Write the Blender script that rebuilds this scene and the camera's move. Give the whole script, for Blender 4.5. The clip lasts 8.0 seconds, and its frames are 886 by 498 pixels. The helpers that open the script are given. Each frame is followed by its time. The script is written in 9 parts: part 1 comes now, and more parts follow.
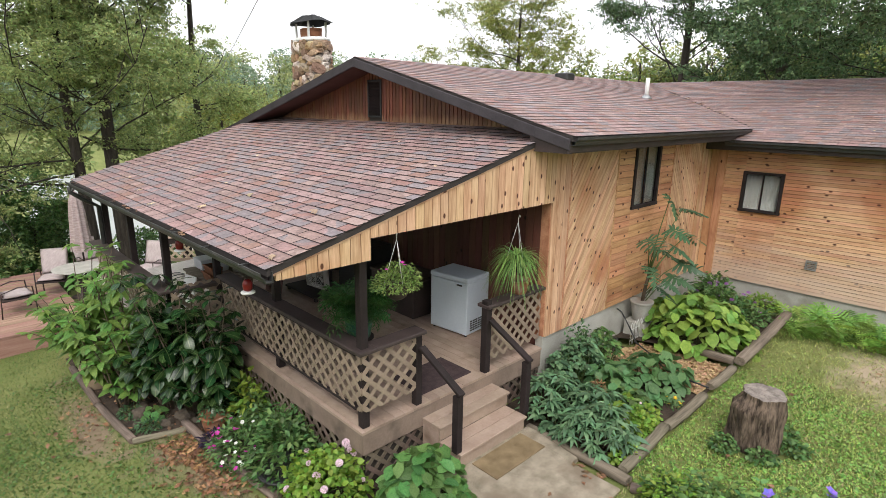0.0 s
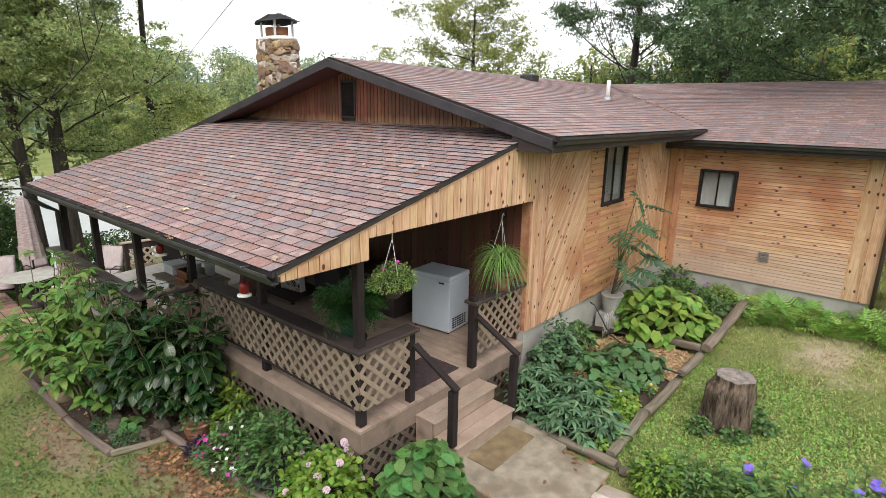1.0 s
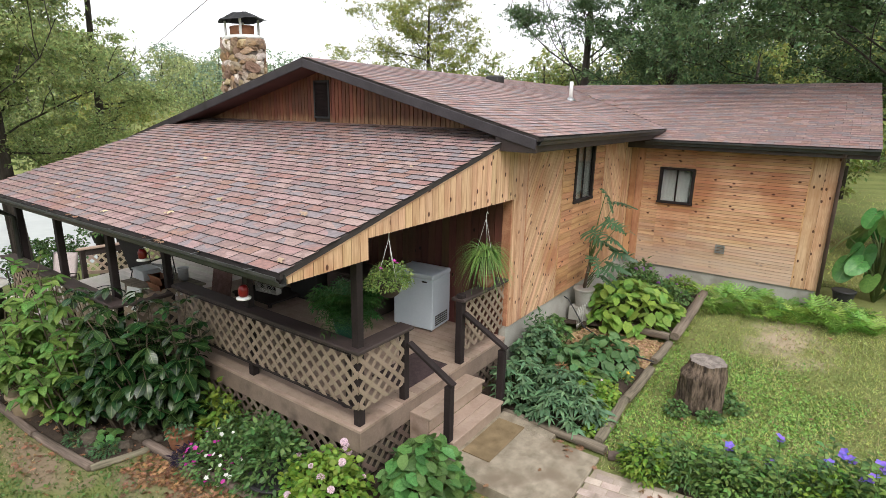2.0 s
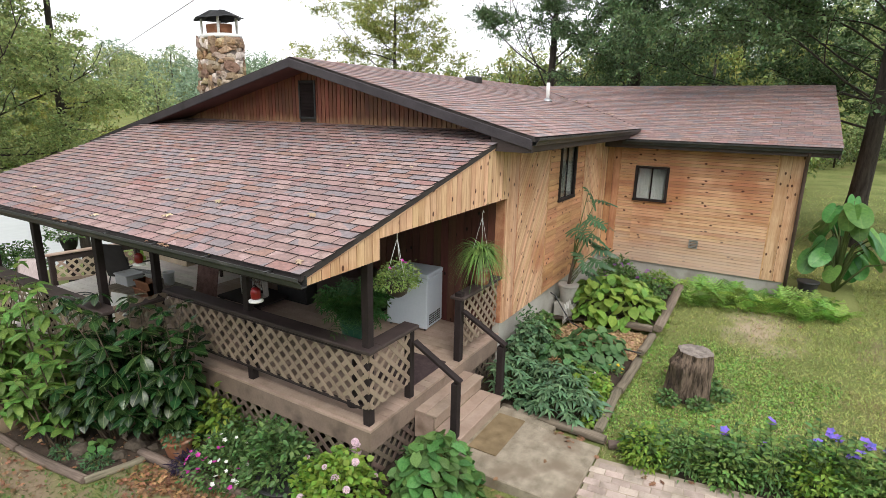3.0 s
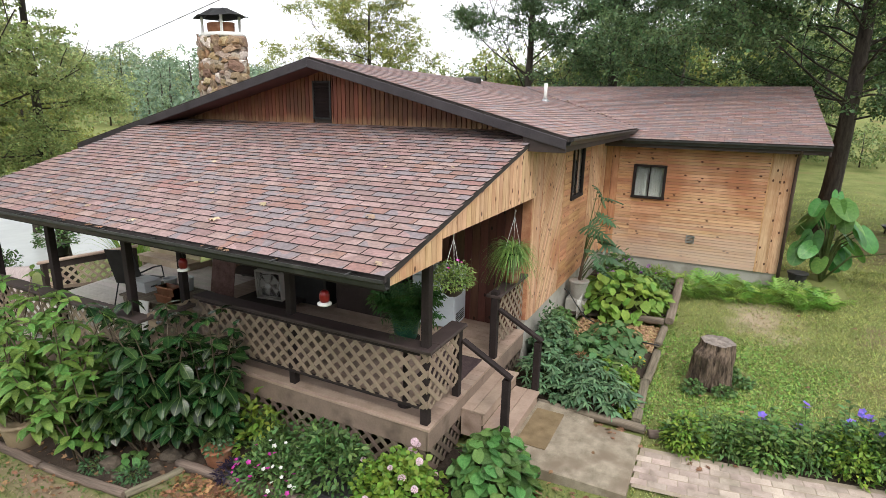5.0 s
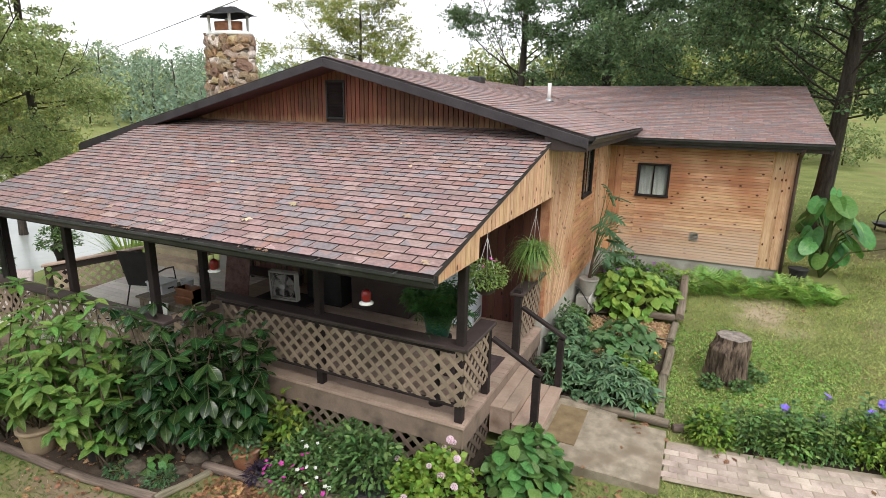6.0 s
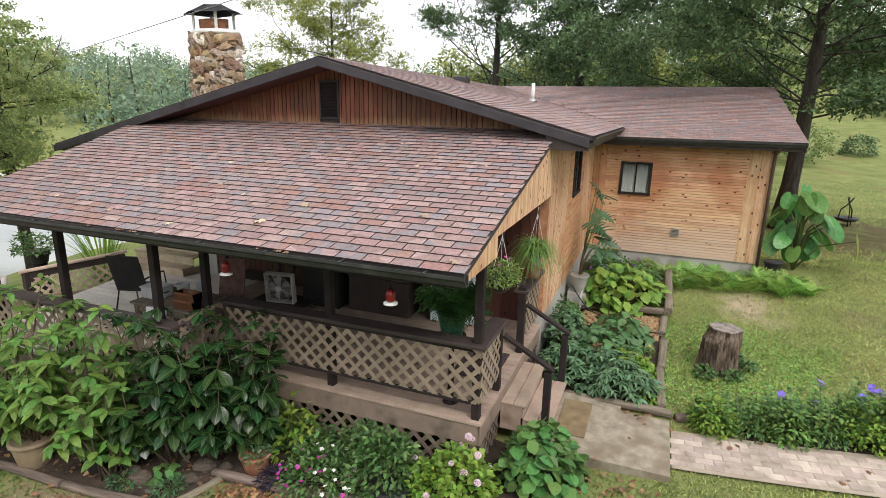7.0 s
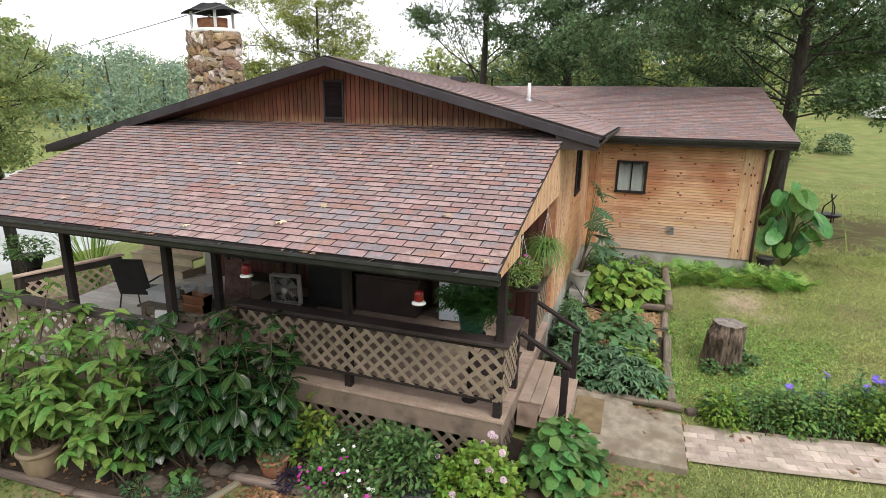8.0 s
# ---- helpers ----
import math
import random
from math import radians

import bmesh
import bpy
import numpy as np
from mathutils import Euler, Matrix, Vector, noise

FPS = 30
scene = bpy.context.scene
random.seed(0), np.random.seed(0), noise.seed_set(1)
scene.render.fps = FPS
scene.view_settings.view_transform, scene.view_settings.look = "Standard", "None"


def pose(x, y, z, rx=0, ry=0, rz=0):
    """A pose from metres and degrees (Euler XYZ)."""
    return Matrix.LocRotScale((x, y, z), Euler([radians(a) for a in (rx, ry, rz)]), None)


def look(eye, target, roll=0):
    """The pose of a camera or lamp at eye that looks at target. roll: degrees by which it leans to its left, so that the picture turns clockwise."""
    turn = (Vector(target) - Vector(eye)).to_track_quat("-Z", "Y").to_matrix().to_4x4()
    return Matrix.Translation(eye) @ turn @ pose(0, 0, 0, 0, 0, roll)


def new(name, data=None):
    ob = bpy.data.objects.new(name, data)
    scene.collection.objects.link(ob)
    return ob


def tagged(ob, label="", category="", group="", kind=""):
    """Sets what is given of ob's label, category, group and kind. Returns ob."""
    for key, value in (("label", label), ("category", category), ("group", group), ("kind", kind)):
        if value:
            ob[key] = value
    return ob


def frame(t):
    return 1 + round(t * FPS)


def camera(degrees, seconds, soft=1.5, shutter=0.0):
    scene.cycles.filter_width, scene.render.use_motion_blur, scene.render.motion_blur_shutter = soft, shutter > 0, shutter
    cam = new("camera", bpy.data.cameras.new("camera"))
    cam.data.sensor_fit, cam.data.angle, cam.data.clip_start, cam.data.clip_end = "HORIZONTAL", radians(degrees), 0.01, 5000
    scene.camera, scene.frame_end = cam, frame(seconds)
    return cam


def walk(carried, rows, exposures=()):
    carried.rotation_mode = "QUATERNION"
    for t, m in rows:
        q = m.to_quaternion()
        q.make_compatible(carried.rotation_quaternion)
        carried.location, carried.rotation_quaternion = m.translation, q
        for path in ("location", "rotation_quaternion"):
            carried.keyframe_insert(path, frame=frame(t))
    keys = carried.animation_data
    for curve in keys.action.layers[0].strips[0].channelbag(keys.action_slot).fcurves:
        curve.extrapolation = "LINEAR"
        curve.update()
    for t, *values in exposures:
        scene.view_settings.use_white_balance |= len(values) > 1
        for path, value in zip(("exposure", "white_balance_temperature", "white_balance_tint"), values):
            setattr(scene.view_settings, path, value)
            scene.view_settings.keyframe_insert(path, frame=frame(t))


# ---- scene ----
cam = camera(78.3, 8.0, soft=0.5)
METRES, EYE, TILT, LEAN, TURN = 4.1, 4.02, 0.0, 0.0, -44.2
ROWS = [
    (0.0, 0.0, 0.0, 0.0, 0.22, -14.53, -0.86),
    (0.5, -0.0564, -0.0124, 0.0008, -2.37, -14.5, -0.93),
    (1.0, -0.1133, -0.0233, 0.0015, -5.01, -14.46, -0.99),
    (1.5, -0.1716, -0.0327, 0.0023, -7.75, -14.43, -1.04),
    (2.0, -0.2343, -0.0371, 0.0035, -10.32, -14.4, -1.08),
    (3.5, -0.4208, -0.022, 0.0064, -16.17, -14.34, -1.19),
    (4.0, -0.4822, -0.0087, 0.0077, -17.54, -14.32, -1.19),
    (4.5, -0.5451, 0.0076, 0.0073, -18.41, -14.34, -1.19),
    (5.0, -0.608, 0.0252, 0.0054, -18.78, -14.35, -1.14),
    (6.5, -0.8026, 0.0817, 0.0029, -22.18, -14.37, -1.14),
    (7.0, -0.8673, 0.1031, 0.003, -24.22, -14.36, -1.15),
    (7.5, -0.9287, 0.1277, 0.0021, -25.71, -14.36, -1.15),
    (8.0, -0.9702, 0.145, 0.0029, -26.33, -14.38, -1.1),
]
walk(cam, [(t, pose(0, 0, EYE, TILT, LEAN, TURN) @ pose(METRES * x, METRES * y, METRES * z, 90 + pitch, roll, yaw)) for t, x, y, z, yaw, pitch, roll in ROWS])

# ---- light ----
world = bpy.data.worlds.new("overcast_sky")
scene.world = world
world.use_nodes = True
wn = world.node_tree.nodes
wl = world.node_tree.links
SUN_EL, SUN_AZ = 50.0, 224.0
sky = wn.new("ShaderNodeTexSky")
sky.sky_type, sky.sun_disc = "NISHITA", False
sky.sun_elevation, sky.sun_rotation = radians(SUN_EL), radians(SUN_AZ)
sky.air_density, sky.dust_density, sky.ozone_density = 1.0, 4.0, 1.0
veil = wn.new("ShaderNodeMix")
veil.data_type = "RGBA"
veil.inputs[0].default_value = 0.82
wl.new(sky.outputs[0], veil.inputs[6])
veil.inputs[7].default_value = (10.3, 10.35, 10.7, 1)
wl.new(veil.outputs[2], wn["Background"].inputs[0])
wn["Background"].inputs[1].default_value = 0.1
sun = new("sun", bpy.data.lights.new("sun", "SUN"))
sun.data.energy, sun.data.angle, sun.data.color = 1.1, radians(25), (1.0, 0.965, 0.9)
sun.matrix_world = look((math.sin(radians(SUN_AZ)) * 40, math.cos(radians(SUN_AZ)) * 40, 40 * math.tan(radians(SUN_EL))), (0, 0, 0))
scene.view_settings.exposure = 0.87


# ---- materials ----
def surf(name, a, b, scale=6.0, fine=60.0, rough=0.75, bump=0.25, stretch=(1, 1, 1), rand="", jitter=0.25, hue=0.03,
         metal=0.0, knots=0.0, stain=None, stain_scale=0.7, stain_at=0.55, translucent=0.0, spec=0.4, depth=0.004, lo=0.5, hi=1.0):
    """A procedural surface: colours a and b mixed by coarse and fine noise, with wear, bump and per-piece variation."""
    m = bpy.data.materials.new(name)
    m.use_nodes = True
    n, l = m.node_tree.nodes, m.node_tree.links
    bsdf, out = n["Principled BSDF"], n["Material Output"]
    tc = n.new("ShaderNodeTexCoord")
    mp = n.new("ShaderNodeMapping")
    mp.inputs["Scale"].default_value = stretch
    l.new(tc.outputs["Object"], mp.inputs["Vector"])
    rnd = None
    if rand == "object":
        rnd = n.new("ShaderNodeObjectInfo").outputs["Random"]
        sh = n.new("ShaderNodeVectorMath")
        sh.operation = "SCALE"
        sh.inputs[0].default_value = (37.0, 53.0, 71.0)
        l.new(rnd, sh.inputs["Scale"])
        l.new(sh.outputs[0], mp.inputs["Location"])
    elif rand == "island":
        rnd = n.new("ShaderNodeNewGeometry").outputs["Random Per Island"]
    co = n.new("ShaderNodeTexNoise")
    co.inputs["Scale"].default_value, co.inputs["Detail"].default_value = scale, 5.0
    l.new(mp.outputs[0], co.inputs["Vector"])
    fi = n.new("ShaderNodeTexNoise")
    fi.inputs["Scale"].default_value, fi.inputs["Detail"].default_value = fine, 3.0
    l.new(mp.outputs[0], fi.inputs["Vector"])
    add = n.new("ShaderNodeMath")
    add.operation = "MULTIPLY_ADD"
    l.new(fi.outputs["Fac"], add.inputs[0])
    add.inputs[1].default_value = 0.5
    l.new(co.outputs["Fac"], add.inputs[2])
    rmp = n.new("ShaderNodeMapRange")
    rmp.inputs[1].default_value, rmp.inputs[2].default_value = lo, hi
    l.new(add.outputs[0], rmp.inputs[0])
    mix = n.new("ShaderNodeMix")
    mix.data_type = "RGBA"
    l.new(rmp.outputs[0], mix.inputs[0])
    mix.inputs[6].default_value, mix.inputs[7].default_value = (*a, 1), (*b, 1)
    col = mix.outputs[2]
    if stain:
        st = n.new("ShaderNodeTexNoise")
        st.inputs["Scale"].default_value, st.inputs["Detail"].default_value = stain_scale, 6.0
        l.new(n.new("ShaderNodeNewGeometry").outputs["Position"], st.inputs["Vector"])
        sr = n.new("ShaderNodeMapRange")
        sr.inputs[1].default_value, sr.inputs[2].default_value = stain_at, stain_at + 0.18
        l.new(st.outputs["Fac"], sr.inputs[0])
        m2 = n.new("ShaderNodeMix")
        m2.data_type = "RGBA"
        l.new(sr.outputs[0], m2.inputs[0])
        l.new(col, m2.inputs[6])
        m2.inputs[7].default_value = (*stain, 1)
        col = m2.outputs[2]
    if knots:
        vo = n.new("ShaderNodeTexVoronoi")
        vo.voronoi_dimensions = "2D"
        vo.inputs["Scale"].default_value = knots
        k2 = n.new("ShaderNodeMapping")
        k2.inputs["Scale"].default_value = (0.6, 1.0, 1.0)
        l.new(mp.outputs[0], k2.inputs["Vector"])
        k2.inputs["Scale"].default_value = (0.6 / stretch[0], 1.0 / stretch[1], 1.0 / stretch[2])
        l.new(k2.outputs[0], vo.inputs["Vector"])
        kr = n.new("ShaderNodeMapRange")
        kr.inputs[1].default_value, kr.inputs[2].default_value = 0.014 * knots, 0.022 * knots
        kr.inputs[3].default_value, kr.inputs[4].default_value = 1.0, 0.0
        l.new(vo.outputs["Distance"], kr.inputs[0])
        m3 = n.new("ShaderNodeMix")
        m3.data_type = "RGBA"
        l.new(kr.outputs[0], m3.inputs[0])
        l.new(col, m3.inputs[6])
        m3.inputs[7].default_value = (a[0] * 0.22, a[1] * 0.15, a[2] * 0.13, 1)
        col = m3.outputs[2]
    if rnd is not None:
        hsv = n.new("ShaderNodeHueSaturation")
        l.new(col, hsv.inputs["Color"])
        v = n.new("ShaderNodeMapRange")
        v.inputs[3].default_value, v.inputs[4].default_value = 1 - jitter, 1 + jitter
        l.new(rnd, v.inputs[0])
        l.new(v.outputs[0], hsv.inputs["Value"])
        wr = n.new("ShaderNodeMath")
        wr.operation = "MULTIPLY"
        wr.inputs[1].default_value = 7.31
        l.new(rnd, wr.inputs[0])
        fr = n.new("ShaderNodeMath")
        fr.operation = "FRACT"
        l.new(wr.outputs[0], fr.inputs[0])
        h = n.new("ShaderNodeMapRange")
        h.inputs[3].default_value, h.inputs[4].default_value = 0.5 - hue, 0.5 + hue
        l.new(fr.outputs[0], h.inputs[0])
        l.new(h.outputs[0], hsv.inputs["Hue"])
        col = hsv.outputs[0]
    l.new(col, bsdf.inputs["Base Color"])
    bsdf.inputs["Roughness"].default_value = rough
    bsdf.inputs["Metallic"].default_value = metal
    bsdf.inputs["Specular IOR Level"].default_value = spec
    if bump:
        bp = n.new("ShaderNodeBump")
        bp.inputs["Strength"].default_value, bp.inputs["Distance"].default_value = bump, depth
        l.new(add.outputs[0], bp.inputs["Height"])
        l.new(bp.outputs[0], bsdf.inputs["Normal"])
    if translucent:
        tr = n.new("ShaderNodeBsdfTranslucent")
        l.new(col, tr.inputs["Color"])
        ms = n.new("ShaderNodeMixShader")
        ms.inputs[0].default_value = translucent
        l.new(bsdf.outputs[0], ms.inputs[1])
        l.new(tr.outputs[0], ms.inputs[2])
        l.new(ms.outputs[0], out.inputs["Surface"])
    return m


def glass_mat(name, tint=(0.9, 0.95, 0.95), rough=0.02):
    m = bpy.data.materials.new(name)
    m.use_nodes = True
    b = m.node_tree.nodes["Principled BSDF"]
    b.inputs["Base Color"].default_value = (*tint, 1)
    b.inputs["Roughness"].default_value = rough
    b.inputs["Transmission Weight"].default_value = 1.0
    b.inputs["IOR"].default_value = 1.45
    return m


def shingle_mat(name):
    """Blended three-tab asphalt: rust, brown, slate and dark grey tabs with mineral grain."""
    m = surf(name, (0.125, 0.062, 0.05), (0.2, 0.115, 0.095), scale=25, fine=420, rough=0.72, bump=0.5, rand="object", jitter=0.14, hue=0.012, spec=0.45, depth=0.003)
    return m


def shingle_colours(m, source):
    n, l = m.node_tree.nodes, m.node_tree.links
    ramp = n.new("ShaderNodeValToRGB")
    e = ramp.color_ramp.elements
    stops = [(0.0, (0.262, 0.170, 0.158)), (0.15, (0.305, 0.206, 0.190)), (0.3, (0.225, 0.168, 0.168)), (0.42, (0.295, 0.172, 0.146)),
             (0.55, (0.262, 0.180, 0.172)), (0.66, (0.218, 0.186, 0.194)), (0.78, (0.300, 0.208, 0.196)), (0.9, (0.222, 0.148, 0.138))]
    while len(e) < len(stops):
        e.new(0.5)
    for k, (p, c) in zip(e, stops):
        k.position, k.color = p, (*c, 1)
    ramp.color_ramp.interpolation = "CONSTANT"
    mixin = [x for x in n if x.bl_idname == "ShaderNodeMix"][0]
    if source == "object":
        r = n.new("ShaderNodeObjectInfo").outputs["Random"]
    else:
        r = n.new("ShaderNodeNewGeometry").outputs["Random Per Island"]
    drift = n.new("ShaderNodeTexNoise")
    drift.inputs["Scale"].default_value, drift.inputs["Detail"].default_value = 1.4, 2.0
    l.new(n.new("ShaderNodeNewGeometry").outputs["Position"], drift.inputs["Vector"])
    shift = n.new("ShaderNodeMath")
    shift.operation = "MULTIPLY_ADD"
    shift.inputs[1].default_value = 0.5
    l.new(r, shift.inputs[0])
    l.new(drift.outputs["Fac"], shift.inputs[2])
    wrap = n.new("ShaderNodeMath")
    wrap.operation = "FRACT"
    l.new(shift.outputs[0], wrap.inputs[0])
    l.new(wrap.outputs[0], ramp.inputs[0])
    big = n.new("ShaderNodeMix")
    big.data_type, big.blend_type = "RGBA", "MULTIPLY"
    big.inputs[0].default_value = 0.55
    hs = [x for x in n if x.bl_idname == "ShaderNodeHueSaturation"][0]
    gr = n.new("ShaderNodeMix")
    gr.data_type = "RGBA"
    gr.inputs[6].default_value, gr.inputs[7].default_value = (0.55, 0.55, 0.55, 1), (1.35, 1.3, 1.28, 1)
    l.new(mixin.inputs[0].links[0].from_socket, gr.inputs[0])
    big.inputs[0].default_value = 0.8
    l.new(ramp.outputs[0], big.inputs[6])
    l.new(gr.outputs[2], big.inputs[7])
    l.new(big.outputs[2], hs.inputs["Color"])
    return m


M_SH = shingle_colours(shingle_mat("asphalt_shingle"), "object")
M_SHJ = shingle_colours(surf("asphalt_shingle_far", (0.13, 0.065, 0.05), (0.2, 0.115, 0.09), scale=25, fine=420, rough=0.72, bump=0.5, rand="island", jitter=0.16, hue=0.015, spec=0.45), "island")
M_UNDER = surf("roof_felt", (0.03, 0.025, 0.024), (0.05, 0.042, 0.04), rough=0.95)
M_EDGE2 = surf("asphalt_edge_far", (0.21, 0.155, 0.148), (0.29, 0.215, 0.205), rough=0.95)
M_EDGE = surf("asphalt_edge", (0.018, 0.014, 0.014), (0.042, 0.035, 0.034), rough=0.95)
M_CEDAR = surf("cedar_board", (0.37, 0.185, 0.095), (0.68, 0.455, 0.29), scale=3, fine=24, stretch=(0.2, 3.0, 3.0), rough=0.6, bump=0.35, rand="object", jitter=0.12, hue=0.01, knots=3.6, stain=(0.43, 0.21, 0.105), stain_scale=0.9, stain_at=0.52, lo=0.48, hi=0.9)
M_CEDARJ = surf("cedar_board_orange", (0.32, 0.135, 0.06), (0.58, 0.33, 0.175), scale=3, fine=24, stretch=(0.2, 3.0, 3.0), rough=0.6, bump=0.35, rand="object", jitter=0.14, hue=0.012, knots=3.6, stain=(0.26, 0.105, 0.05), stain_scale=1.0, stain_at=0.54, lo=0.48, hi=0.92)
# Dark red base holds the overhang's shade; bleached feet come from splash_wear.
M_CEDARD = surf("cedar_weathered_shaded", (0.12, 0.04, 0.022), (0.22, 0.082, 0.04), scale=2.5, fine=30, stretch=(0.3, 3.0, 3.0), rough=0.65, bump=0.35, rand="object", jitter=0.14, hue=0.012, stain=(0.09, 0.04, 0.024), stain_scale=1.3, stain_at=0.5)


def splash_wear(m, low, high, colour, strength=0.85, freq=(9.0, 9.0, 1.2)):
    """Rain-splashed, bleached feet of boards: streaky wear between two heights."""
    n, l = m.node_tree.nodes, m.node_tree.links
    bsdf = n["Principled BSDF"]
    col = bsdf.inputs["Base Color"].links[0].from_socket
    pos = n.new("ShaderNodeNewGeometry").outputs["Position"]
    xyz = n.new("ShaderNodeSeparateXYZ")
    l.new(pos, xyz.inputs[0])
    mp = n.new("ShaderNodeMapping")
    mp.inputs["Scale"].default_value = freq
    l.new(pos, mp.inputs["Vector"])
    tx = n.new("ShaderNodeTexNoise")
    tx.inputs["Scale"].default_value, tx.inputs["Detail"].default_value = 1.0, 5.0
    l.new(mp.outputs[0], tx.inputs["Vector"])
    ad = n.new("ShaderNodeMath")
    ad.operation = "MULTIPLY_ADD"
    l.new(tx.outputs["Fac"], ad.inputs[0])
    ad.inputs[1].default_value = (high - low) * 1.6
    l.new(xyz.outputs[2], ad.inputs[2])
    mr = n.new("ShaderNodeMapRange")
    mr.inputs[1].default_value, mr.inputs[2].default_value = low + (high - low) * 0.8, high + (high - low) * 0.8
    mr.inputs[3].default_value, mr.inputs[4].default_value = strength, 0.0
    l.new(ad.outputs[0], mr.inputs[0])
    mx = n.new("ShaderNodeMix")
    mx.data_type = "RGBA"
    l.new(mr.outputs[0], mx.inputs[0])
    l.new(col, mx.inputs[6])
    mx.inputs[7].default_value = (*colour, 1)
    l.new(mx.outputs[2], bsdf.inputs["Base Color"])
    return m


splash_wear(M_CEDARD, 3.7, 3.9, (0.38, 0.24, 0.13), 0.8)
M_CEDARW = splash_wear(surf("cedar_wing_siding", (0.37, 0.17, 0.08), (0.69, 0.44, 0.265), scale=3, fine=24, stretch=(0.2, 3.0, 3.0), rough=0.6, bump=0.35, rand="object", jitter=0.12, hue=0.01, knots=3.6, stain=(0.42, 0.19, 0.09), stain_scale=0.9, stain_at=0.5, lo=0.48, hi=0.9), 0.75, 1.75, (0.6, 0.47, 0.38), 0.75, (1.0, 1.0, 6.0))
# Stained boards, darkened further: the porch roof's shade is in the colour.
M_PORCHWALL = surf("stained_shaded_porch_board", (0.07, 0.03, 0.02), (0.135, 0.06, 0.037), scale=2.5, fine=30, stretch=(0.3, 3.0, 3.0), rough=0.5, bump=0.3, rand="object", jitter=0.2, knots=3.0)
M_BROWN = surf("dark_brown_paint", (0.016, 0.012, 0.012), (0.034, 0.025, 0.025), scale=4, fine=45, rough=0.7, bump=0.2, spec=0.2)
M_RAKE = surf("rake_board_paint", (0.026, 0.022, 0.026), (0.054, 0.046, 0.052), scale=3, fine=40, rough=0.55, bump=0.25, stain=(0.022, 0.018, 0.019), stain_scale=4, stain_at=0.6)
M_SOFFIT = surf("red_brown_soffit", (0.05, 0.022, 0.02), (0.1, 0.042, 0.036), scale=3, fine=40, rough=0.65, bump=0.2)
M_SPOUT = surf("brown_spout_paint", (0.075, 0.046, 0.042), (0.12, 0.08, 0.072), scale=3, fine=40, rough=0.5, bump=0.1)
M_BROWN2 = surf("brown_trim_paint", (0.034, 0.024, 0.023), (0.068, 0.049, 0.046), scale=3, fine=45, rough=0.6, bump=0.2)
M_GUTTER = surf("gutter_metal", (0.02, 0.022, 0.022), (0.05, 0.05, 0.048), scale=5, fine=60, rough=0.45, bump=0.1, stain=(0.1, 0.1, 0.09), stain_scale=3, stain_at=0.62)
M_TAN = surf("tan_deck_paint", (0.295, 0.212, 0.165), (0.41, 0.312, 0.248), scale=4, fine=40, rough=0.65, bump=0.2, rand="object", jitter=0.1, hue=0.006, stain=(0.2, 0.14, 0.1), stain_scale=2.5, stain_at=0.6)
# Tan fascia with the shade of eave and plants put into its colour.
M_FASCIA_SHADE = surf("shaded_fascia_paint", (0.19, 0.14, 0.11), (0.28, 0.21, 0.165), scale=4, fine=40, rough=0.7, bump=0.2, stain=(0.12, 0.09, 0.07), stain_scale=3, stain_at=0.55)
M_LATT = surf("tan_lattice_paint", (0.225, 0.17, 0.125), (0.31, 0.24, 0.182), scale=5, fine=45, rough=0.65, bump=0.2, rand="object", jitter=0.1, hue=0.006)
# Darker lattice paint: shade from plants and deck is in the brown.
M_SKIRT = surf("shaded_skirt_paint", (0.12, 0.09, 0.068), (0.19, 0.148, 0.115), scale=5, fine=45, rough=0.75, bump=0.2, rand="object", jitter=0.12)
# Pale copy of the deck boards: open-end daylight is in the colour.
M_TAN_LIT = surf("lit_deck_boards", (0.62, 0.56, 0.52), (0.8, 0.74, 0.7), scale=4, fine=40, rough=0.75, bump=0.25, rand="object", jitter=0.08, stain=(0.46, 0.4, 0.36), stain_scale=2.5, stain_at=0.62)
# Brighter tan for garden steps and far rail, daylight put into the colour.
M_STEPW = surf("lit_tan_boards", (0.44, 0.34, 0.25), (0.62, 0.5, 0.38), scale=4, fine=40, rough=0.75, bump=0.25, rand="object", jitter=0.1)
M_CONC = surf("concrete", (0.165, 0.14, 0.1), (0.38, 0.325, 0.25), scale=7, fine=120, rough=0.9, bump=0.4, stain=(0.19, 0.15, 0.108), stain_scale=2.4, stain_at=0.48)
M_FOUND = surf("foundation_block", (0.3, 0.29, 0.26), (0.46, 0.45, 0.41), scale=2, fine=60, rough=0.9, bump=0.3, stain=(0.2, 0.19, 0.15), stain_scale=1.5)
M_PAVER = surf("path_brick", (0.33, 0.262, 0.22), (0.5, 0.415, 0.36), scale=6, fine=80, rough=0.9, bump=0.5, rand="object", jitter=0.2, hue=0.015, stain=(0.26, 0.215, 0.175), stain_scale=3.5, stain_at=0.5)
M_SAND = surf("joint_sand", (0.25, 0.205, 0.155), (0.38, 0.32, 0.25), scale=5, fine=60, rough=1.0, bump=0.5)
M_TIMBER = surf("weathered_timber", (0.08, 0.064, 0.048), (0.26, 0.215, 0.162), scale=4, fine=22, stretch=(0.2, 4, 4), rough=0.9, bump=0.6, rand="object", jitter=0.15, depth=0.01)
M_STUMP = surf("stump_bark", (0.03, 0.021, 0.015), (0.23, 0.17, 0.125), scale=6, fine=26, stretch=(3, 3, 0.55), rough=0.95, bump=1.0, depth=0.035, lo=0.55, hi=0.95)
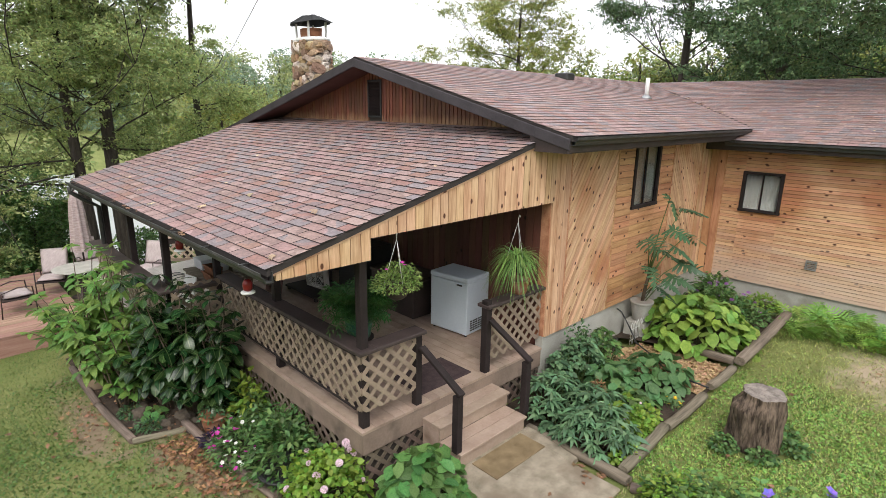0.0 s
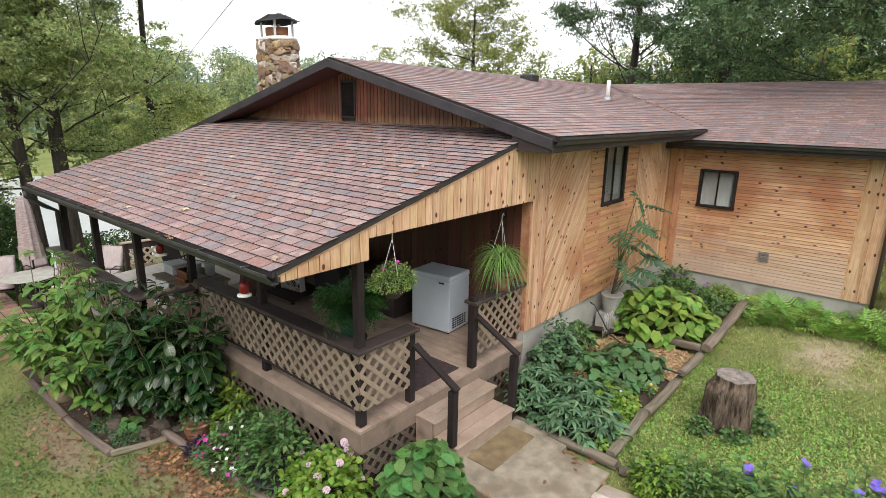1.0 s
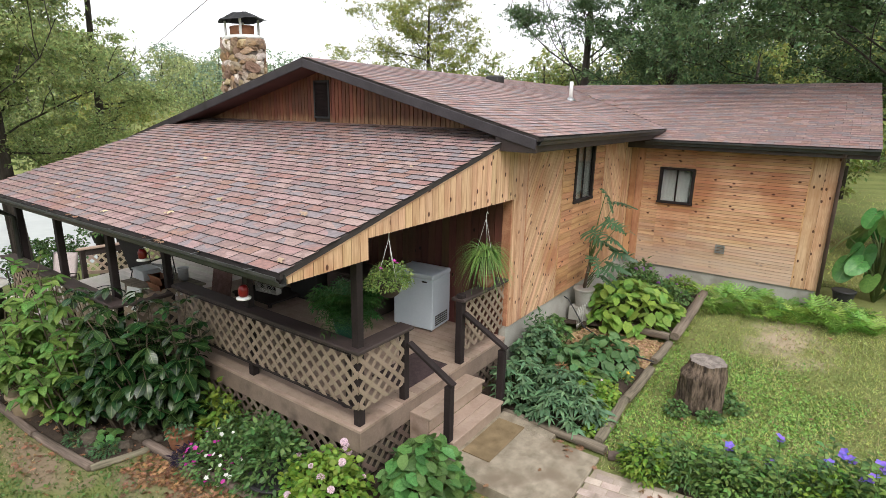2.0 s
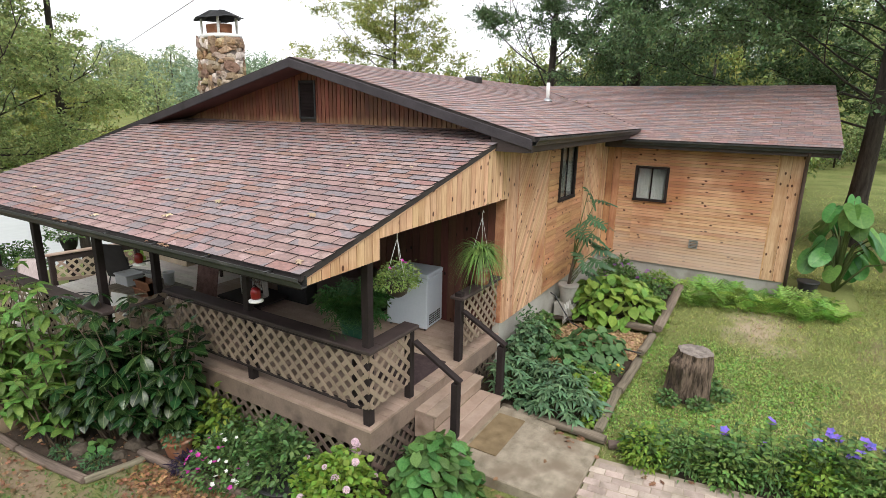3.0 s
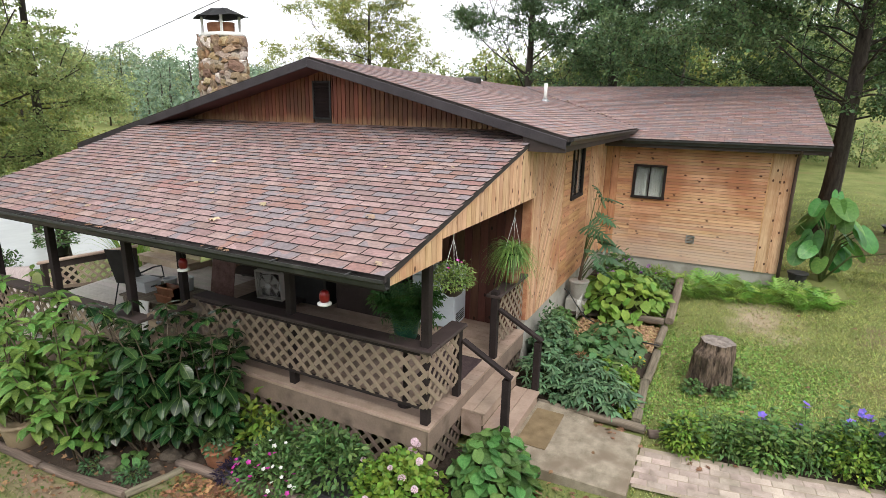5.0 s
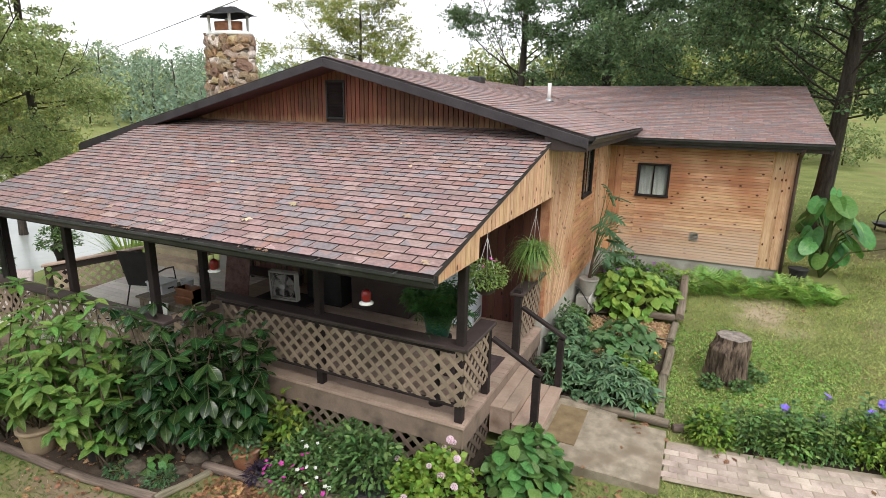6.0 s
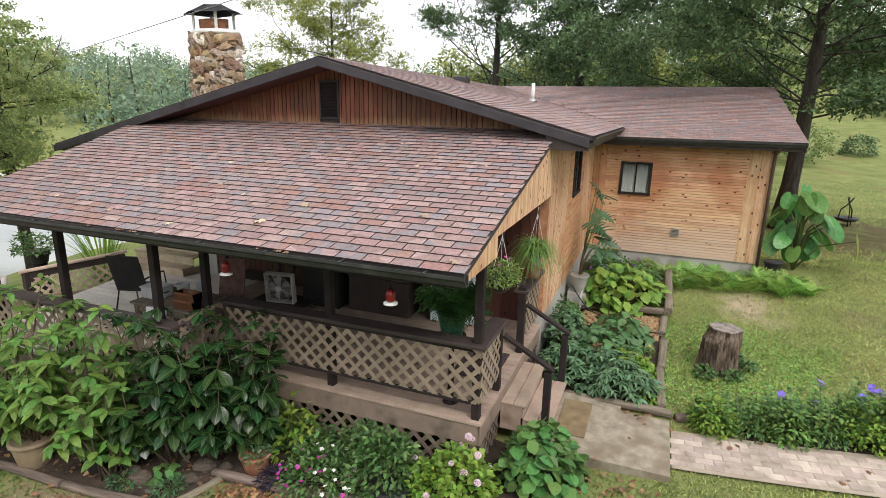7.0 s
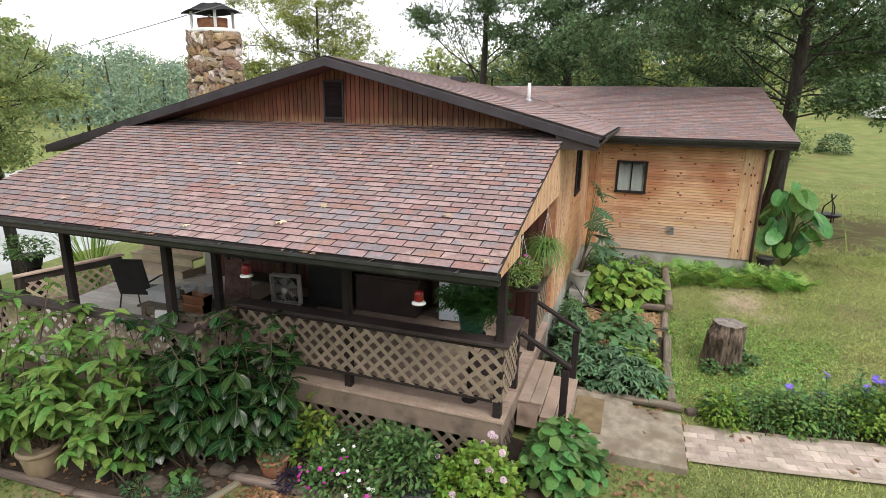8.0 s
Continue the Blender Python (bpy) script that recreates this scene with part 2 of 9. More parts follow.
M_STUMPTOP = surf("stump_cut", (0.1, 0.085, 0.075), (0.29, 0.25, 0.22), scale=9, fine=60, rough=0.95, bump=0.7, lo=0.5, hi=0.9)
M_BARK = surf("oak_bark", (0.022, 0.018, 0.015), (0.082, 0.068, 0.057), scale=4, fine=18, stretch=(3, 3, 0.5), rough=0.95, bump=0.9, depth=0.03)
M_SOIL = surf("bed_soil", (0.024, 0.017, 0.012), (0.08, 0.056, 0.04), scale=4, fine=50, rough=1.0, bump=1.0, depth=0.03)
M_CHIP = surf("wood_chips", (0.28, 0.17, 0.085), (0.55, 0.39, 0.23), scale=20, fine=90, rough=0.95, bump=0.9, rand="island", jitter=0.25)
M_STONE = surf("chimney_stone", (0.27, 0.2, 0.135), (0.55, 0.46, 0.36), scale=6, fine=40, rough=0.9, bump=0.8, rand="object", jitter=0.25, hue=0.02, stain=(0.2, 0.1, 0.045), stain_scale=5, stain_at=0.54, depth=0.02)


def stone_colours(m):
    """Field stones of several kinds: ochre, rust, brown, grey and white quartz."""
    n, l = m.node_tree.nodes, m.node_tree.links
    hs = [x for x in n if x.bl_idname == "ShaderNodeHueSaturation"][0]
    ramp = n.new("ShaderNodeValToRGB")
    e = ramp.color_ramp.elements
    stops = [(0.0, (0.36, 0.27, 0.18)), (0.2, (0.27, 0.19, 0.13)), (0.36, (0.42, 0.36, 0.3)), (0.52, (0.34, 0.23, 0.14)), (0.66, (0.32, 0.26, 0.21)), (0.82, (0.58, 0.53, 0.48)), (0.9, (0.38, 0.29, 0.19))]
    while len(e) < len(stops):
        e.new(0.5)
    for k, (q, c) in zip(e, stops):
        k.position, k.color = q, (*c, 1)
    ramp.color_ramp.interpolation = "CONSTANT"
    l.new(n.new("ShaderNodeObjectInfo").outputs["Random"], ramp.inputs[0])
    mx = n.new("ShaderNodeMix")
    mx.data_type, mx.blend_type = "RGBA", "MULTIPLY"
    mx.inputs[0].default_value = 0.75
    gain = n.new("ShaderNodeMix")
    gain.data_type, gain.blend_type = "RGBA", "MULTIPLY"
    gain.inputs[0].default_value = 1.0
    gain.inputs[7].default_value = (2.6, 3.1, 4.0, 1)
    l.new(hs.inputs["Color"].links[0].from_socket, gain.inputs[6])
    l.new(ramp.outputs[0], mx.inputs[6])
    l.new(gain.outputs[2], mx.inputs[7])
    l.new(mx.outputs[2], hs.inputs["Color"])
    return m


stone_colours(M_STONE)
M_ROCK = surf("bed_stone", (0.045, 0.036, 0.027), (0.13, 0.104, 0.078), scale=7, fine=45, rough=0.95, bump=0.8, depth=0.015)
M_MORTAR = surf("mortar", (0.12, 0.102, 0.088), (0.22, 0.19, 0.165), rough=0.95, fine=80, bump=0.6)
M_TERRA = surf("terracotta", (0.22, 0.085, 0.042), (0.34, 0.155, 0.085), scale=6, fine=60, rough=0.85, bump=0.2, stain=(0.42, 0.32, 0.25), stain_scale=4, stain_at=0.58)
M_TANPOT = surf("tan_plastic_pot", (0.27, 0.2, 0.13), (0.36, 0.28, 0.19), scale=4, fine=50, rough=0.6, bump=0.1)
M_GREYPOT = surf("grey_pot", (0.34, 0.33, 0.3), (0.5, 0.48, 0.44), scale=5, fine=50, rough=0.8, bump=0.2)
M_BLACKPOT = surf("black_plastic", (0.015, 0.015, 0.016), (0.035, 0.035, 0.036), scale=5, fine=50, rough=0.5, bump=0.1)
M_GREENPOT = surf("green_plastic", (0.012, 0.05, 0.036), (0.022, 0.08, 0.056), rough=0.4, bump=0.05)
M_WHITE = surf("white_enamel", (0.55, 0.62, 0.69), (0.63, 0.7, 0.77), scale=2, fine=30, rough=0.35, bump=0.03)
M_WHITEP = surf("white_plastic", (0.6, 0.6, 0.58), (0.76, 0.76, 0.74), rough=0.45, bump=0.05)
M_CURTAIN = surf("curtain_cloth", (0.68, 0.67, 0.64), (0.82, 0.81, 0.78), scale=6, fine=200, rough=0.9, bump=0.2, translucent=0.3)
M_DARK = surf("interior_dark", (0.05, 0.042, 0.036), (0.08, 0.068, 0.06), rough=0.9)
M_STEEL = surf("galvanised", (0.28, 0.29, 0.3), (0.45, 0.46, 0.47), rough=0.4, metal=0.7, bump=0.08)
M_BLACK = surf("black_metal", (0.012, 0.012, 0.013), (0.03, 0.03, 0.032), rough=0.5, bump=0.1)
M_RED = surf("red_plastic", (0.13, 0.006, 0.007), (0.2, 0.01, 0.01), rough=0.3, bump=0.02)
M_MATT = surf("door_mat", (0.035, 0.022, 0.024), (0.075, 0.05, 0.05), scale=10, fine=300, rough=1.0, bump=0.8)
M_COIR = surf("coir_mat", (0.14, 0.1, 0.052), (0.26, 0.19, 0.108), scale=6, fine=260, rough=1.0, bump=0.9, stain=(0.14, 0.1, 0.055), stain_scale=2.5, stain_at=0.55)
M_GLASS = glass_mat("window_glass")
# Pale base colour carries part of the white sky's reflection.
M_WATER = surf("lake_water", (0.3, 0.32, 0.31), (0.4, 0.42, 0.4), scale=0.3, fine=2.0, rough=0.3, bump=0.4, spec=1.0, depth=0.05)
M_MAT_LAWN = surf("lawn", (0.115, 0.148, 0.046), (0.225, 0.24, 0.09), scale=0.9, fine=26, rough=1.0, bump=0.8, stain=(0.17, 0.125, 0.062), stain_scale=0.45, stain_at=0.57, depth=0.03, spec=0.1)


def lawn_dirt_and_shade(m, patches):
    """Worn bare earth: uneven spots of dry soil at their places on the lawn, the last ones darkened for oak shade."""
    n, l = m.node_tree.nodes, m.node_tree.links
    bsdf = n["Principled BSDF"]
    col = bsdf.inputs["Base Color"].links[0].from_socket
    pos = n.new("ShaderNodeTexCoord").outputs["Object"]
    wob = n.new("ShaderNodeTexNoise")
    wob.inputs["Scale"].default_value, wob.inputs["Detail"].default_value = 2.2, 6.0
    l.new(pos, wob.inputs["Vector"])
    for k, (x, y, rx, ry) in enumerate(patches):
        mp = n.new("ShaderNodeMapping")
        mp.inputs["Location"].default_value = (-x / rx, -y / ry, 0)
        mp.inputs["Scale"].default_value = (1 / rx, 1 / ry, 0)
        l.new(pos, mp.inputs["Vector"])
        ln = n.new("ShaderNodeVectorMath")
        ln.operation = "LENGTH"
        l.new(mp.outputs[0], ln.inputs[0])
        ad = n.new("ShaderNodeMath")
        ad.operation = "MULTIPLY_ADD"
        l.new(wob.outputs["Fac"], ad.inputs[0])
        ad.inputs[1].default_value = 2.6
        l.new(ln.outputs["Value"], ad.inputs[2])
        mr = n.new("ShaderNodeMapRange")
        mr.inputs[1].default_value, mr.inputs[2].default_value = 1.75, 2.5
        mr.inputs[3].default_value, mr.inputs[4].default_value = 0.9, 0.0
        l.new(ad.outputs[0], mr.inputs[0])
        mx = n.new("ShaderNodeMix")
        mx.data_type = "RGBA"
        l.new(mr.outputs[0], mx.inputs[0])
        l.new(col, mx.inputs[6])
        # from the sixth patch on, the oak's shade is in the darker brown
        mx.inputs[7].default_value = ((0.43, 0.345, 0.255, 1) if k == 0 else (0.25, 0.185, 0.132, 1) if k < 5 else (0.115, 0.095, 0.052, 1))
        col = mx.outputs[2]
    l.new(col, bsdf.inputs["Base Color"])


lawn_dirt_and_shade(M_MAT_LAWN, [(10.2, 0.75, 1.2, 0.65), (1.27, 8.9, 0.3, 1.8), (1.8, 6.85, 0.4, 0.55), (1.98, 5.9, 0.22, 0.8), (9.6, -1.2, 0.8, 0.5), (18.4, -4.6, 2.6, 2.6), (16.0, -2.6, 1.8, 1.2), (12.6, -1.9, 1.1, 0.5)])


def leaf_mat(name, a, b, rand="island", jitter=0.35, hue=0.03, rough=0.5, translucent=0.3, spec=0.4, scale=8):
    return surf(name, a, b, scale=scale, fine=60, rough=rough, bump=0.15, rand=rand, jitter=jitter, hue=hue, translucent=translucent, spec=spec)


def veins(m, along=9.0, slant=7.0, strength=0.16, rib=0.016):
    """Side veins in relief and a paler midrib on a leaf that runs along local y."""
    n, l = m.node_tree.nodes, m.node_tree.links
    bsdf = n["Principled BSDF"]
    xyz = n.new("ShaderNodeSeparateXYZ")
    l.new(n.new("ShaderNodeTexCoord").outputs["Object"], xyz.inputs[0])
    ax = n.new("ShaderNodeMath")
    ax.operation = "ABSOLUTE"
    l.new(xyz.outputs[0], ax.inputs[0])
    ys = n.new("ShaderNodeMath")
    ys.operation = "MULTIPLY"
    ys.inputs[1].default_value = along
    l.new(xyz.outputs[1], ys.inputs[0])
    ph = n.new("ShaderNodeMath")
    ph.operation = "MULTIPLY_ADD"
    ph.inputs[1].default_value = -slant
    l.new(ax.outputs[0], ph.inputs[0])
    l.new(ys.outputs[0], ph.inputs[2])
    pp = n.new("ShaderNodeMath")
    pp.operation = "PINGPONG"
    pp.inputs[1].default_value = 0.5
    l.new(ph.outputs[0], pp.inputs[0])
    bp = n.new("ShaderNodeBump")
    bp.inputs["Strength"].default_value, bp.inputs["Distance"].default_value = strength, 0.03
    l.new(pp.outputs[0], bp.inputs["Height"])
    l.new(bp.outputs[0], bsdf.inputs["Normal"])
    mr = n.new("ShaderNodeMapRange")
    mr.inputs[1].default_value, mr.inputs[2].default_value = rib * 0.5, rib * 1.5
    mr.inputs[3].default_value, mr.inputs[4].default_value = 0.22, 0.0
    l.new(ax.outputs[0], mr.inputs[0])
    mx = n.new("ShaderNodeMix")
    mx.data_type = "RGBA"
    l.new(mr.outputs[0], mx.inputs[0])
    l.new(bsdf.inputs["Base Color"].links[0].from_socket, mx.inputs[6])
    mx.inputs[7].default_value = (0.34, 0.45, 0.16, 1)
    l.new(mx.outputs[2], bsdf.inputs["Base Color"])
    return m


# ---- building helpers ----
def part(name, bm, material, parent, label=""):
    me = bpy.data.meshes.new(name)
    bm.to_mesh(me)
    bm.free()
    me.materials.append(material)
    ob = new(name, me)
    ob.parent = parent
    return tagged(ob, label)


def thing(name, label, category, group="", kind="", at=(0, 0, 0)):
    ob = new(name)
    ob.location = at
    ob.empty_display_size = 0.1
    return tagged(ob, label, category, group, kind)


def solid(name, bm, material, label, category, group="", kind=""):
    me = bpy.data.meshes.new(name)
    bm.to_mesh(me)
    bm.free()
    me.materials.append(material)
    return tagged(new(name, me), label, category, group, kind)


def hang(ob, parent):
    """Make ob a part of parent and keep it where it stands."""
    ob.parent = parent
    ob.matrix_parent_inverse = parent.matrix_basis.inverted()
    return ob


def box(bm, x0, x1, y0, y1, z0, z1, bevel=0.0, m=None):
    r = bmesh.ops.create_cube(bm, size=1.0)
    for v in r["verts"]:
        v.co = ((x0 + x1) / 2 + v.co.x * (x1 - x0), (y0 + y1) / 2 + v.co.y * (y1 - y0), (z0 + z1) / 2 + v.co.z * (z1 - z0))
    vs = r["verts"]
    if bevel:
        es = list({e for v in vs for e in v.link_edges})
        got = bmesh.ops.bevel(bm, geom=es, offset=bevel, segments=1, affect="EDGES")
        vs = list({v for f in got["faces"] for v in f.verts} | {v for v in vs if v.is_valid})
    if m is not None:
        bmesh.ops.transform(bm, matrix=m, verts=vs)
    return bm


def boxbm(*a, **k):
    return box(bmesh.new(), *a, **k)


def tube(bm, pts, radii, sides=8, cap=True):
    """A tapered tube along points."""
    pts = [Vector(p) for p in pts]
    if isinstance(radii, (int, float)):
        radii = [radii] * len(pts)
    rings = []
    ref = Vector((0.31, 0.17, 0.93))
    for i, p in enumerate(pts):
        d = (pts[min(i + 1, len(pts) - 1)] - pts[max(i - 1, 0)]).normalized()
        u = d.cross(ref)
        if u.length < 0.05:
            u = d.cross(Vector((1, 0, 0)))
        u.normalize()
        w = d.cross(u)
        rings.append([bm.verts.new(p + radii[i] * (math.cos(a) * u + math.sin(a) * w)) for a in [2 * math.pi * k / sides for k in range(sides)]])
    for r, s in zip(rings, rings[1:]):
        for k in range(sides):
            f = bm.faces.new((r[k], r[(k + 1) % sides], s[(k + 1) % sides], s[k]))
            f.smooth = True
    if cap:
        bm.faces.new(rings[0][::-1])
        bm.faces.new(rings[-1])
    return bm


def lathe(bm, profile, cx, cy, z0, sides=24, smooth=True):
    """A turned shape: profile of (radius, height)."""
    rings = [[bm.verts.new((cx + r * math.cos(2 * math.pi * k / sides), cy + r * math.sin(2 * math.pi * k / sides), z0 + h)) for k in range(sides)] for r, h in profile]
    for r, s in zip(rings, rings[1:]):
        for k in range(sides):
            f = bm.faces.new((r[k], r[(k + 1) % sides], s[(k + 1) % sides], s[k]))
            f.smooth = smooth
    bm.faces.new(rings[0][::-1])
    bm.faces.new(rings[-1])
    return bm


def clip_poly(poly, n, d):
    """Keep the side of a flat polygon where n . p <= d."""
    out = []
    for i, p in enumerate(poly):
        q = poly[(i + 1) % len(poly)]
        a, b = p[0] * n[0] + p[1] * n[1] - d, q[0] * n[0] + q[1] * n[1] - d
        if a <= 0:
            out.append(p)
        if a * b < 0:
            f = a / (a - b)
            out.append((p[0] + f * (q[0] - p[0]), p[1] + f * (q[1] - p[1])))
    return out


def prism(poly, thick, chamfer=0.0):
    """A plate from a flat convex polygon in local x, y; its front is at z = thick."""
    bm = bmesh.new()
    lo = [bm.verts.new((x, y, 0)) for x, y in poly]
    hi = [bm.verts.new((x, y, thick)) for x, y in poly]
    k = len(poly)
    bm.faces.new(lo[::-1])
    top = bm.faces.new(hi)
    for i in range(k):
        bm.faces.new((lo[i], lo[(i + 1) % k], hi[(i + 1) % k], hi[i]))
    if chamfer:
        r = bmesh.ops.inset_region(bm, faces=[top], thickness=chamfer, depth=0)
        for v in top.verts:
            v.co.z += chamfer * 0.8
    return bm


def frame_of(origin, u, v):
    u, v = Vector(u).normalized(), Vector(v).normalized()
    m = Matrix.Identity(4)
    for i, a in enumerate((u, v, u.cross(v))):
        m[0][i], m[1][i], m[2][i] = a
    m.translation = origin
    return m


def boards(parent, origin, u, v, poly, angle, width, thick, material, name="board", gap=0.009, chamfer=0.008, uneven=0.0):
    """Fill a convex polygon in the plane (u, v) with boards that run at an angle; each is an object."""
    base = frame_of(origin, u, v)
    ca, sa = math.cos(radians(angle)), math.sin(radians(angle))
    loc = [(x * ca + y * sa, -x * sa + y * ca) for x, y in poly]
    lo, hi = min(p[1] for p in loc), max(p[1] for p in loc)
    k = 0
    y = lo
    while y < hi - 0.004:
        strip = clip_poly(clip_poly(loc, (0, -1), -(y + gap / 2)), (0, 1), y + width - gap / 2)
        y += width
        k += 1
        if len(strip) < 3:
            continue
        cx, cy = sum(p[0] for p in strip) / len(strip), sum(p[1] for p in strip) / len(strip)
        strip = [(a - cx, b - cy) for a, b in strip]
        if max(p[1] for p in strip) - min(p[1] for p in strip) < 0.012:
            continue
        ob = part(name, prism(strip, thick, min(chamfer, width / 5)), material, None)
        ob.matrix_basis = base @ pose(0, 0, 0, 0, 0, angle) @ Matrix.Translation((cx, cy, random.uniform(0, uneven)))
        hang(ob, parent)
    return parent


def scatter(verts, faces, mats):
    """Numpy copies of a small mesh at many 4x4 poses: all the vertices and faces."""
    v = np.c_[np.array(verts, float), np.ones(len(verts))]
    mats = np.array(mats, float).reshape(-1, 4, 4)
    co = np.einsum("nij,kj->nki", mats, v)[..., :3].reshape(-1, 3)
    return co, faces, len(verts), len(mats)


def cloud(name, pieces, material, parent=None, smooth=True):
    """One mesh from scattered pieces."""
    cos, loops, starts, totals = [], [], [], []
    vo = lo = 0
    for co, faces, k, cnt in pieces:
        cos.append(co)
        for f in faces:
            idx = (np.arange(cnt)[:, None] * k + np.array(f)[None, :] + vo).astype(np.int32)
            loops.append(idx.ravel())
            starts.append(lo + np.arange(cnt) * len(f))
            totals.append(np.full(cnt, len(f)))
            lo += idx.size
        vo += len(co)
    co, lp = np.concatenate(cos), np.concatenate(loops)
    st, to = np.concatenate(starts), np.concatenate(totals)
    me = bpy.data.meshes.new(name)
    me.vertices.add(len(co))
    me.vertices.foreach_set("co", co.astype(np.float32).ravel())
    me.loops.add(len(lp))
    me.loops.foreach_set("vertex_index", lp.astype(np.int32))
    me.polygons.add(len(st))
    me.polygons.foreach_set("loop_start", st.astype(np.int32))
    me.polygons.foreach_set("use_smooth", np.full(len(st), smooth))
    me.update(calc_edges=True)
    me.validate()
    me.materials.append(material)
    ob = new(name, me)
    if parent is not None:
        hang(ob, parent)
    return ob


def leaf_shape(length=1.0, width=0.5, segs=4, droop=0.35, fold=0.12, tip=1.6, heart=0.0):
    """A folded, drooping leaf along +y from its stalk: vertices and faces."""
    vs, fs = [], []
    for i in range(segs + 1):
        t = i / segs
        w = width / 2 * (math.sin(math.pi * min(1.0, (t * 0.94 + 0.06)) ** (1 / tip)) ** 0.8) if 0 < i < segs else width * (0.06 + heart * 0.5 if i == 0 else 0.02)
        y = length * t
        z = -droop * length * t * t
        vs += [(-w, y - (heart * 0.2 * length if i == 0 else 0), z + fold * w), (0, y, z), (w, y - (heart * 0.2 * length if i == 0 else 0), z + fold * w)]
    for i in range(segs):
        a = 3 * i
        fs += [(a, a + 1, a + 4, a + 3), (a + 1, a + 2, a + 5, a + 4)]
    return vs, fs


def mesh_of(name, vs, fs, material, smooth=True):
    me = bpy.data.meshes.new(name)
    me.from_pydata([tuple(v) for v in vs], [], fs)
    for p in me.polygons:
        p.use_smooth = smooth
    me.materials.append(material)
    return me


def ground_z(x, y):
    """The lie of the land: it rises to the back of the wing and falls away to the lake."""
    x, y = np.asarray(x, float), np.asarray(y, float)
    z = -0.095 + 0.035 * (np.clip(x, -8, 14) - 4.5) - np.where(y > 3.5, 0.075, 0.05) * (np.clip(y, -3, 14) - 3.5)
    z = z - 0.158 * np.clip(y - 14, 0, 16) - 0.02 * np.clip(y - 30, 0, 15)
    meadow = np.clip((y - 54) / 16, 0, 1)
    z = z + 2.4 * meadow * meadow * (3 - 2 * meadow)
    shore = np.clip((y - 100) / 90, 0, 1)
    z = z + 13 * shore * shore * (3 - 2 * shore)
    far = np.clip((x - 30) / 105, 0, 1)
    z = z + 14 * far * far * (3 - 2 * far) * np.clip((60 - y) / 60, 0, 1)
    return z


def gz(x, y):
    return float(ground_z(x, y))


# ---- ground ----
def grid_axis(lo, hi, near_lo, near_hi, step):
    a = [near_lo]
    while a[-1] < near_hi:
        a.append(a[-1] + step)
    s = step
    while a[-1] < hi:
        s *= 1.25
        a.append(a[-1] + s)
    b, s = [near_lo], step
    while b[-1] > lo:
        s *= 1.25
        b.append(b[-1] - s)
    return np.array(b[:0:-1] + a)


gx, gy = grid_axis(-1200, 1200, -6, 30, 0.5), grid_axis(-1200, 1200, -10, 34, 0.5)
X, Y = np.meshgrid(gx, gy, indexing="ij")
Z = ground_z(X, Y) + 0.025 * np.sin(X * 1.3 + Y * 0.7) * np.cos(Y * 1.1 - X * 0.4) * (np.abs(X) < 40)
nx, ny = len(gx), len(gy)
ground_faces = [(i * ny + j, (i + 1) * ny + j, (i + 1) * ny + j + 1, i * ny + j + 1) for i in range(nx - 1) for j in range(ny - 1)]
ground_me = mesh_of("ground", np.stack([X, Y, Z], -1).reshape(-1, 3), ground_faces, M_MAT_LAWN)
ground = tagged(new("ground", ground_me), "mown green lawn with bare patches, falling to a lake", "ground", kind="structure")
bm = bmesh.new()
bmesh.ops.create_grid(bm, x_segments=2, y_segments=2, size=1)
bmesh.ops.transform(bm, matrix=Matrix.Translation((60, 330, -2.55)) @ Matrix.Diagonal((420, 306, 1, 1)), verts=bm.verts)
water = solid("water", bm, M_WATER, "calm pale lake reflecting the overcast sky", "water", kind="structure")


# ---- roofs ----
RIDGE_Y, RIDGE_Z, EAVE_Y, EAVE_Z = 8.15, 4.85, 3.70, 3.71
BACK_Y, BACK_Z = 14.9, 3.16
WING_X, WING_Z, WING_RX, WING_END = 11.38, 3.5, 16.65, -0.09
PX0, PZ0, PSL = 2.03, 2.65, 0.258


def porch_z(x):
    return PZ0 + PSL * (x - PX0)


def roof_plate(name, corners, label, thick=0.06):
    bm = bmesh.new()
    hi = [bm.verts.new(c) for c in corners]
    lo = [bm.verts.new((c[0], c[1], c[2] - thick)) for c in corners]
    bm.faces.new(hi)
    bm.faces.new(lo[::-1])
    k = len(corners)
    for i in range(k):
        bm.faces.new((hi[i], lo[i], lo[(i + 1) % k], hi[(i + 1) % k]))
    bmesh.ops.recalc_face_normals(bm, faces=bm.faces)
    return solid(name, bm, M_UNDER, label, "roof", kind="structure")


ms = (RIDGE_Z - EAVE_Z) / (RIDGE_Y - EAVE_Y)
ws = (RIDGE_Z - WING_Z) / (WING_RX - WING_X)
vx = WING_X + (EAVE_Z - WING_Z) / ws
PORCH_POLY = [(2.03, 4.25), (6.3, 4.25), (6.3, 12.75), (1.99, 11.75)]
MAIN_POLY = [(5.74, EAVE_Y), (vx, EAVE_Y), (WING_RX, RIDGE_Y), (5.74, RIDGE_Y)]
WING_POLY = [(WING_X, WING_END), (WING_RX, WING_END), (WING_RX, RIDGE_Y), (vx + 0.1, EAVE_Y + 0.1), (WING_X, EAVE_Y + 0.1)]
porch_roof = roof_plate("porch_roof", [(x, y, porch_z(x)) for x, y in PORCH_POLY], "low porch roof of blended brown asphalt shingles with fallen leaves")
main_roof = roof_plate("main_roof", [(x, y, RIDGE_Z - ms * (RIDGE_Y - y)) for x, y in MAIN_POLY], "gabled house roof of weathered brown asphalt shingles")
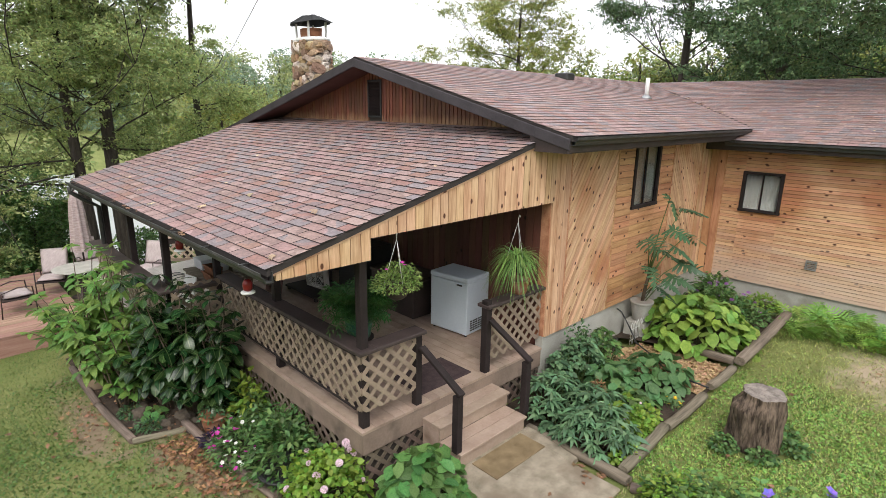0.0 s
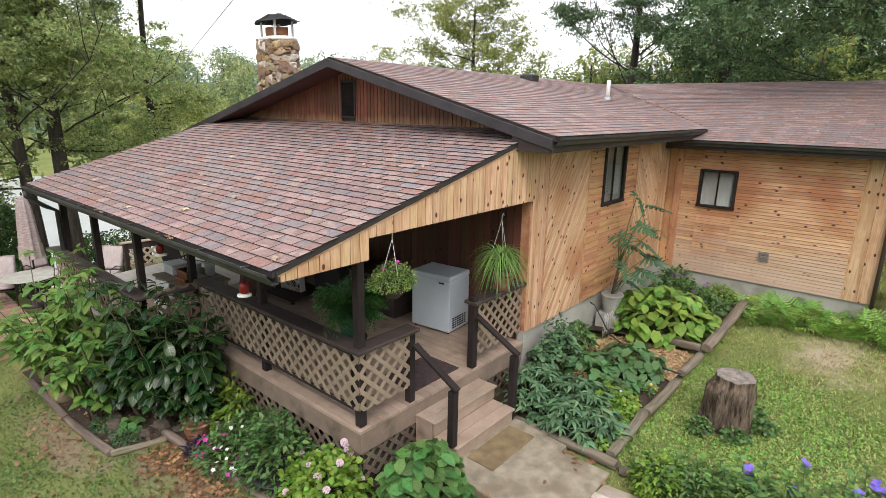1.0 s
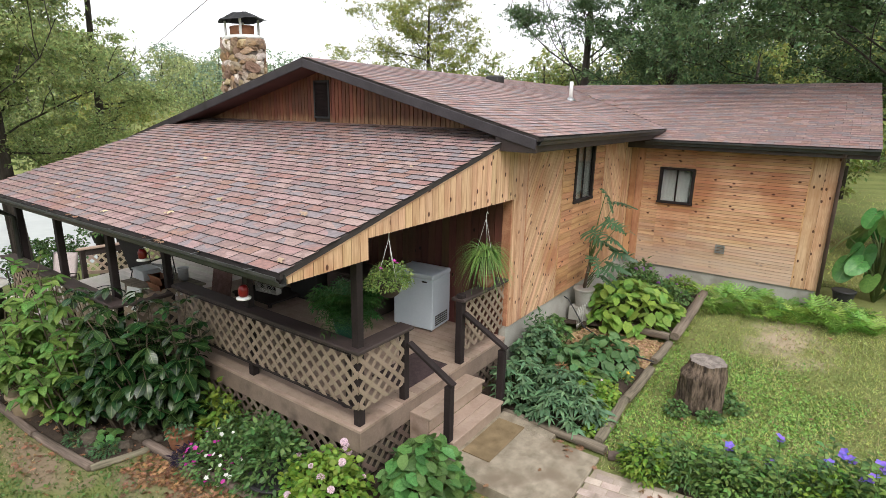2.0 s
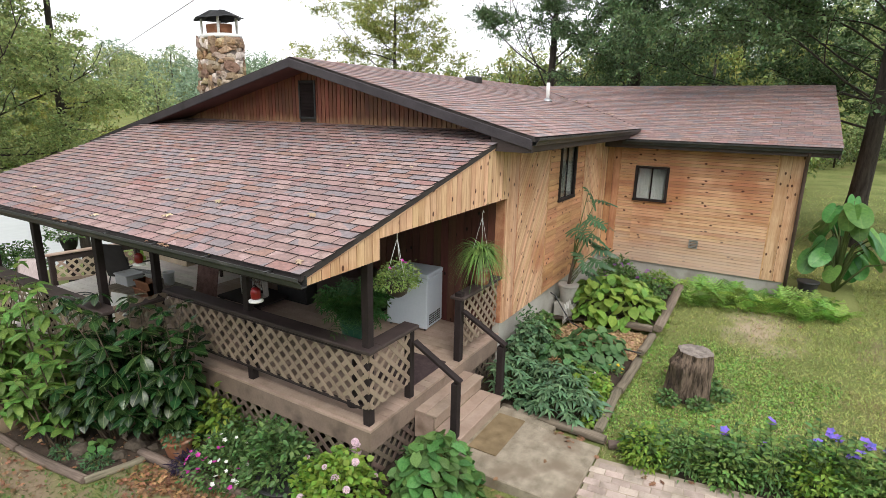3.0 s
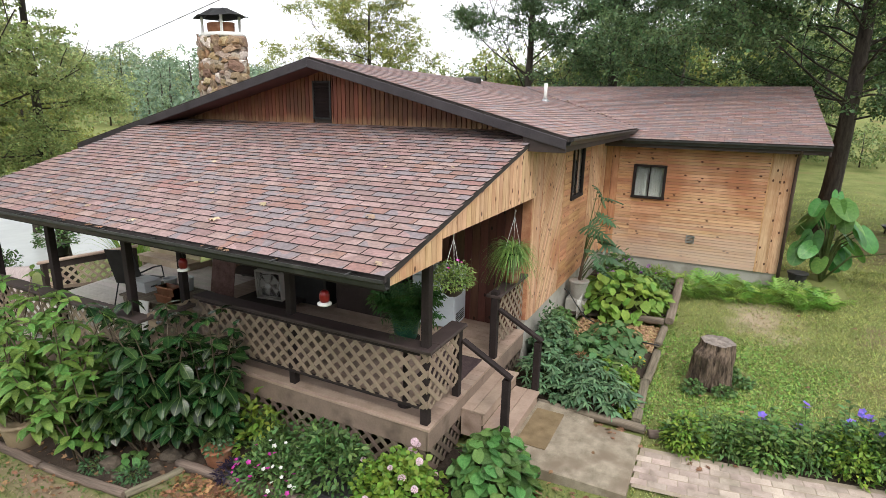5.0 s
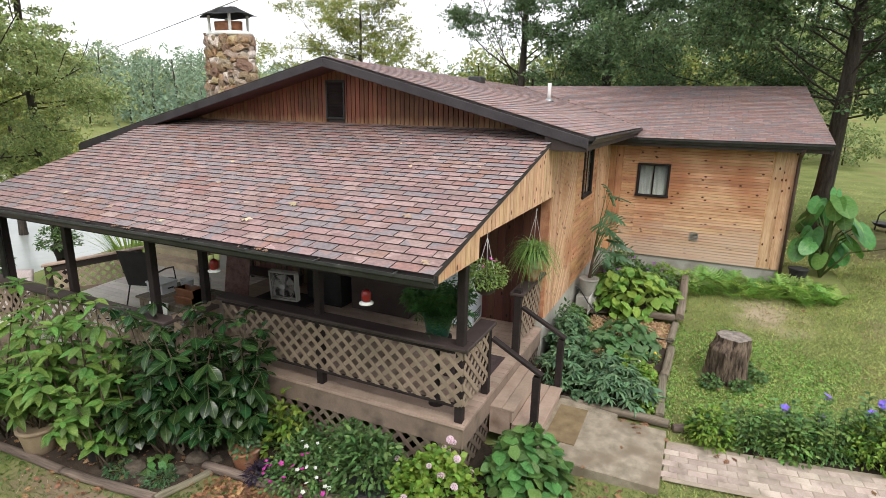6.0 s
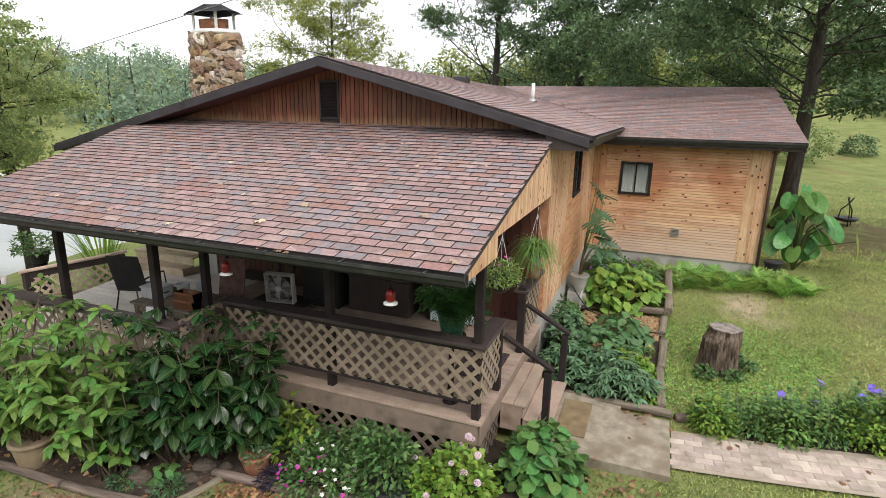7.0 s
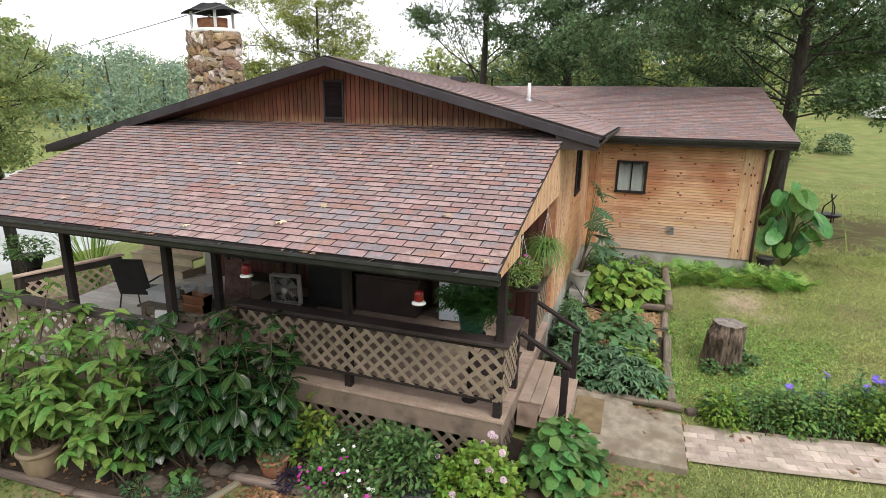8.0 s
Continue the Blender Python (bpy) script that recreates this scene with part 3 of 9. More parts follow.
back_roof = roof_plate("back_roof", [(5.74, RIDGE_Y, RIDGE_Z), (WING_RX, RIDGE_Y, RIDGE_Z), (WING_RX, BACK_Y, BACK_Z), (5.74, BACK_Y, BACK_Z)], "rear slope of the house roof in brown asphalt shingles")
wing_roof = roof_plate("wing_roof", [(x, y, WING_Z + ws * (x - WING_X)) for x, y in WING_POLY], "wing roof of brown asphalt shingles with leaves in the valley")
wing_back = roof_plate("wing_back_roof", [(WING_RX, WING_END, RIDGE_Z), (WING_RX, RIDGE_Y, RIDGE_Z), (WING_RX + 5.2, RIDGE_Y, WING_Z), (WING_RX + 5.2, WING_END, WING_Z)], "rear slope of the wing roof in brown shingles")


def inside(poly, x, y):
    r = False
    for i, (x0, y0) in enumerate(poly):
        x1, y1 = poly[i - 1]
        if (y0 > y) != (y1 > y) and x < (x1 - x0) * (y - y0) / (y1 - y0) + x0:
            r = not r
    return r


def tab_shape(w, h, t=0.01, g=0.006):
    """One shingle tab: its lower edge is lifted and casts a thin shadow, its upper edge is tucked under."""
    lift = t * 0.8
    vs = [(g, 0, lift), (w - g, 0, lift), (w - g, h, -0.006), (g, h, -0.006), (g, 0, t + lift), (w - g, 0, t + lift), (w - g, h, t - 0.008), (g, h, t - 0.008)]
    fs = [(4, 5, 6, 7), (0, 1, 5, 4), (1, 2, 6, 5), (3, 0, 4, 7), (3, 2, 1, 0)]
    return vs, fs


def shingles(parent, poly, origin, u, s, slope, length, rise, tab_w, expo, near=None, edge=None, thick=0.01):
    """Courses of tabs from the eave up. u: along the eave, s: up the slope in plan. near: a test for tabs that are objects."""
    up = Vector((s[0], s[1], slope)).normalized()
    base = frame_of(origin, (*u, 0), up)
    hx = math.hypot(1, slope)
    edge = edge or M_EDGE
    tab_v, tab_f = tab_shape(tab_w, expo * 1.3, thick, 0.006 if thick > 0.005 else 0.0025)
    me = mesh_of("shingle", tab_v, tab_f, M_SH, smooth=False)
    me.materials.append(edge)
    for f in me.polygons:
        f.material_index = 0 if f.index == 0 else 1
    far = []
    count = 0
    inv = base.inverted()
    flat = [inv @ Vector((x, y, origin[2] + slope * ((x - origin[0]) * s[0] + (y - origin[1]) * s[1]))) for x, y in poly]
    flat = [(q.x, q.y) for q in flat]
    for row in range(int(rise * hx / expo) + 1):
        mid = (row + 0.5) * expo
        cut = sorted(p[0] + (q[0] - p[0]) * (mid - p[1]) / (q[1] - p[1]) for p, q in zip(flat, flat[1:] + flat[:1]) if (p[1] > mid) != (q[1] > mid))
        if len(cut) < 2:
            continue
        off = (row % 2) * tab_w / 2 + random.uniform(-0.012, 0.012)
        for col in range(-2, int(length / tab_w) + 2):
            u0, u1 = max(col * tab_w + off, cut[0] - 0.015), min((col + 1) * tab_w + off, cut[-1] + 0.015)
            if u1 - u0 < 0.03:
                continue
            m = base @ Matrix.Translation((u0, row * expo, 0.004)) @ pose(0, 0, 0, 0, 0, random.uniform(-0.2, 0.2)) @ Matrix.Diagonal(((u1 - u0) / tab_w, 1, 1, 1))
            c = m @ Vector((tab_w / 2, expo / 2, 0))
            if near and near(c) and count < 300:
                count += 1
                ob = new("shingle", me)
                ob.matrix_basis = m
                hang(ob, parent)
            else:
                far.append(np.array(m))
    ob = cloud("shingle_field", [scatter(tab_v, tab_f, far)], M_SHJ, parent, smooth=False)
    ob.data.materials.append(edge)
    ob.data.polygons.foreach_set("material_index", np.repeat(np.array([0, 1, 1, 1, 1], np.int32), len(far)))
    tagged(ob, "courses of brown asphalt shingles", kind="stuff")


# ---- fascias, gutters ----
def plank(name, a, b, h, t, material, parent=None, label="", category="", drop=True):
    """A board on edge from a to b (its top edge), h high and t thick to its right."""
    a, b = Vector(a), Vector(b)
    d = (b - a).normalized()
    side = Vector((d.y, -d.x, 0)).normalized()
    bm = bmesh.new()
    lo, hi = [], []
    for p in (a, b):
        hi += [bm.verts.new(p), bm.verts.new(p + side * t)]
        lo += [bm.verts.new(p - Vector((0, 0, h))), bm.verts.new(p + side * t - Vector((0, 0, h)))]
    for f in ((hi[0], hi[1], hi[3], hi[2]), (lo[0], lo[2], lo[3], lo[1]), (hi[0], hi[2], lo[2], lo[0]), (hi[1], lo[1], lo[3], hi[3]), (hi[0], lo[0], lo[1], hi[1]), (hi[2], hi[3], lo[3], lo[2])):
        bm.faces.new(f)
    bmesh.ops.bevel(bm, geom=bm.edges[:], offset=0.005, segments=1, affect="EDGES")
    bmesh.ops.recalc_face_normals(bm, faces=bm.faces)
    if parent is not None:
        return part(name, bm, material, parent, label)
    return solid(name, bm, material, label, category, kind="structure")


trim = thing("trim", "dark brown rake and fascia boards under the roof edges", "trim", kind="structure")
rk = 0.03
plank("rake_board", (5.74, EAVE_Y + 0.02, EAVE_Z - rk), (5.74, RIDGE_Y, RIDGE_Z - rk), 0.135, -0.04, M_RAKE, trim)
plank("rake_board", (5.74, RIDGE_Y, RIDGE_Z - rk), (5.74, BACK_Y, BACK_Z - rk), 0.135, -0.04, M_RAKE, trim)
plank("eave_fascia", (5.74, EAVE_Y + 0.06, EAVE_Z - 0.03), (11.9, EAVE_Y + 0.06, EAVE_Z - 0.03), 0.17, -0.03, M_BROWN2, trim)
plank("eave_fascia", (WING_X + 0.06, 4.28, WING_Z - 0.03), (WING_X + 0.06, WING_END, WING_Z - 0.03), 0.16, -0.03, M_BROWN2, trim)
plank("rake_board", (WING_X, WING_END, WING_Z - rk), (WING_RX, WING_END, RIDGE_Z - rk), 0.18, -0.03, M_BROWN2, trim)
plank("porch_fascia", (PX0 + 0.05, 4.28, PZ0 - 0.02), (PX0 + 0.03, 11.75, PZ0 - 0.02), 0.13, -0.03, M_BROWN, trim)
for ya, za, yb, zb in ((EAVE_Y + 0.3, EAVE_Z + 0.3 * ms, RIDGE_Y, RIDGE_Z), (RIDGE_Y, RIDGE_Z, BACK_Y - 0.02, BACK_Z)):
    bm = bmesh.new()
    lo_, hi_ = [], []
    for xx in (5.785, 6.29):
        for y_, z_ in ((ya, za), (yb, zb)):
            lo_.append(bm.verts.new((xx, y_, z_ - 0.15)))
            hi_.append(bm.verts.new((xx, y_, z_ - 0.125)))
    for f in ((0, 1, 3, 2),):
        bm.faces.new([lo_[i] for i in f])
        bm.faces.new([hi_[i] for i in f[::-1]])
    for i, j in ((0, 1), (1, 3), (3, 2), (2, 0)):
        bm.faces.new((lo_[i], lo_[j], hi_[j], hi_[i]))
    bmesh.ops.recalc_face_normals(bm, faces=bm.faces)
    part("rake_soffit", bm, M_SOFFIT, trim, "red-brown boards under the gable overhang")
bm = bmesh.new()
box(bm, 5.78, 6.3, EAVE_Y + 0.1, EAVE_Y + 0.6, 3.5, 3.53)
part("soffit_return", bm, M_BROWN2, trim)
bm = bmesh.new()
box(bm, 5.745, 5.785, EAVE_Y + 0.03, EAVE_Y + 0.64, 3.5, 3.72)
part("rake_return", bm, M_BROWN2, trim)
part("soffit", boxbm(5.79, 11.9, EAVE_Y + 0.07, 4.28, EAVE_Z - 0.21, EAVE_Z - 0.185), M_BROWN2, trim)
part("soffit", boxbm(WING_X + 0.1, 11.83, WING_END + 0.02, 3.7, WING_Z - 0.19, WING_Z - 0.165), M_BROWN2, trim)


def gutter(a, b, out):
    """An open K-style gutter from a to b; out points away from the house."""
    a, b, out = Vector(a), Vector(b), Vector(out)
    prof = [(0.0, 0.0), (0.0, -0.1), (0.07, -0.1), (0.085, -0.055), (0.115, -0.03), (0.115, 0.0), (0.108, 0.0), (0.108, -0.025), (0.08, -0.05), (0.065, -0.092), (0.008, -0.092), (0.008, 0.0)]
    bm = bmesh.new()
    rings = [[bm.verts.new(p + out * x + Vector((0, 0, z))) for x, z in prof] for p in (a, b)]
    k = len(prof)
    for i in range(k):
        bm.faces.new((rings[0][i], rings[0][(i + 1) % k], rings[1][(i + 1) % k], rings[1][i]))
    bm.faces.new(rings[0])
    bm.faces.new(rings[1][::-1])
    bmesh.ops.recalc_face_normals(bm, faces=bm.faces)
    return bm


g1 = solid("gutter", gutter((PX0 + 0.04, 4.22, PZ0 - 0.012), (PX0, 11.78, PZ0 - 0.012), (-1, 0, 0)), M_GUTTER, "dark metal rain gutter along the porch eave", "gutter")
g2 = solid("gutter", gutter((5.76, EAVE_Y + 0.05, EAVE_Z - 0.01), (11.95, EAVE_Y + 0.05, EAVE_Z - 0.01), (0, -1, 0)), M_GUTTER, "dark metal rain gutter under the house eave", "gutter")
g3 = solid("gutter", gutter((WING_X + 0.05, 3.9, WING_Z - 0.01), (WING_X + 0.05, WING_END, WING_Z - 0.01), (-1, 0, 0)), M_GUTTER, "dark metal rain gutter along the wing eave", "gutter")
for g_, ax, n_, a0_, a1_, at_, zt, sgn in ((g1, "y", 9, 4.6, 11.5, PX0 + 0.02, PZ0 - 0.012, -1), (g2, "x", 7, 6.2, 11.6, EAVE_Y + 0.05, EAVE_Z - 0.01, -1), (g3, "y", 5, 0.2, 3.6, WING_X + 0.05, WING_Z - 0.01, -1)):
    for k in range(n_):
        u_ = a0_ + (a1_ - a0_) * k / (n_ - 1)
        c_ = (at_ - 0.118, at_, u_ - 0.012, u_ + 0.012, zt - 0.006, zt + 0.004) if ax == "y" else (u_ - 0.012, u_ + 0.012, at_ - 0.118, at_, zt - 0.006, zt + 0.004)
        hang(part("hanger", boxbm(*c_), M_GUTTER, None), g_)
bm = bmesh.new()
tube(bm, [(1.95, 11.68, 2.54), (1.95, 11.68, 2.45), (2.2, 11.66, 2.25), (2.36, 11.65, 2.15), (2.36, 11.65, -0.5)], 0.04, 6)
solid("downspout", bm, M_GUTTER, "dark metal downspout at the far porch corner", "downspout")
bm = bmesh.new()
tube(bm, [(11.42, 0.4, WING_Z - 0.1), (11.46, 0.4, WING_Z - 0.16), (11.77, 0.4, 3.2), (11.8, 0.4, 3.1), (11.8, 0.4, 0.35)], 0.038, 6)
solid("downspout", bm, M_SPOUT, "brown metal downspout at the wing corner", "downspout")

# ---- house walls ----
WALL_Y, WALL_X, GABLE_X = 4.3, 11.85, 6.3
SIDING_LO = 0.76


def wall_with_hole(name, axis, at, thick, a0, a1, z0, z1, hole=None, label="", material=None):
    """A wall along x or y with one opening through it."""
    bm = bmesh.new()
    spans = [(a0, a1, z0, z1)]
    if hole:
        h0, h1, k0, k1 = hole
        spans = [(a0, h0, z0, z1), (h1, a1, z0, z1), (h0, h1, z0, k0), (h0, h1, k1, z1)]
    for p, q, r, s in spans:
        if axis == "x":
            box(bm, p, q, at, at + thick, r, s)
        else:
            box(bm, at, at + thick, p, q, r, s)
    return solid(name, bm, material or M_DARK, label, "wall", kind="structure")


BIGWIN = (8.58, 9.46, 2.46, 3.47)
SMALLWIN = (2.93, 3.62, 2.16, 2.85)
wall_south = wall_with_hole("wall_south", "x", WALL_Y + 0.025, 0.14, 6.3, 11.99, SIDING_LO, 3.56, BIGWIN, "house wall clad in knotty cedar boards, some set diagonally")
wall_wing = wall_with_hole("wall_wing", "y", WALL_X + 0.025, 0.14, 0.42, 4.3, 0.68, 3.36, SMALLWIN, "wing wall of horizontal knotty cedar siding with a small window")
wall_end = wall_with_hole("wall_end", "x", 0.42, 0.14, 12.02, 21.7, 0.68, 3.4, None, "end wall of the wing in cedar siding", M_CEDARJ)
wall_gable = wall_with_hole("wall_gable", "y", GABLE_X + 0.025, 0.14, 4.47, 11.3, 0.58, 3.3, None, "wall at the back of the porch in stained boards, darkened for porch shade")
M_PALE = surf("pale_siding", (0.4, 0.38, 0.36), (0.52, 0.5, 0.47), scale=3, fine=30, stretch=(3, 3, 0.3), rough=0.7, bump=0.2, rand="object", jitter=0.08)
wall_nook = wall_with_hole("wall_nook", "x", 11.31, 0.14, 6.47, 10.4, 0.3, 3.3, None, "pale grey boarded wall beside the back steps")
boards(wall_nook, (0, 11.45, 0), (-1, 0, 0), (0, 0, 1), [(-10.4, 0.3), (-6.32, 0.3), (-6.32, 3.2), (-10.4, 3.2)], 90, 0.15, 0.02, M_PALE)
part("corner_board", boxbm(6.27, 6.32, 11.2, 11.5, 0.58, 3.2, bevel=0.004), M_PALE, wall_nook)
wall_back = wall_with_hole("wall_back", "x", 14.36, 0.14, 10.4, 21.7, -0.3, 3.2, None, "rear house wall", M_CEDARJ)
wall_east = wall_with_hole("wall_east", "y", 21.56, 0.14, 0.56, 14.36, -0.3, 3.4, None, "far house wall", M_CEDARJ)
for nm, c in (("foundation_south", (6.3, 11.9, 4.335, 4.46, -0.2, SIDING_LO)), ("foundation_wing", (11.885, 12.0, 0.44, 4.33, -0.2, 0.68)), ("foundation_end", (12.0, 21.7, 0.44, 0.56, -0.2, 0.68))):
    solid(nm, boxbm(*c, bevel=0.004), M_FOUND, "grey painted concrete block foundation", "foundation", kind="structure")
floor_in = solid("floor", boxbm(6.48, 21.5, 4.5, 11.28, 0.4, 0.58), M_DARK, "dark interior floor", "floor", kind="structure")
ceiling_in = solid("ceiling", boxbm(6.48, 21.5, 4.5, 14.3, 3.02, 3.08), M_DARK, "dark interior ceiling", "ceiling", kind="structure")


# south wall cladding: corner boards, diagonal panel, level boards round the window, diagonal panel, corner boards
UO, UX, UZ = (0, WALL_Y + 0.024, 0), (1, 0, 0), (0, 0, 1)


def rect(a, b, c, d):
    return [(a, c), (b, c), (b, d), (a, d)]


boards(wall_south, UO, UX, UZ, rect(6.3, 6.7, SIDING_LO, 3.52), 90, 0.135, 0.02, M_CEDAR)
boards(wall_south, UO, UX, UZ, rect(6.72, 8.02, SIDING_LO, 3.52), 57, 0.076, 0.02, M_CEDAR, gap=0.011)
for r in (rect(8.06, 8.58, SIDING_LO, 3.52), rect(9.46, 10.04, SIDING_LO, 3.52), rect(8.58, 9.46, SIDING_LO, 2.46), rect(8.58, 9.46, 3.47, 3.52)):
    boards(wall_south, UO, UX, UZ, r, 0, 0.105, 0.02, M_CEDARJ)
boards(wall_south, UO, UX, UZ, rect(10.08, 11.36, SIDING_LO, 3.52), 123, 0.076, 0.02, M_CEDAR, gap=0.011)
boards(wall_south, UO, UX, UZ, rect(11.38, 11.848, SIDING_LO, 3.46), 90, 0.155, 0.02, M_CEDAR)
for x in (6.71, 8.04, 10.06, 11.37):
    part("batten", boxbm(x - 0.017, x + 0.017, WALL_Y - 0.008, WALL_Y + 0.024, SIDING_LO, 3.52, bevel=0.003), M_CEDARJ, wall_south)
part("end_board", boxbm(6.283, 6.299, 4.322, 4.47, SIDING_LO, 2.79, bevel=0.003), M_CEDARJ, wall_south)
# wing cladding
WO, WY = (WALL_X + 0.024, 0, 0), (0, -1, 0)
boards(wall_wing, WO, WY, UZ, rect(-4.3, -4.0, 0.68, 3.34), 90, 0.15, 0.02, M_CEDARJ)
boards(wall_wing, WO, WY, UZ, rect(-0.86, -0.42, 0.68, 3.34), 90, 0.22, 0.02, M_CEDAR, gap=0.004, chamfer=0.004)
wy0, wy1, wz0, wz1 = SMALLWIN
for r in (rect(-3.99, -wy1, 0.68, 3.34), rect(-wy0, -0.87, 0.68, 3.34), rect(-wy1, -wy0, 0.68, wz0), rect(-wy1, -wy0, wz1, 3.34)):
    boards(wall_wing, WO, WY, UZ, r, 0, 0.0665, 0.02, M_CEDARW, gap=0.006, chamfer=0.008)
part("corner_trim", boxbm(WALL_X - 0.012, WALL_X + 0.06, 0.38, 0.418, 0.66, 3.34, bevel=0.004), M_BROWN, wall_wing)
for yy in (-0.865, -3.995):
    part("batten", boxbm(WALL_X - 0.004, WALL_X + 0.022, -yy - 0.014, -yy + 0.014, 0.68, 3.34, bevel=0.003), M_CEDARJ, wall_wing)
# back wall of the porch and the gable above it
GO = (GABLE_X + 0.024, 0, 0)
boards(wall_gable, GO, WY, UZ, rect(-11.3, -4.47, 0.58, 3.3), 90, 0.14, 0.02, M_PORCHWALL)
wall_g2 = solid("wall_gable_top", prism([(-13.9, 3.32), (-4.4, 3.72), (-8.15, 4.72)], 0.12), M_DARK, "gable end of weathered vertical cedar boards with a louver", "wall", kind="structure")
wall_g2.matrix_basis = frame_of((GABLE_X + 0.16, 0, 0), WY, UZ)
bpy.context.view_layer.update()
lv = (8.13, 8.54, 3.83, 4.5)


def rake_line(y):
    return RIDGE_Z - 0.12 - (ms * (RIDGE_Y - y) if y < RIDGE_Y else (RIDGE_Z - BACK_Z) / (BACK_Y - RIDGE_Y) * (y - RIDGE_Y))


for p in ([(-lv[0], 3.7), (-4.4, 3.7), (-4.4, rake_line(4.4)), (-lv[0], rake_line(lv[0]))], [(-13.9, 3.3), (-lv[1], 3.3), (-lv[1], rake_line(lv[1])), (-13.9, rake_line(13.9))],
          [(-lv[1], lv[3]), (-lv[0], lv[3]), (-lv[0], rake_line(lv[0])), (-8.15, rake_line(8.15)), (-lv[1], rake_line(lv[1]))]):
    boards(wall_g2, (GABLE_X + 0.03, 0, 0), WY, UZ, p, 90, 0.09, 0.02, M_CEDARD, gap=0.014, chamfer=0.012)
louver = thing("gable_louver", "dark slatted louver vent in the gable", "vent", at=(GABLE_X, 8.33, 3.83))
for bx in ((lv[0], lv[0] + 0.035, lv[2], lv[3]), (lv[1] - 0.035, lv[1], lv[2], lv[3]), (lv[0] + 0.035, lv[1] - 0.035, lv[3] - 0.035, lv[3]), (lv[0] + 0.035, lv[1] - 0.035, lv[2], lv[2] + 0.035)):
    hang(part("frame", boxbm(GABLE_X - 0.02, GABLE_X + 0.05, *bx, bevel=0.004), M_BLACK, None), louver)
for i in range(11):
    z = lv[2] + 0.06 + i * 0.056
    hang(part("slat", boxbm(-0.004, 0.004, lv[0] + 0.036, lv[1] - 0.036, -0.035, 0.035, m=Matrix.Translation((GABLE_X + 0.005, 0, z)) @ pose(0, 0, 0, 0, -38, 0)), M_BROWN, None), louver)


def window(name, axis, at, a0, a1, z0, z1, label):
    """A sliding window with brown frame, two panes and curtains; it looks to -y (axis x) or -x (axis y)."""
    w = thing(name, label, "window", kind="structure")

    def slab(nm, p, q, r, s, d0, d1, mat, lab="", bevel=0.004):
        c = (p, q, at + d0, at + d1, r, s) if axis == "x" else (at + d0, at + d1, p, q, r, s)
        return part(nm, boxbm(*c, bevel=bevel), mat, w, lab)
    f = 0.062
    slab("frame", a0 - 0.02, a0 + f - 0.02, z0, z1, -0.03, 0.035, M_BROWN)
    slab("frame", a1 - f + 0.02, a1 + 0.02, z0, z1, -0.03, 0.035, M_BROWN)
    slab("frame", a0 - 0.02, a1 + 0.02, z1 - 0.002, z1 + f - 0.01, -0.032, 0.05, M_BROWN)
    slab("sill", a0 - 0.03, a1 + 0.03, z0 - f + 0.01, z0 + 0.002, -0.04, 0.05, M_BROWN)
    mid = (a0 + a1) / 2
    slab("mullion", mid - 0.016, mid + 0.016, z0, z1, 0.004, 0.03, M_BROWN)
    for p, q in ((a0 + f - 0.02, mid - 0.016), (mid + 0.016, a1 - f + 0.02)):
        g = slab("pane", p, q, z0, z1, 0.014, 0.018, M_GLASS, bevel=0)
        g.visible_shadow = False
    bm = bmesh.new()
    n = 60
    cols = []
    for i in range(n + 1):
        a = a0 + (a1 - a0) * i / n
        d = 0.044 + 0.006 * math.sin(i * 1.35) + 0.004 * math.sin(i * 0.5)
        pts = [(a, at + d, z) if axis == "x" else (at + d, a, z) for z in (z0 - 0.05, z1 + 0.02)]
        cols.append([bm.verts.new(p) for p in pts])
    for i, (c, d) in enumerate(zip(cols, cols[1:])):
        if abs(i - n / 2) > 0:
            bm.faces.new((c[0], d[0], d[1], c[1])).smooth = True
    bmesh.ops.solidify(bm, geom=bm.faces[:], thickness=0.002)
    part("curtain", bm, M_CURTAIN, w, "pale hanging curtain")
    return w


window("window_1", "x", WALL_Y, *BIGWIN, "tall dark-framed window with pale curtains in the cedar wall")
window("window_2", "y", WALL_X, *SMALLWIN, "small dark-framed sliding window with white curtains")

# gable side of the porch: board front under the roof edge, with a notch at the corner post
front = thing("porch_front", "vertical knotty cedar boards under the porch roof slope", "wall", kind="structure")
FO = (0, 4.3, 0)
boards(front, FO, UX, UZ, [(2.12, 2.53), (3.15, 2.53), (3.15, porch_z(3.15) - 0.05), (2.12, porch_z(2.12) - 0.05)], 90, 0.122, 0.025, M_CEDAR, gap=0.01)
boards(front, FO, UX, UZ, [(3.15, 2.755), (6.3, 2.78), (6.3, porch_z(6.3) - 0.05), (3.15, porch_z(3.15) - 0.05)], 90, 0.122, 0.025, M_CEDAR, gap=0.01)
bm = bmesh.new()
vs = [(2.08, 4.262, porch_z(2.08) - 0.02), (6.26, 4.262, porch_z(6.26) - 0.02), (6.26, 4.262, porch_z(6.26) - 0.085), (2.08, 4.262, porch_z(2.08) - 0.085)]
a_, b_ = [bm.verts.new(v) for v in vs], [bm.verts.new((v[0], 4.3, v[2])) for v in vs]
bm.faces.new(a_)
bm.faces.new(b_[::-1])
for i in range(4):
    bm.faces.new((a_[i], b_[i], b_[(i + 1) % 4], a_[(i + 1) % 4]))
bmesh.ops.recalc_face_normals(bm, faces=bm.faces)
part("edge_batten", bm, M_CEDAR, front)
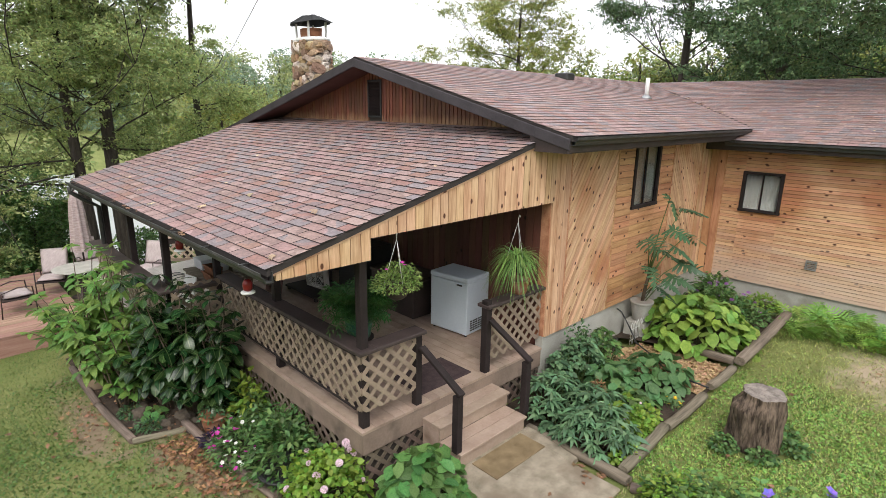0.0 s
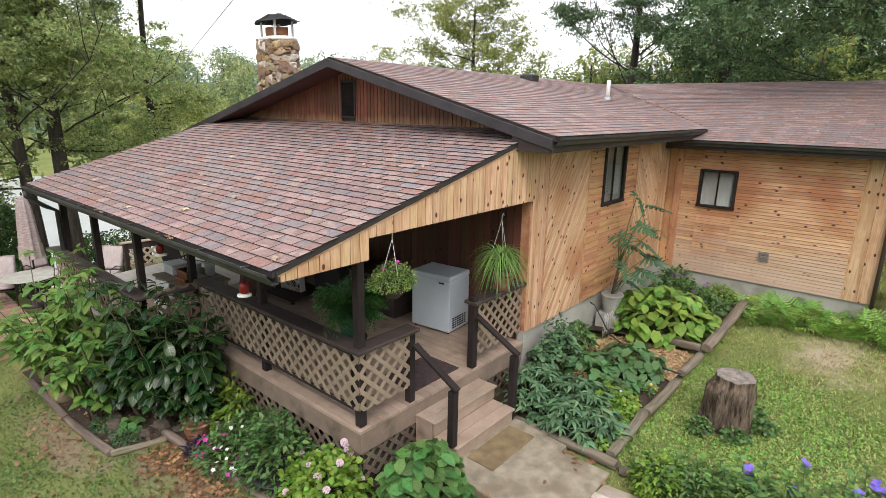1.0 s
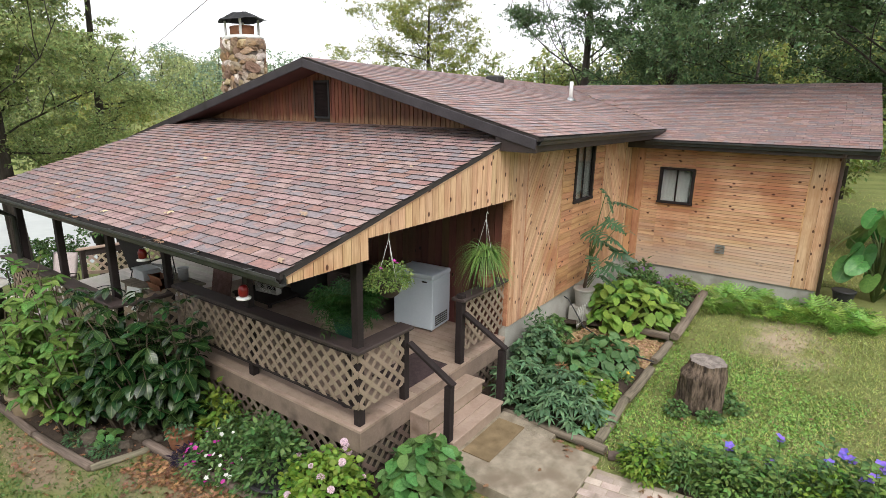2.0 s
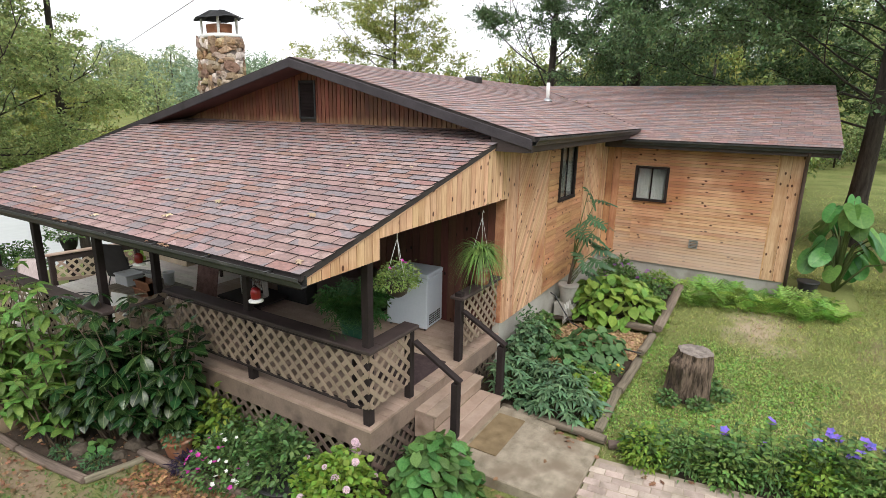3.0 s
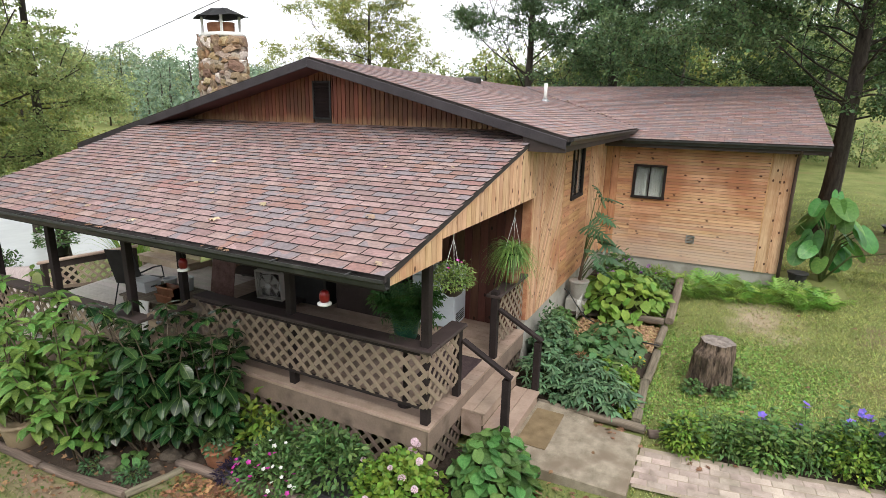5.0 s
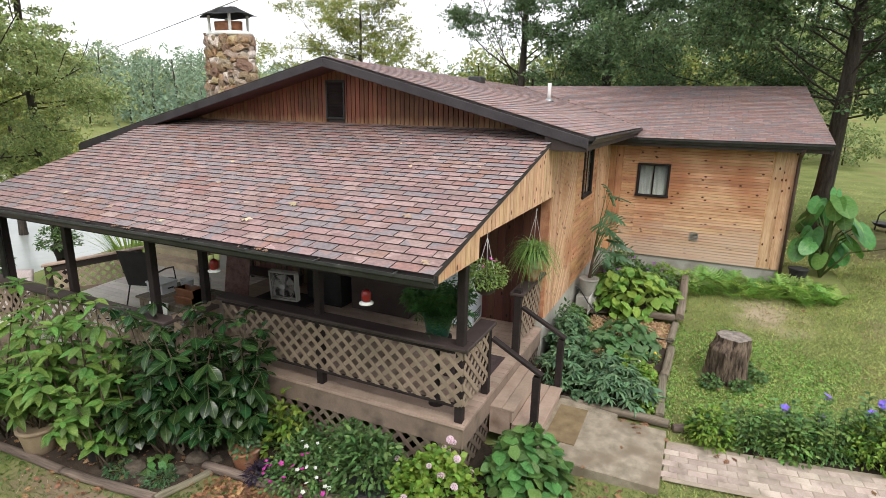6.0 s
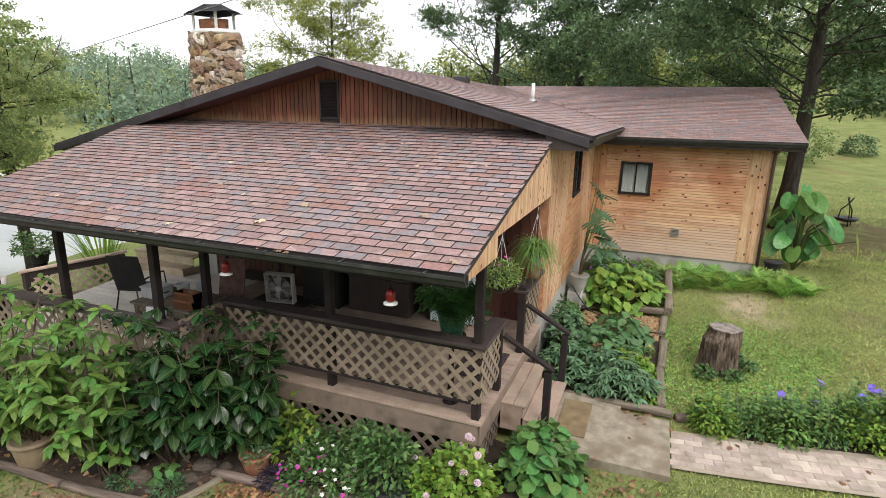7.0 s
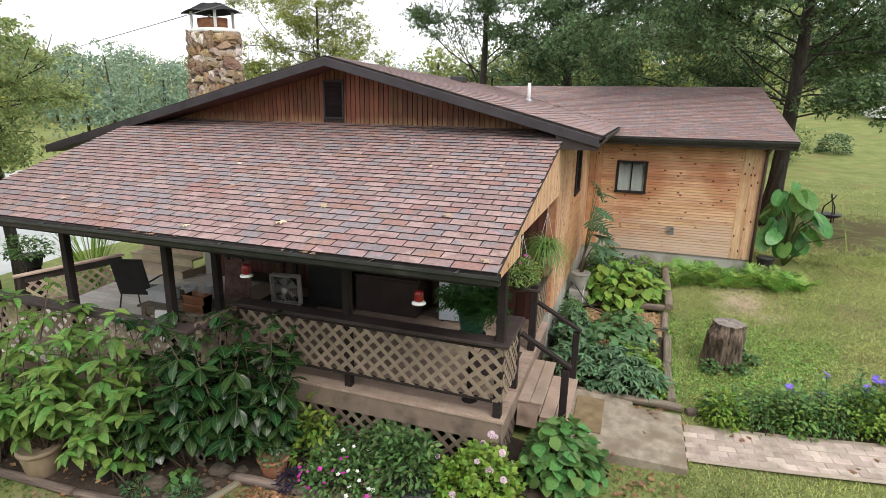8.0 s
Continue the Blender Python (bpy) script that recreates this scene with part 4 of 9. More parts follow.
part("backing", prism([(2.12, 2.55), (3.13, 2.55), (3.13, 2.775), (6.3, 2.8), (6.3, porch_z(6.3) - 0.07), (2.12, porch_z(2.12) - 0.07)], 0.03), M_BROWN, front).matrix_basis = frame_of((0, 4.36, 0), UX, UZ)


# ---- deck, porch rails, steps ----
DECK_Z = 0.58
deck = thing("deck", "tan painted porch deck of long boards", "deck", kind="structure")
for poly in ([(3.03, 4.33), (6.3, 4.33), (6.3, 8.0), (3.03, 8.0)], [(2.26, 8.0), (6.3, 8.0), (6.3, 10.1), (2.26, 10.1)]):
    boards(deck, (0, 0, DECK_Z - 0.034), (1, 0, 0), (0, 1, 0), poly, 90, 0.14, 0.03, M_TAN, gap=0.006, chamfer=0.004)
boards(deck, (0, 0, DECK_Z - 0.034), (1, 0, 0), (0, 1, 0), [(2.26, 10.105), (6.3, 10.105), (6.3, 13.3), (5.4, 12.8), (3.6, 12.5), (2.26, 12.45)], 90, 0.14, 0.03, M_TAN_LIT, gap=0.008, chamfer=0.004)
for c in ((3.05, 3.08, 4.36, 8.0, 0.28, 0.545), (3.05, 6.3, 4.345, 4.375, 0.28, 0.545), (2.28, 2.31, 8.0, 12.4, 0.33, 0.545), (2.31, 3.05, 8.0, 8.03, 0.33, 0.545)):
    part("fascia", boxbm(*c, bevel=0.004), M_FASCIA_SHADE, deck)
part("joists", boxbm(3.1, 6.28, 4.4, 12.4, 0.4, 0.52), M_BROWN, deck)


def lattice(name, label, origin, u, w, h, material=M_LATT, rails=True, group="lattice panels"):
    """Crossed slats in an upright panel w wide and h high."""
    p = thing(name, label, "lattice", group, at=origin)
    poly = rect(0, w, 0, h)
    step, sw = 0.132, 0.052
    base = frame_of(origin, u, (0, 0, 1))
    for angle, lift in ((45, 0.0), (135, 0.009)):
        ca, sa = math.cos(radians(angle)), math.sin(radians(angle))
        loc = [(x * ca + y * sa, -x * sa + y * ca) for x, y in poly]
        y = min(q[1] for q in loc) + 0.03
        while y < max(q[1] for q in loc):
            strip = clip_poly(clip_poly(loc, (0, -1), -y), (0, 1), y + sw)
            y += step
            if len(strip) < 3:
                continue
            cx, cy = sum(q[0] for q in strip) / len(strip), sum(q[1] for q in strip) / len(strip)
            ob = part("slat", prism([(a - cx, b - cy) for a, b in strip], 0.008), material, None)
            ob.matrix_basis = base @ pose(0, 0, 0, 0, 0, angle) @ Matrix.Translation((cx, cy, lift))
            hang(ob, p)
    return p


lat_lo, lat_h = 0.79, 0.69
lattice("lattice_panel", "tan diagonal wooden lattice under the long porch rail", (3.078, 7.94, lat_lo), (0, -1, 0), 3.56, lat_h)
lattice("lattice_panel", "tan diagonal wooden lattice beside the porch steps", (3.075, 4.378, lat_lo), (1, 0, 0), 0.77, lat_h)
lattice("lattice_panel", "tan diagonal wooden lattice between steps and house wall", (5.13, 4.40, lat_lo - 0.06), (1, 0, 0), 1.17, lat_h + 0.06)
lattice("lattice_panel", "tan diagonal wooden lattice behind the leafy shrubs", (2.31, 12.0, lat_lo - 0.1), (0, -1, 0), 3.9, lat_h)
lattice("lattice_panel", "tan diagonal wooden lattice at the step in the rail", (2.35, 8.02, lat_lo), (1, 0, 0), 0.72, lat_h)
lattice("skirt_lattice", "brown lattice skirting under the deck edge, darkened for shade", (3.07, 8.0, -0.34), (0, -1, 0), 3.62, 0.62, M_SKIRT)
lattice("skirt_lattice", "brown lattice skirting below the stair side of the deck, darkened for shade", (3.1, 4.385, -0.1), (1, 0, 0), 0.85, 0.38, M_SKIRT)
lattice("skirt_lattice", "brown lattice skirting between the steps and the house, darkened for shade", (5.15, 4.385, -0.1), (1, 0, 0), 1.14, 0.38, M_SKIRT)
# Dark sheet added in place of the deep shade under the deck.
solid("skirt_board", boxbm(3.12, 6.29, 4.42, 4.44, -0.15, 0.39), M_DARK, "added dark sheet for the shade behind the deck skirting", "board", kind="structure")
lattice("skirt_lattice", "brown lattice skirting under the far deck edge, darkened for shade", (2.3, 12.4, -0.62), (0, -1, 0), 4.4, 0.95, M_SKIRT)
lattice("lattice_panel", "tan lattice rail at the far end of the deck", (4.1, 13.82, 0.36), (1.3, -0.95, 0), 1.6, 0.48, M_STEPW)

RAIL_Z = 1.53


def post(x, y, z0, z1, w=0.095, label="dark brown painted wooden porch post", group="porch posts"):
    return solid("porch_post", boxbm(x - w / 2, x + w / 2, y - w / 2, y + w / 2, z0, z1, bevel=0.006), M_BROWN, label, "post", group)


post(3.13, 4.43, DECK_Z, 2.84)
post(3.16, 6.38, DECK_Z, 2.86)
post(3.17, 8.36, DECK_Z, 2.86)
post(2.48, 8.47, DECK_Z, 2.68)
post(2.48, 10.18, DECK_Z, 2.68)
post(2.46, 11.7, DECK_Z, 2.68)
solid("porch_beam", boxbm(3.03, 3.19, 4.4, 12.0, 2.72, 2.86, bevel=0.006), M_BROWN, "dark brown beam under the porch roof", "beam", kind="structure")
solid("porch_beam", boxbm(2.4, 2.52, 8.15, 12.0, 2.58, 2.68, bevel=0.006), M_BROWN, "dark brown beam over the outer posts", "beam", kind="structure")
post(3.88, 4.4, DECK_Z, 1.49, 0.09, "short dark brown newel post at the porch rail", "newel posts")
post(5.1, 4.4, DECK_Z, 1.6, 0.1, "dark brown newel post beside the porch steps", "newel posts")


def cap(x0, x1, y0, y1, z=RAIL_Z, label="wide dark brown porch rail cap"):
    return solid("porch_rail", boxbm(x0, x1, y0, y1, z - 0.045, z, bevel=0.008), M_BROWN2, label, "rail", "porch rails")


cap(3.01, 3.24, 4.31, 8.0)
cap(3.24, 3.96, 4.31, 4.53)
cap(5.04, 6.28, 4.31, 4.52, 1.545)
cap(2.2, 2.42, 8.0, 12.1, 1.43)
cap(2.42, 3.0, 7.92, 8.1, 1.43)
for c in ((3.06, 3.1, 4.48, 7.95, 0.78, 0.82), (3.06, 3.1, 4.48, 7.95, 1.43, 1.485)):
    solid("rail_bar", boxbm(*c, bevel=0.004), M_BROWN, "brown bar behind the lattice", "rail", "rail bars")


def steps():
    st = thing("porch_steps", "tan painted wooden porch steps with two treads", "steps", at=(4.5, 3.9, 0.03))
    for z, y0, y1, x0, x1 in ((0.4, 4.02, 4.345, 3.92, 5.19), (0.215, 3.68, 4.05, 3.92, 5.13)):
        for k in range(2):
            d = (y1 - y0) / 2
            hang(part("tread", boxbm(x0, x1, y0 + k * d + 0.003, y0 + (k + 1) * d - 0.003, z - 0.035, z, bevel=0.006), M_TAN, None), st)
        hang(part("riser", boxbm(x0 + 0.02, x1 - 0.02, y0 + 0.03, y0 + 0.055, z - 0.19, z - 0.036, bevel=0.003), M_TAN, None), st)
        for xx in (x0 + 0.01, x1 - 0.045):
            hang(part("stringer", boxbm(xx, xx + 0.035, y0 + 0.056, y1, 0.02, z - 0.037), M_TAN, None), st)
    return st


steps()


def handrail(x, foot_x, label):
    h = thing("stair_handrail", label, "handrail", "stair handrails", at=(foot_x, 3.8, 0.03))
    hang(part("post", boxbm(foot_x - 0.045, foot_x + 0.045, 3.72, 3.81, 0.215, 0.93, bevel=0.006), M_BROWN, None), h)
    bm = bmesh.new()
    a, b = Vector((x, 4.34, 1.33)), Vector((foot_x, 3.7, 0.955))
    d = b - a
    box(bm, -0.045, 0.045, 0, d.length, -0.02, 0.02, bevel=0.005, m=frame_of(a, (1, 0, 0), d))
    hang(part("rail", bm, M_BROWN, None), h)
    return h


handrail(3.9, 3.93, "dark brown sloping handrail on the open stair side")
handrail(5.12, 5.17, "dark brown sloping handrail beside the flower bed")

# ---- paths, slab, timbers, stump ----
slab = solid("concrete_slab", boxbm(3.72, 4.97, 2.27, 3.72, -0.12, 0.035, bevel=0.012), M_CONC, "worn concrete landing slab with dry leaves", "slab", kind="structure")
slab2 = solid("concrete_slab", boxbm(4.97, 5.2, 2.9, 3.72, -0.12, 0.03, bevel=0.01), M_CONC, "worn concrete strip beside the flower bed", "slab", kind="structure")
solid("door_mat", boxbm(4.08, 4.98, 3.28, 3.66, 0.036, 0.05, bevel=0.004), M_COIR, "worn tan doormat on the concrete slab", "doormat")
solid("porch_mat", boxbm(4.05, 4.95, 4.5, 5.1, DECK_Z, DECK_Z + 0.012, bevel=0.004), M_MATT, "dark rubber mat at the top of the steps", "doormat")

path = thing("path", "weathered pale brick garden path with worn joints", "path", kind="structure")
PV_L, PV_W = 0.205, 0.11
bm = boxbm(-PV_L / 2 + 0.002, PV_L / 2 - 0.002, -PV_W / 2 + 0.002, PV_W / 2 - 0.002, -0.05, 0.0, bevel=0.004)
paver_me = bpy.data.meshes.new("paver")
bm.to_mesh(paver_me)
bm.free()
paver_me.materials.append(M_PAVER)


def path_mid(y):
    """Middle line of the path in x, by y."""
    return 4.36 + 0.03 * (2.2 - y) + 0.045 * max(0.0, 2.2 - y) ** 1.4


n_pv = 0
yy = 2.2
row = 0
while yy > -2.2:
    for k in range(6):
        x = path_mid(yy) + (k - 2.5) * PV_W * 1.02
        y = yy - (PV_L / 2 if k % 2 else 0)
        if n_pv >= 300:
            continue
        n_pv += 1
        ob = new("paver", paver_me)
        ob.matrix_basis = pose(x, y, gz(x, y) + 0.045 + random.uniform(-0.0015, 0.0015), -2.0 + random.uniform(-0.4, 0.4), 2.9 + random.uniform(-0.4, 0.4), 92 + random.uniform(-1, 1) + 3.6 * max(0, 2.2 - y) ** 0.6)
        hang(ob, path)
    yy -= PV_L * 1.01
bm = bmesh.new()
for k in range(24):
    y = 2.25 - k * 0.2
    a, b = (bm.verts.new((path_mid(y) + s * 0.4, y, gz(path_mid(y) + s * 0.4, y) + 0.041)) for s in (-1, 1))
    if k:
        bm.faces.new((pa, pb, b, a))
    pa, pb = a, b
hang(part("bedding", bm, M_SAND, None, "sandy joint bed"), path)


def log(a, b, r, label="weathered grey landscape timber edging the bed"):
    """A round-edged landscape timber."""
    a, b = Vector(a), Vector(b)
    L = (b - a).length
    bm = bmesh.new()
    n = 10
    rings = []
    for i in range(9):
        t = i / 8
        rr = r * (1 + 0.05 * math.sin(i * 2.1 + a.x * 7)) * (0.94 if i in (0, 8) else 1)
        ring = []
        for k in range(n):
            q = 2 * math.pi * k / n
            c, s = math.cos(q), math.sin(q)
            ring.append(bm.verts.new((t * L, rr * (abs(c) ** 0.7) * math.copysign(1, c), rr * 0.85 * (abs(s) ** 0.7) * math.copysign(1, s) + 0.012 * math.sin(t * 5 + a.y))))
        rings.append(ring)
    for p, q in zip(rings, rings[1:]):
        for k in range(n):
            bm.faces.new((p[k], p[(k + 1) % n], q[(k + 1) % n], q[k])).smooth = True
    bm.faces.new(rings[0][::-1])
    bm.faces.new(rings[-1])
    bmesh.ops.recalc_face_normals(bm, faces=bm.faces)
    ob = solid("timber", bm, M_TIMBER, label, "timber", "garden edging")
    d = (b - a).normalized()
    ob.matrix_basis = frame_of(a, d, Vector((0, 0, 1)).cross(d))
    return ob


def glog(x0, y0, x1, y1, r=0.065, up=0.04, **k):
    return log((x0, y0, gz(x0, y0) + up), (x1, y1, gz(x1, y1) + up), r, **k)


glog(5.25, 3.74, 5.1, 2.25, up=0.07)
glog(5.05, 2.2, 5.35, 1.4, up=0.05)
glog(5.2, 2.38, 6.35, 2.42, up=0.1)
glog(6.35, 2.4, 7.45, 2.36, up=0.1)
glog(7.75, 2.4, 8.55, 2.36, up=0.1)
log((8.6, 2.3, 0.33), (11.0, 2.3, 0.46), 0.085)
log((8.62, 2.38, 0.3), (8.66, 3.35, 0.3), 0.075)
glog(1.5, 11.4, 1.48, 9.3, r=0.055)
glog(1.48, 9.25, 1.55, 7.62, r=0.055)
glog(1.54, 7.6, 2.18, 7.38, r=0.05)
glog(2.2, 7.52, 2.23, 6.2, up=0.06, r=0.06)
glog(2.23, 6.15, 2.33, 5.0, up=0.06, r=0.06)


def stump():
    """A sawn stump: furrowed bark flaring to roots, a broken shoulder below the cut on one side, a flat cracked top."""
    cx, cy = 6.85, 1.55
    z0 = gz(cx, cy) - 0.05
    t = thing("tree_stump", "old grey weathered tree stump with peeling bark on the lawn", "stump", at=(cx, cy, z0 + 0.05))

    def skin(q, h):
        v = Vector((math.cos(q) * 2.2, math.sin(q) * 2.2, h * 1.2))
        side = (0.5 + 0.5 * math.cos(q - 2.4)) ** 2
        k = min(max((h - 0.72) / 0.2, 0.0), 1.0)
        flare = 0.06 * (1 - h) ** 3 * (0.5 + 0.5 * math.cos(3 * q + 0.7)) - 0.012 * math.sin(math.pi * h)
        ridge = 0.04 * noise.noise(v * 1.3) + 0.02 * noise.noise(Vector((v.x * 3.5, v.y * 3.5, h * 1.6)))
        ridge += (0.03 * abs(noise.noise(Vector((v.x * 6, v.y * 6, h * 3.0)))) + 0.016 * noise.noise(Vector((v.x * 13, v.y * 13, h * 6)))) * (1 - 0.75 * k * (h > 0.9))
        return (0.27 + flare + ridge) * (1 - 0.36 * side * k * k * (3 - 2 * k) - 0.05 * (1 - side) * k)

    n, rows = 160, 34
    bm = bmesh.new()
    rings = [[bm.verts.new((cx + skin(2 * math.pi * k / n, j / rows) * math.cos(2 * math.pi * k / n), cy + skin(2 * math.pi * k / n, j / rows) * math.sin(2 * math.pi * k / n), z0 + 0.75 * j / rows)) for k in range(n)] for j in range(rows + 1)]
    for p, q in zip(rings, rings[1:]):
        for k in range(n):
            bm.faces.new((p[k], p[(k + 1) % n], q[(k + 1) % n], q[k])).smooth = True
    hang(part("bark", bm, M_STUMP, None, "furrowed grey-brown bark"), t)
    bm = bmesh.new()
    prev, c = None, bm.verts.new((cx + 0.03, cy - 0.03, z0 + 0.748))
    for sc in (0.25, 0.5, 0.75, 0.93, 0.995):
        ring = []
        for k in range(n):
            q = 2 * math.pi * k / n
            r = skin(q, 1.0) * sc
            crack = 0.012 * max(0.0, math.cos(3 * q + 0.8)) ** 30 * (sc < 0.95)
            ring.append(bm.verts.new((cx + r * math.cos(q), cy + r * math.sin(q), z0 + 0.75 + 0.003 * math.sin(23 * sc + 2 * q) - crack)))
        for k in range(n):
            f = (c, ring[k], ring[(k + 1) % n]) if prev is None else (prev[k], ring[k], ring[(k + 1) % n], prev[(k + 1) % n])
            bm.faces.new(f).smooth = True
        prev = ring
    hang(part("cut_top", bm, M_STUMPTOP, None, "grey cracked sawn top"), t)


stump()


# ---- chimney ----
def chimney():
    cx, cy = 6.795, 11.275
    sx, sy = 0.715, 1.28
    ch = thing("chimney", "round-cornered fieldstone chimney with a metal rain cap", "chimney", at=(cx, cy, 3.6))

    def rad(q, z):
        base = 0.455 + 0.05 * max(0.0, (4.9 - z))
        return base * (1 / max(abs(math.cos(q)), abs(math.sin(q)))) ** 0.2
    bm = bmesh.new()
    n = 32
    rings = [[bm.verts.new((cx + sx * (rad(2 * math.pi * k / n, z) - 0.045) * math.cos(2 * math.pi * k / n), cy + sy * (rad(2 * math.pi * k / n, z) - 0.045) * math.sin(2 * math.pi * k / n), z)) for k in range(n)] for z in (3.5, 4.2, 4.9, 5.4)]
    for p, q in zip(rings, rings[1:]):
        for k in range(n):
            bm.faces.new((p[k], p[(k + 1) % n], q[(k + 1) % n], q[k])).smooth = True
    bm.faces.new(rings[-1])
    hang(part("core", bm, M_MORTAR, None, "dark mortar core"), ch)
    rng = random.Random(5)
    variants = []
    for _ in range(9):
        bm = bmesh.new()
        bmesh.ops.create_icosphere(bm, subdivisions=2, radius=1.0)
        off = Vector((rng.uniform(0, 50), rng.uniform(0, 50), 0))
        for v in bm.verts:
            p = v.co.copy()
            p = Vector([math.copysign(abs(c) ** 0.6, c) for c in p])
            v.co = p * (0.86 + 0.5 * noise.noise(p * 0.9 + off) + 0.25 * noise.noise(p * 2.2 + off))
        for f in bm.faces:
            f.smooth = False
        me = bpy.data.meshes.new("stone")
        bm.to_mesh(me)
        bm.free()
        me.materials.append(M_STONE)
        variants.append(me)
    z = 3.75
    while z < 5.38:
        h = rng.uniform(0.09, 0.17)
        q = rng.uniform(0, 1)
        end = q + 2 * math.pi
        while q < end - 0.12:
            w = rng.choice((0.11, 0.15, 0.19, 0.24, 0.3)) * rng.uniform(0.85, 1.15)
            r = rad(q, z)
            dq = w / (r * math.hypot(sx * math.sin(q), sy * math.cos(q)))
            ob = new("stone", rng.choice(variants))
            zz = min(z + h / 2 + rng.uniform(-0.05, 0.05), 5.29)
            ob.matrix_basis = Matrix.Translation((cx + sx * (r - 0.05) * math.cos(q + dq / 2), cy + sy * (r - 0.05) * math.sin(q + dq / 2), zz)) @ pose(0, 0, 0, 0, 0, math.degrees(math.atan2(math.sin(q + dq / 2) / sy, math.cos(q + dq / 2) / sx))) @ pose(0, 0, 0, rng.uniform(-25, 25), 0, rng.uniform(-10, 10)) @ Matrix.Diagonal((rng.uniform(0.06, 0.085), w * 0.56, h * rng.uniform(0.56, 0.8), 1))
            hang(ob, ch)
            q += dq * 0.97
        z += h
    hang(part("crown", lathe(bmesh.new(), [(0.45, 0), (0.47, 0.04), (0.38, 0.09)], cx, cy, 5.38, 24), M_WHITEP, None, "white-painted mortar crown"), ch)
    hang(part("flue", lathe(bmesh.new(), [(0.26, 0), (0.27, 0.2), (0.23, 0.2), (0.22, 0.05)], cx, cy, 5.46, 20), M_TERRA, None, "clay flue tile"), ch)
    for a in range(4):
        x, y = cx + 0.36 * math.cos(a * math.pi / 2 + 0.6), cy + 0.36 * math.sin(a * math.pi / 2 + 0.6)
        hang(part("cap_leg", boxbm(x - 0.02, x + 0.02, y - 0.02, y + 0.02, 5.4, 5.78), M_WHITEP, None), ch)
    bm = bmesh.new()
    n = 20
    top = bm.verts.new((cx, cy, 5.95))
    prev = None
    for rr, zz in ((0.2, 5.92), (0.44, 5.8), (0.52, 5.77)):
        ring = [bm.verts.new((cx + rr * (1 + 0.12 * math.sin(3.1 * k)) * math.cos(2 * math.pi * k / n), cy + rr * (1 + 0.08 * math.sin(2.3 * k)) * math.sin(2 * math.pi * k / n), zz + 0.015 * math.sin(5 * k))) for k in range(n)]
        for k in range(n):
            f = (top, ring[k], ring[(k + 1) % n]) if prev is None else (prev[k], ring[k], ring[(k + 1) % n], prev[(k + 1) % n])
            bm.faces.new(f)
        prev = ring
    bmesh.ops.solidify(bm, geom=bm.faces[:], thickness=0.01)
    hang(part("rain_cap", bm, M_BLACK, None, "bent black sheet-metal cap"), ch)
    for ob in ch.children:
        if ob.name.split(".")[0] not in ("stone", "core"):
            for v in ob.data.vertices:
                v.co.x, v.co.y = cx + (v.co.x - cx) * sx, cy + (v.co.y - cy) * min(sy, 1.25)



chimney()
bm = bmesh.new()
lathe(bm, [(0.045, 0), (0.045, 0.46), (0.035, 0.46), (0.035, 0.3)], 12.17, 6.0, 4.28, 12)
vp = thing("vent_pipe", "white plastic plumbing vent pipe on the roof", "pipe", at=(12.17, 6.0, 4.28))
hang(part("pipe", bm, M_WHITEP, None), vp)
hang(part("flashing", lathe(bmesh.new(), [(0.13, 0), (0.12, 0.02), (0.055, 0.08)], 12.17, 6.0, 4.29, 12), M_STEEL, None), vp)
solid("roof_vent", boxbm(11.2, 11.55, 7.5, 7.85, 4.68, 4.86, bevel=0.03), M_GUTTER, "low dark roof vent near the ridge", "vent")
sv = thing("wall_vent", "small grey square vent in the siding", "vent", at=(WALL_X, 2.24, 1.25))
for c in ((2.15, 2.33, 1.16, 1.18), (2.15, 2.33, 1.32, 1.34), (2.15, 2.17, 1.18, 1.32), (2.31, 2.33, 1.18, 1.32)):
    hang(part("frame", boxbm(WALL_X - 0.03, WALL_X + 0.004, *c), M_STEEL, None), sv)
for k in range(4):
    hang(part("slat", boxbm(WALL_X - 0.02, WALL_X + 0.002, 2.17, 2.31, 1.19 + k * 0.035, 1.205 + k * 0.035), M_STEEL, None), sv)


# ---- freezer ----
def freezer():
    f = thing("chest_freezer", "white chest freezer standing on the porch deck", "freezer", at=(5.8, 5.42, DECK_Z))
    m = pose(5.71, 5.33, DECK_Z, 0, 0, 5.5) @ Matrix.Diagonal((1, 1, 1.03, 1))
    w, l = 0.56, 0.74
    body = hang(part("body", boxbm(0, w, 0, l, 0.03, 0.84, bevel=0.012, m=m), M_WHITE, None), f)
    lid = hang(part("lid", boxbm(-0.008, w, -0.008, l + 0.008, 0.846, 0.92, bevel=0.014, m=m), M_WHITE, None), f)
    hang(part("handle", boxbm(-0.016, -0.001, 0.1, 0.2, 0.79, 0.812, bevel=0.004, m=m), M_BLACK, None, "black latch handle"), body)
    for k in range(30):
        gx_, gz_ = 0.09 + (k % 6) * 0.066, 0.08 + (k // 6) * 0.036
        hang(part("grille_slot", boxbm(gx_, gx_ + 0.05, -0.004, 0.008, gz_, gz_ + 0.022, m=m), M_BLACK, None, "black vent slot"), body)
    for x in (0.05, w - 0.05):
        for y in (0.05, l - 0.05):
            q = m @ Vector((x, y, 0))
            hang(part("foot", lathe(bmesh.new(), [(0.025, 0), (0.025, 0.032)], q.x, q.y, DECK_Z, 10), M_BLACK, None), f)


freezer()

# ---- roof coverings ----
TAB, EXPO = 0.29, 0.143


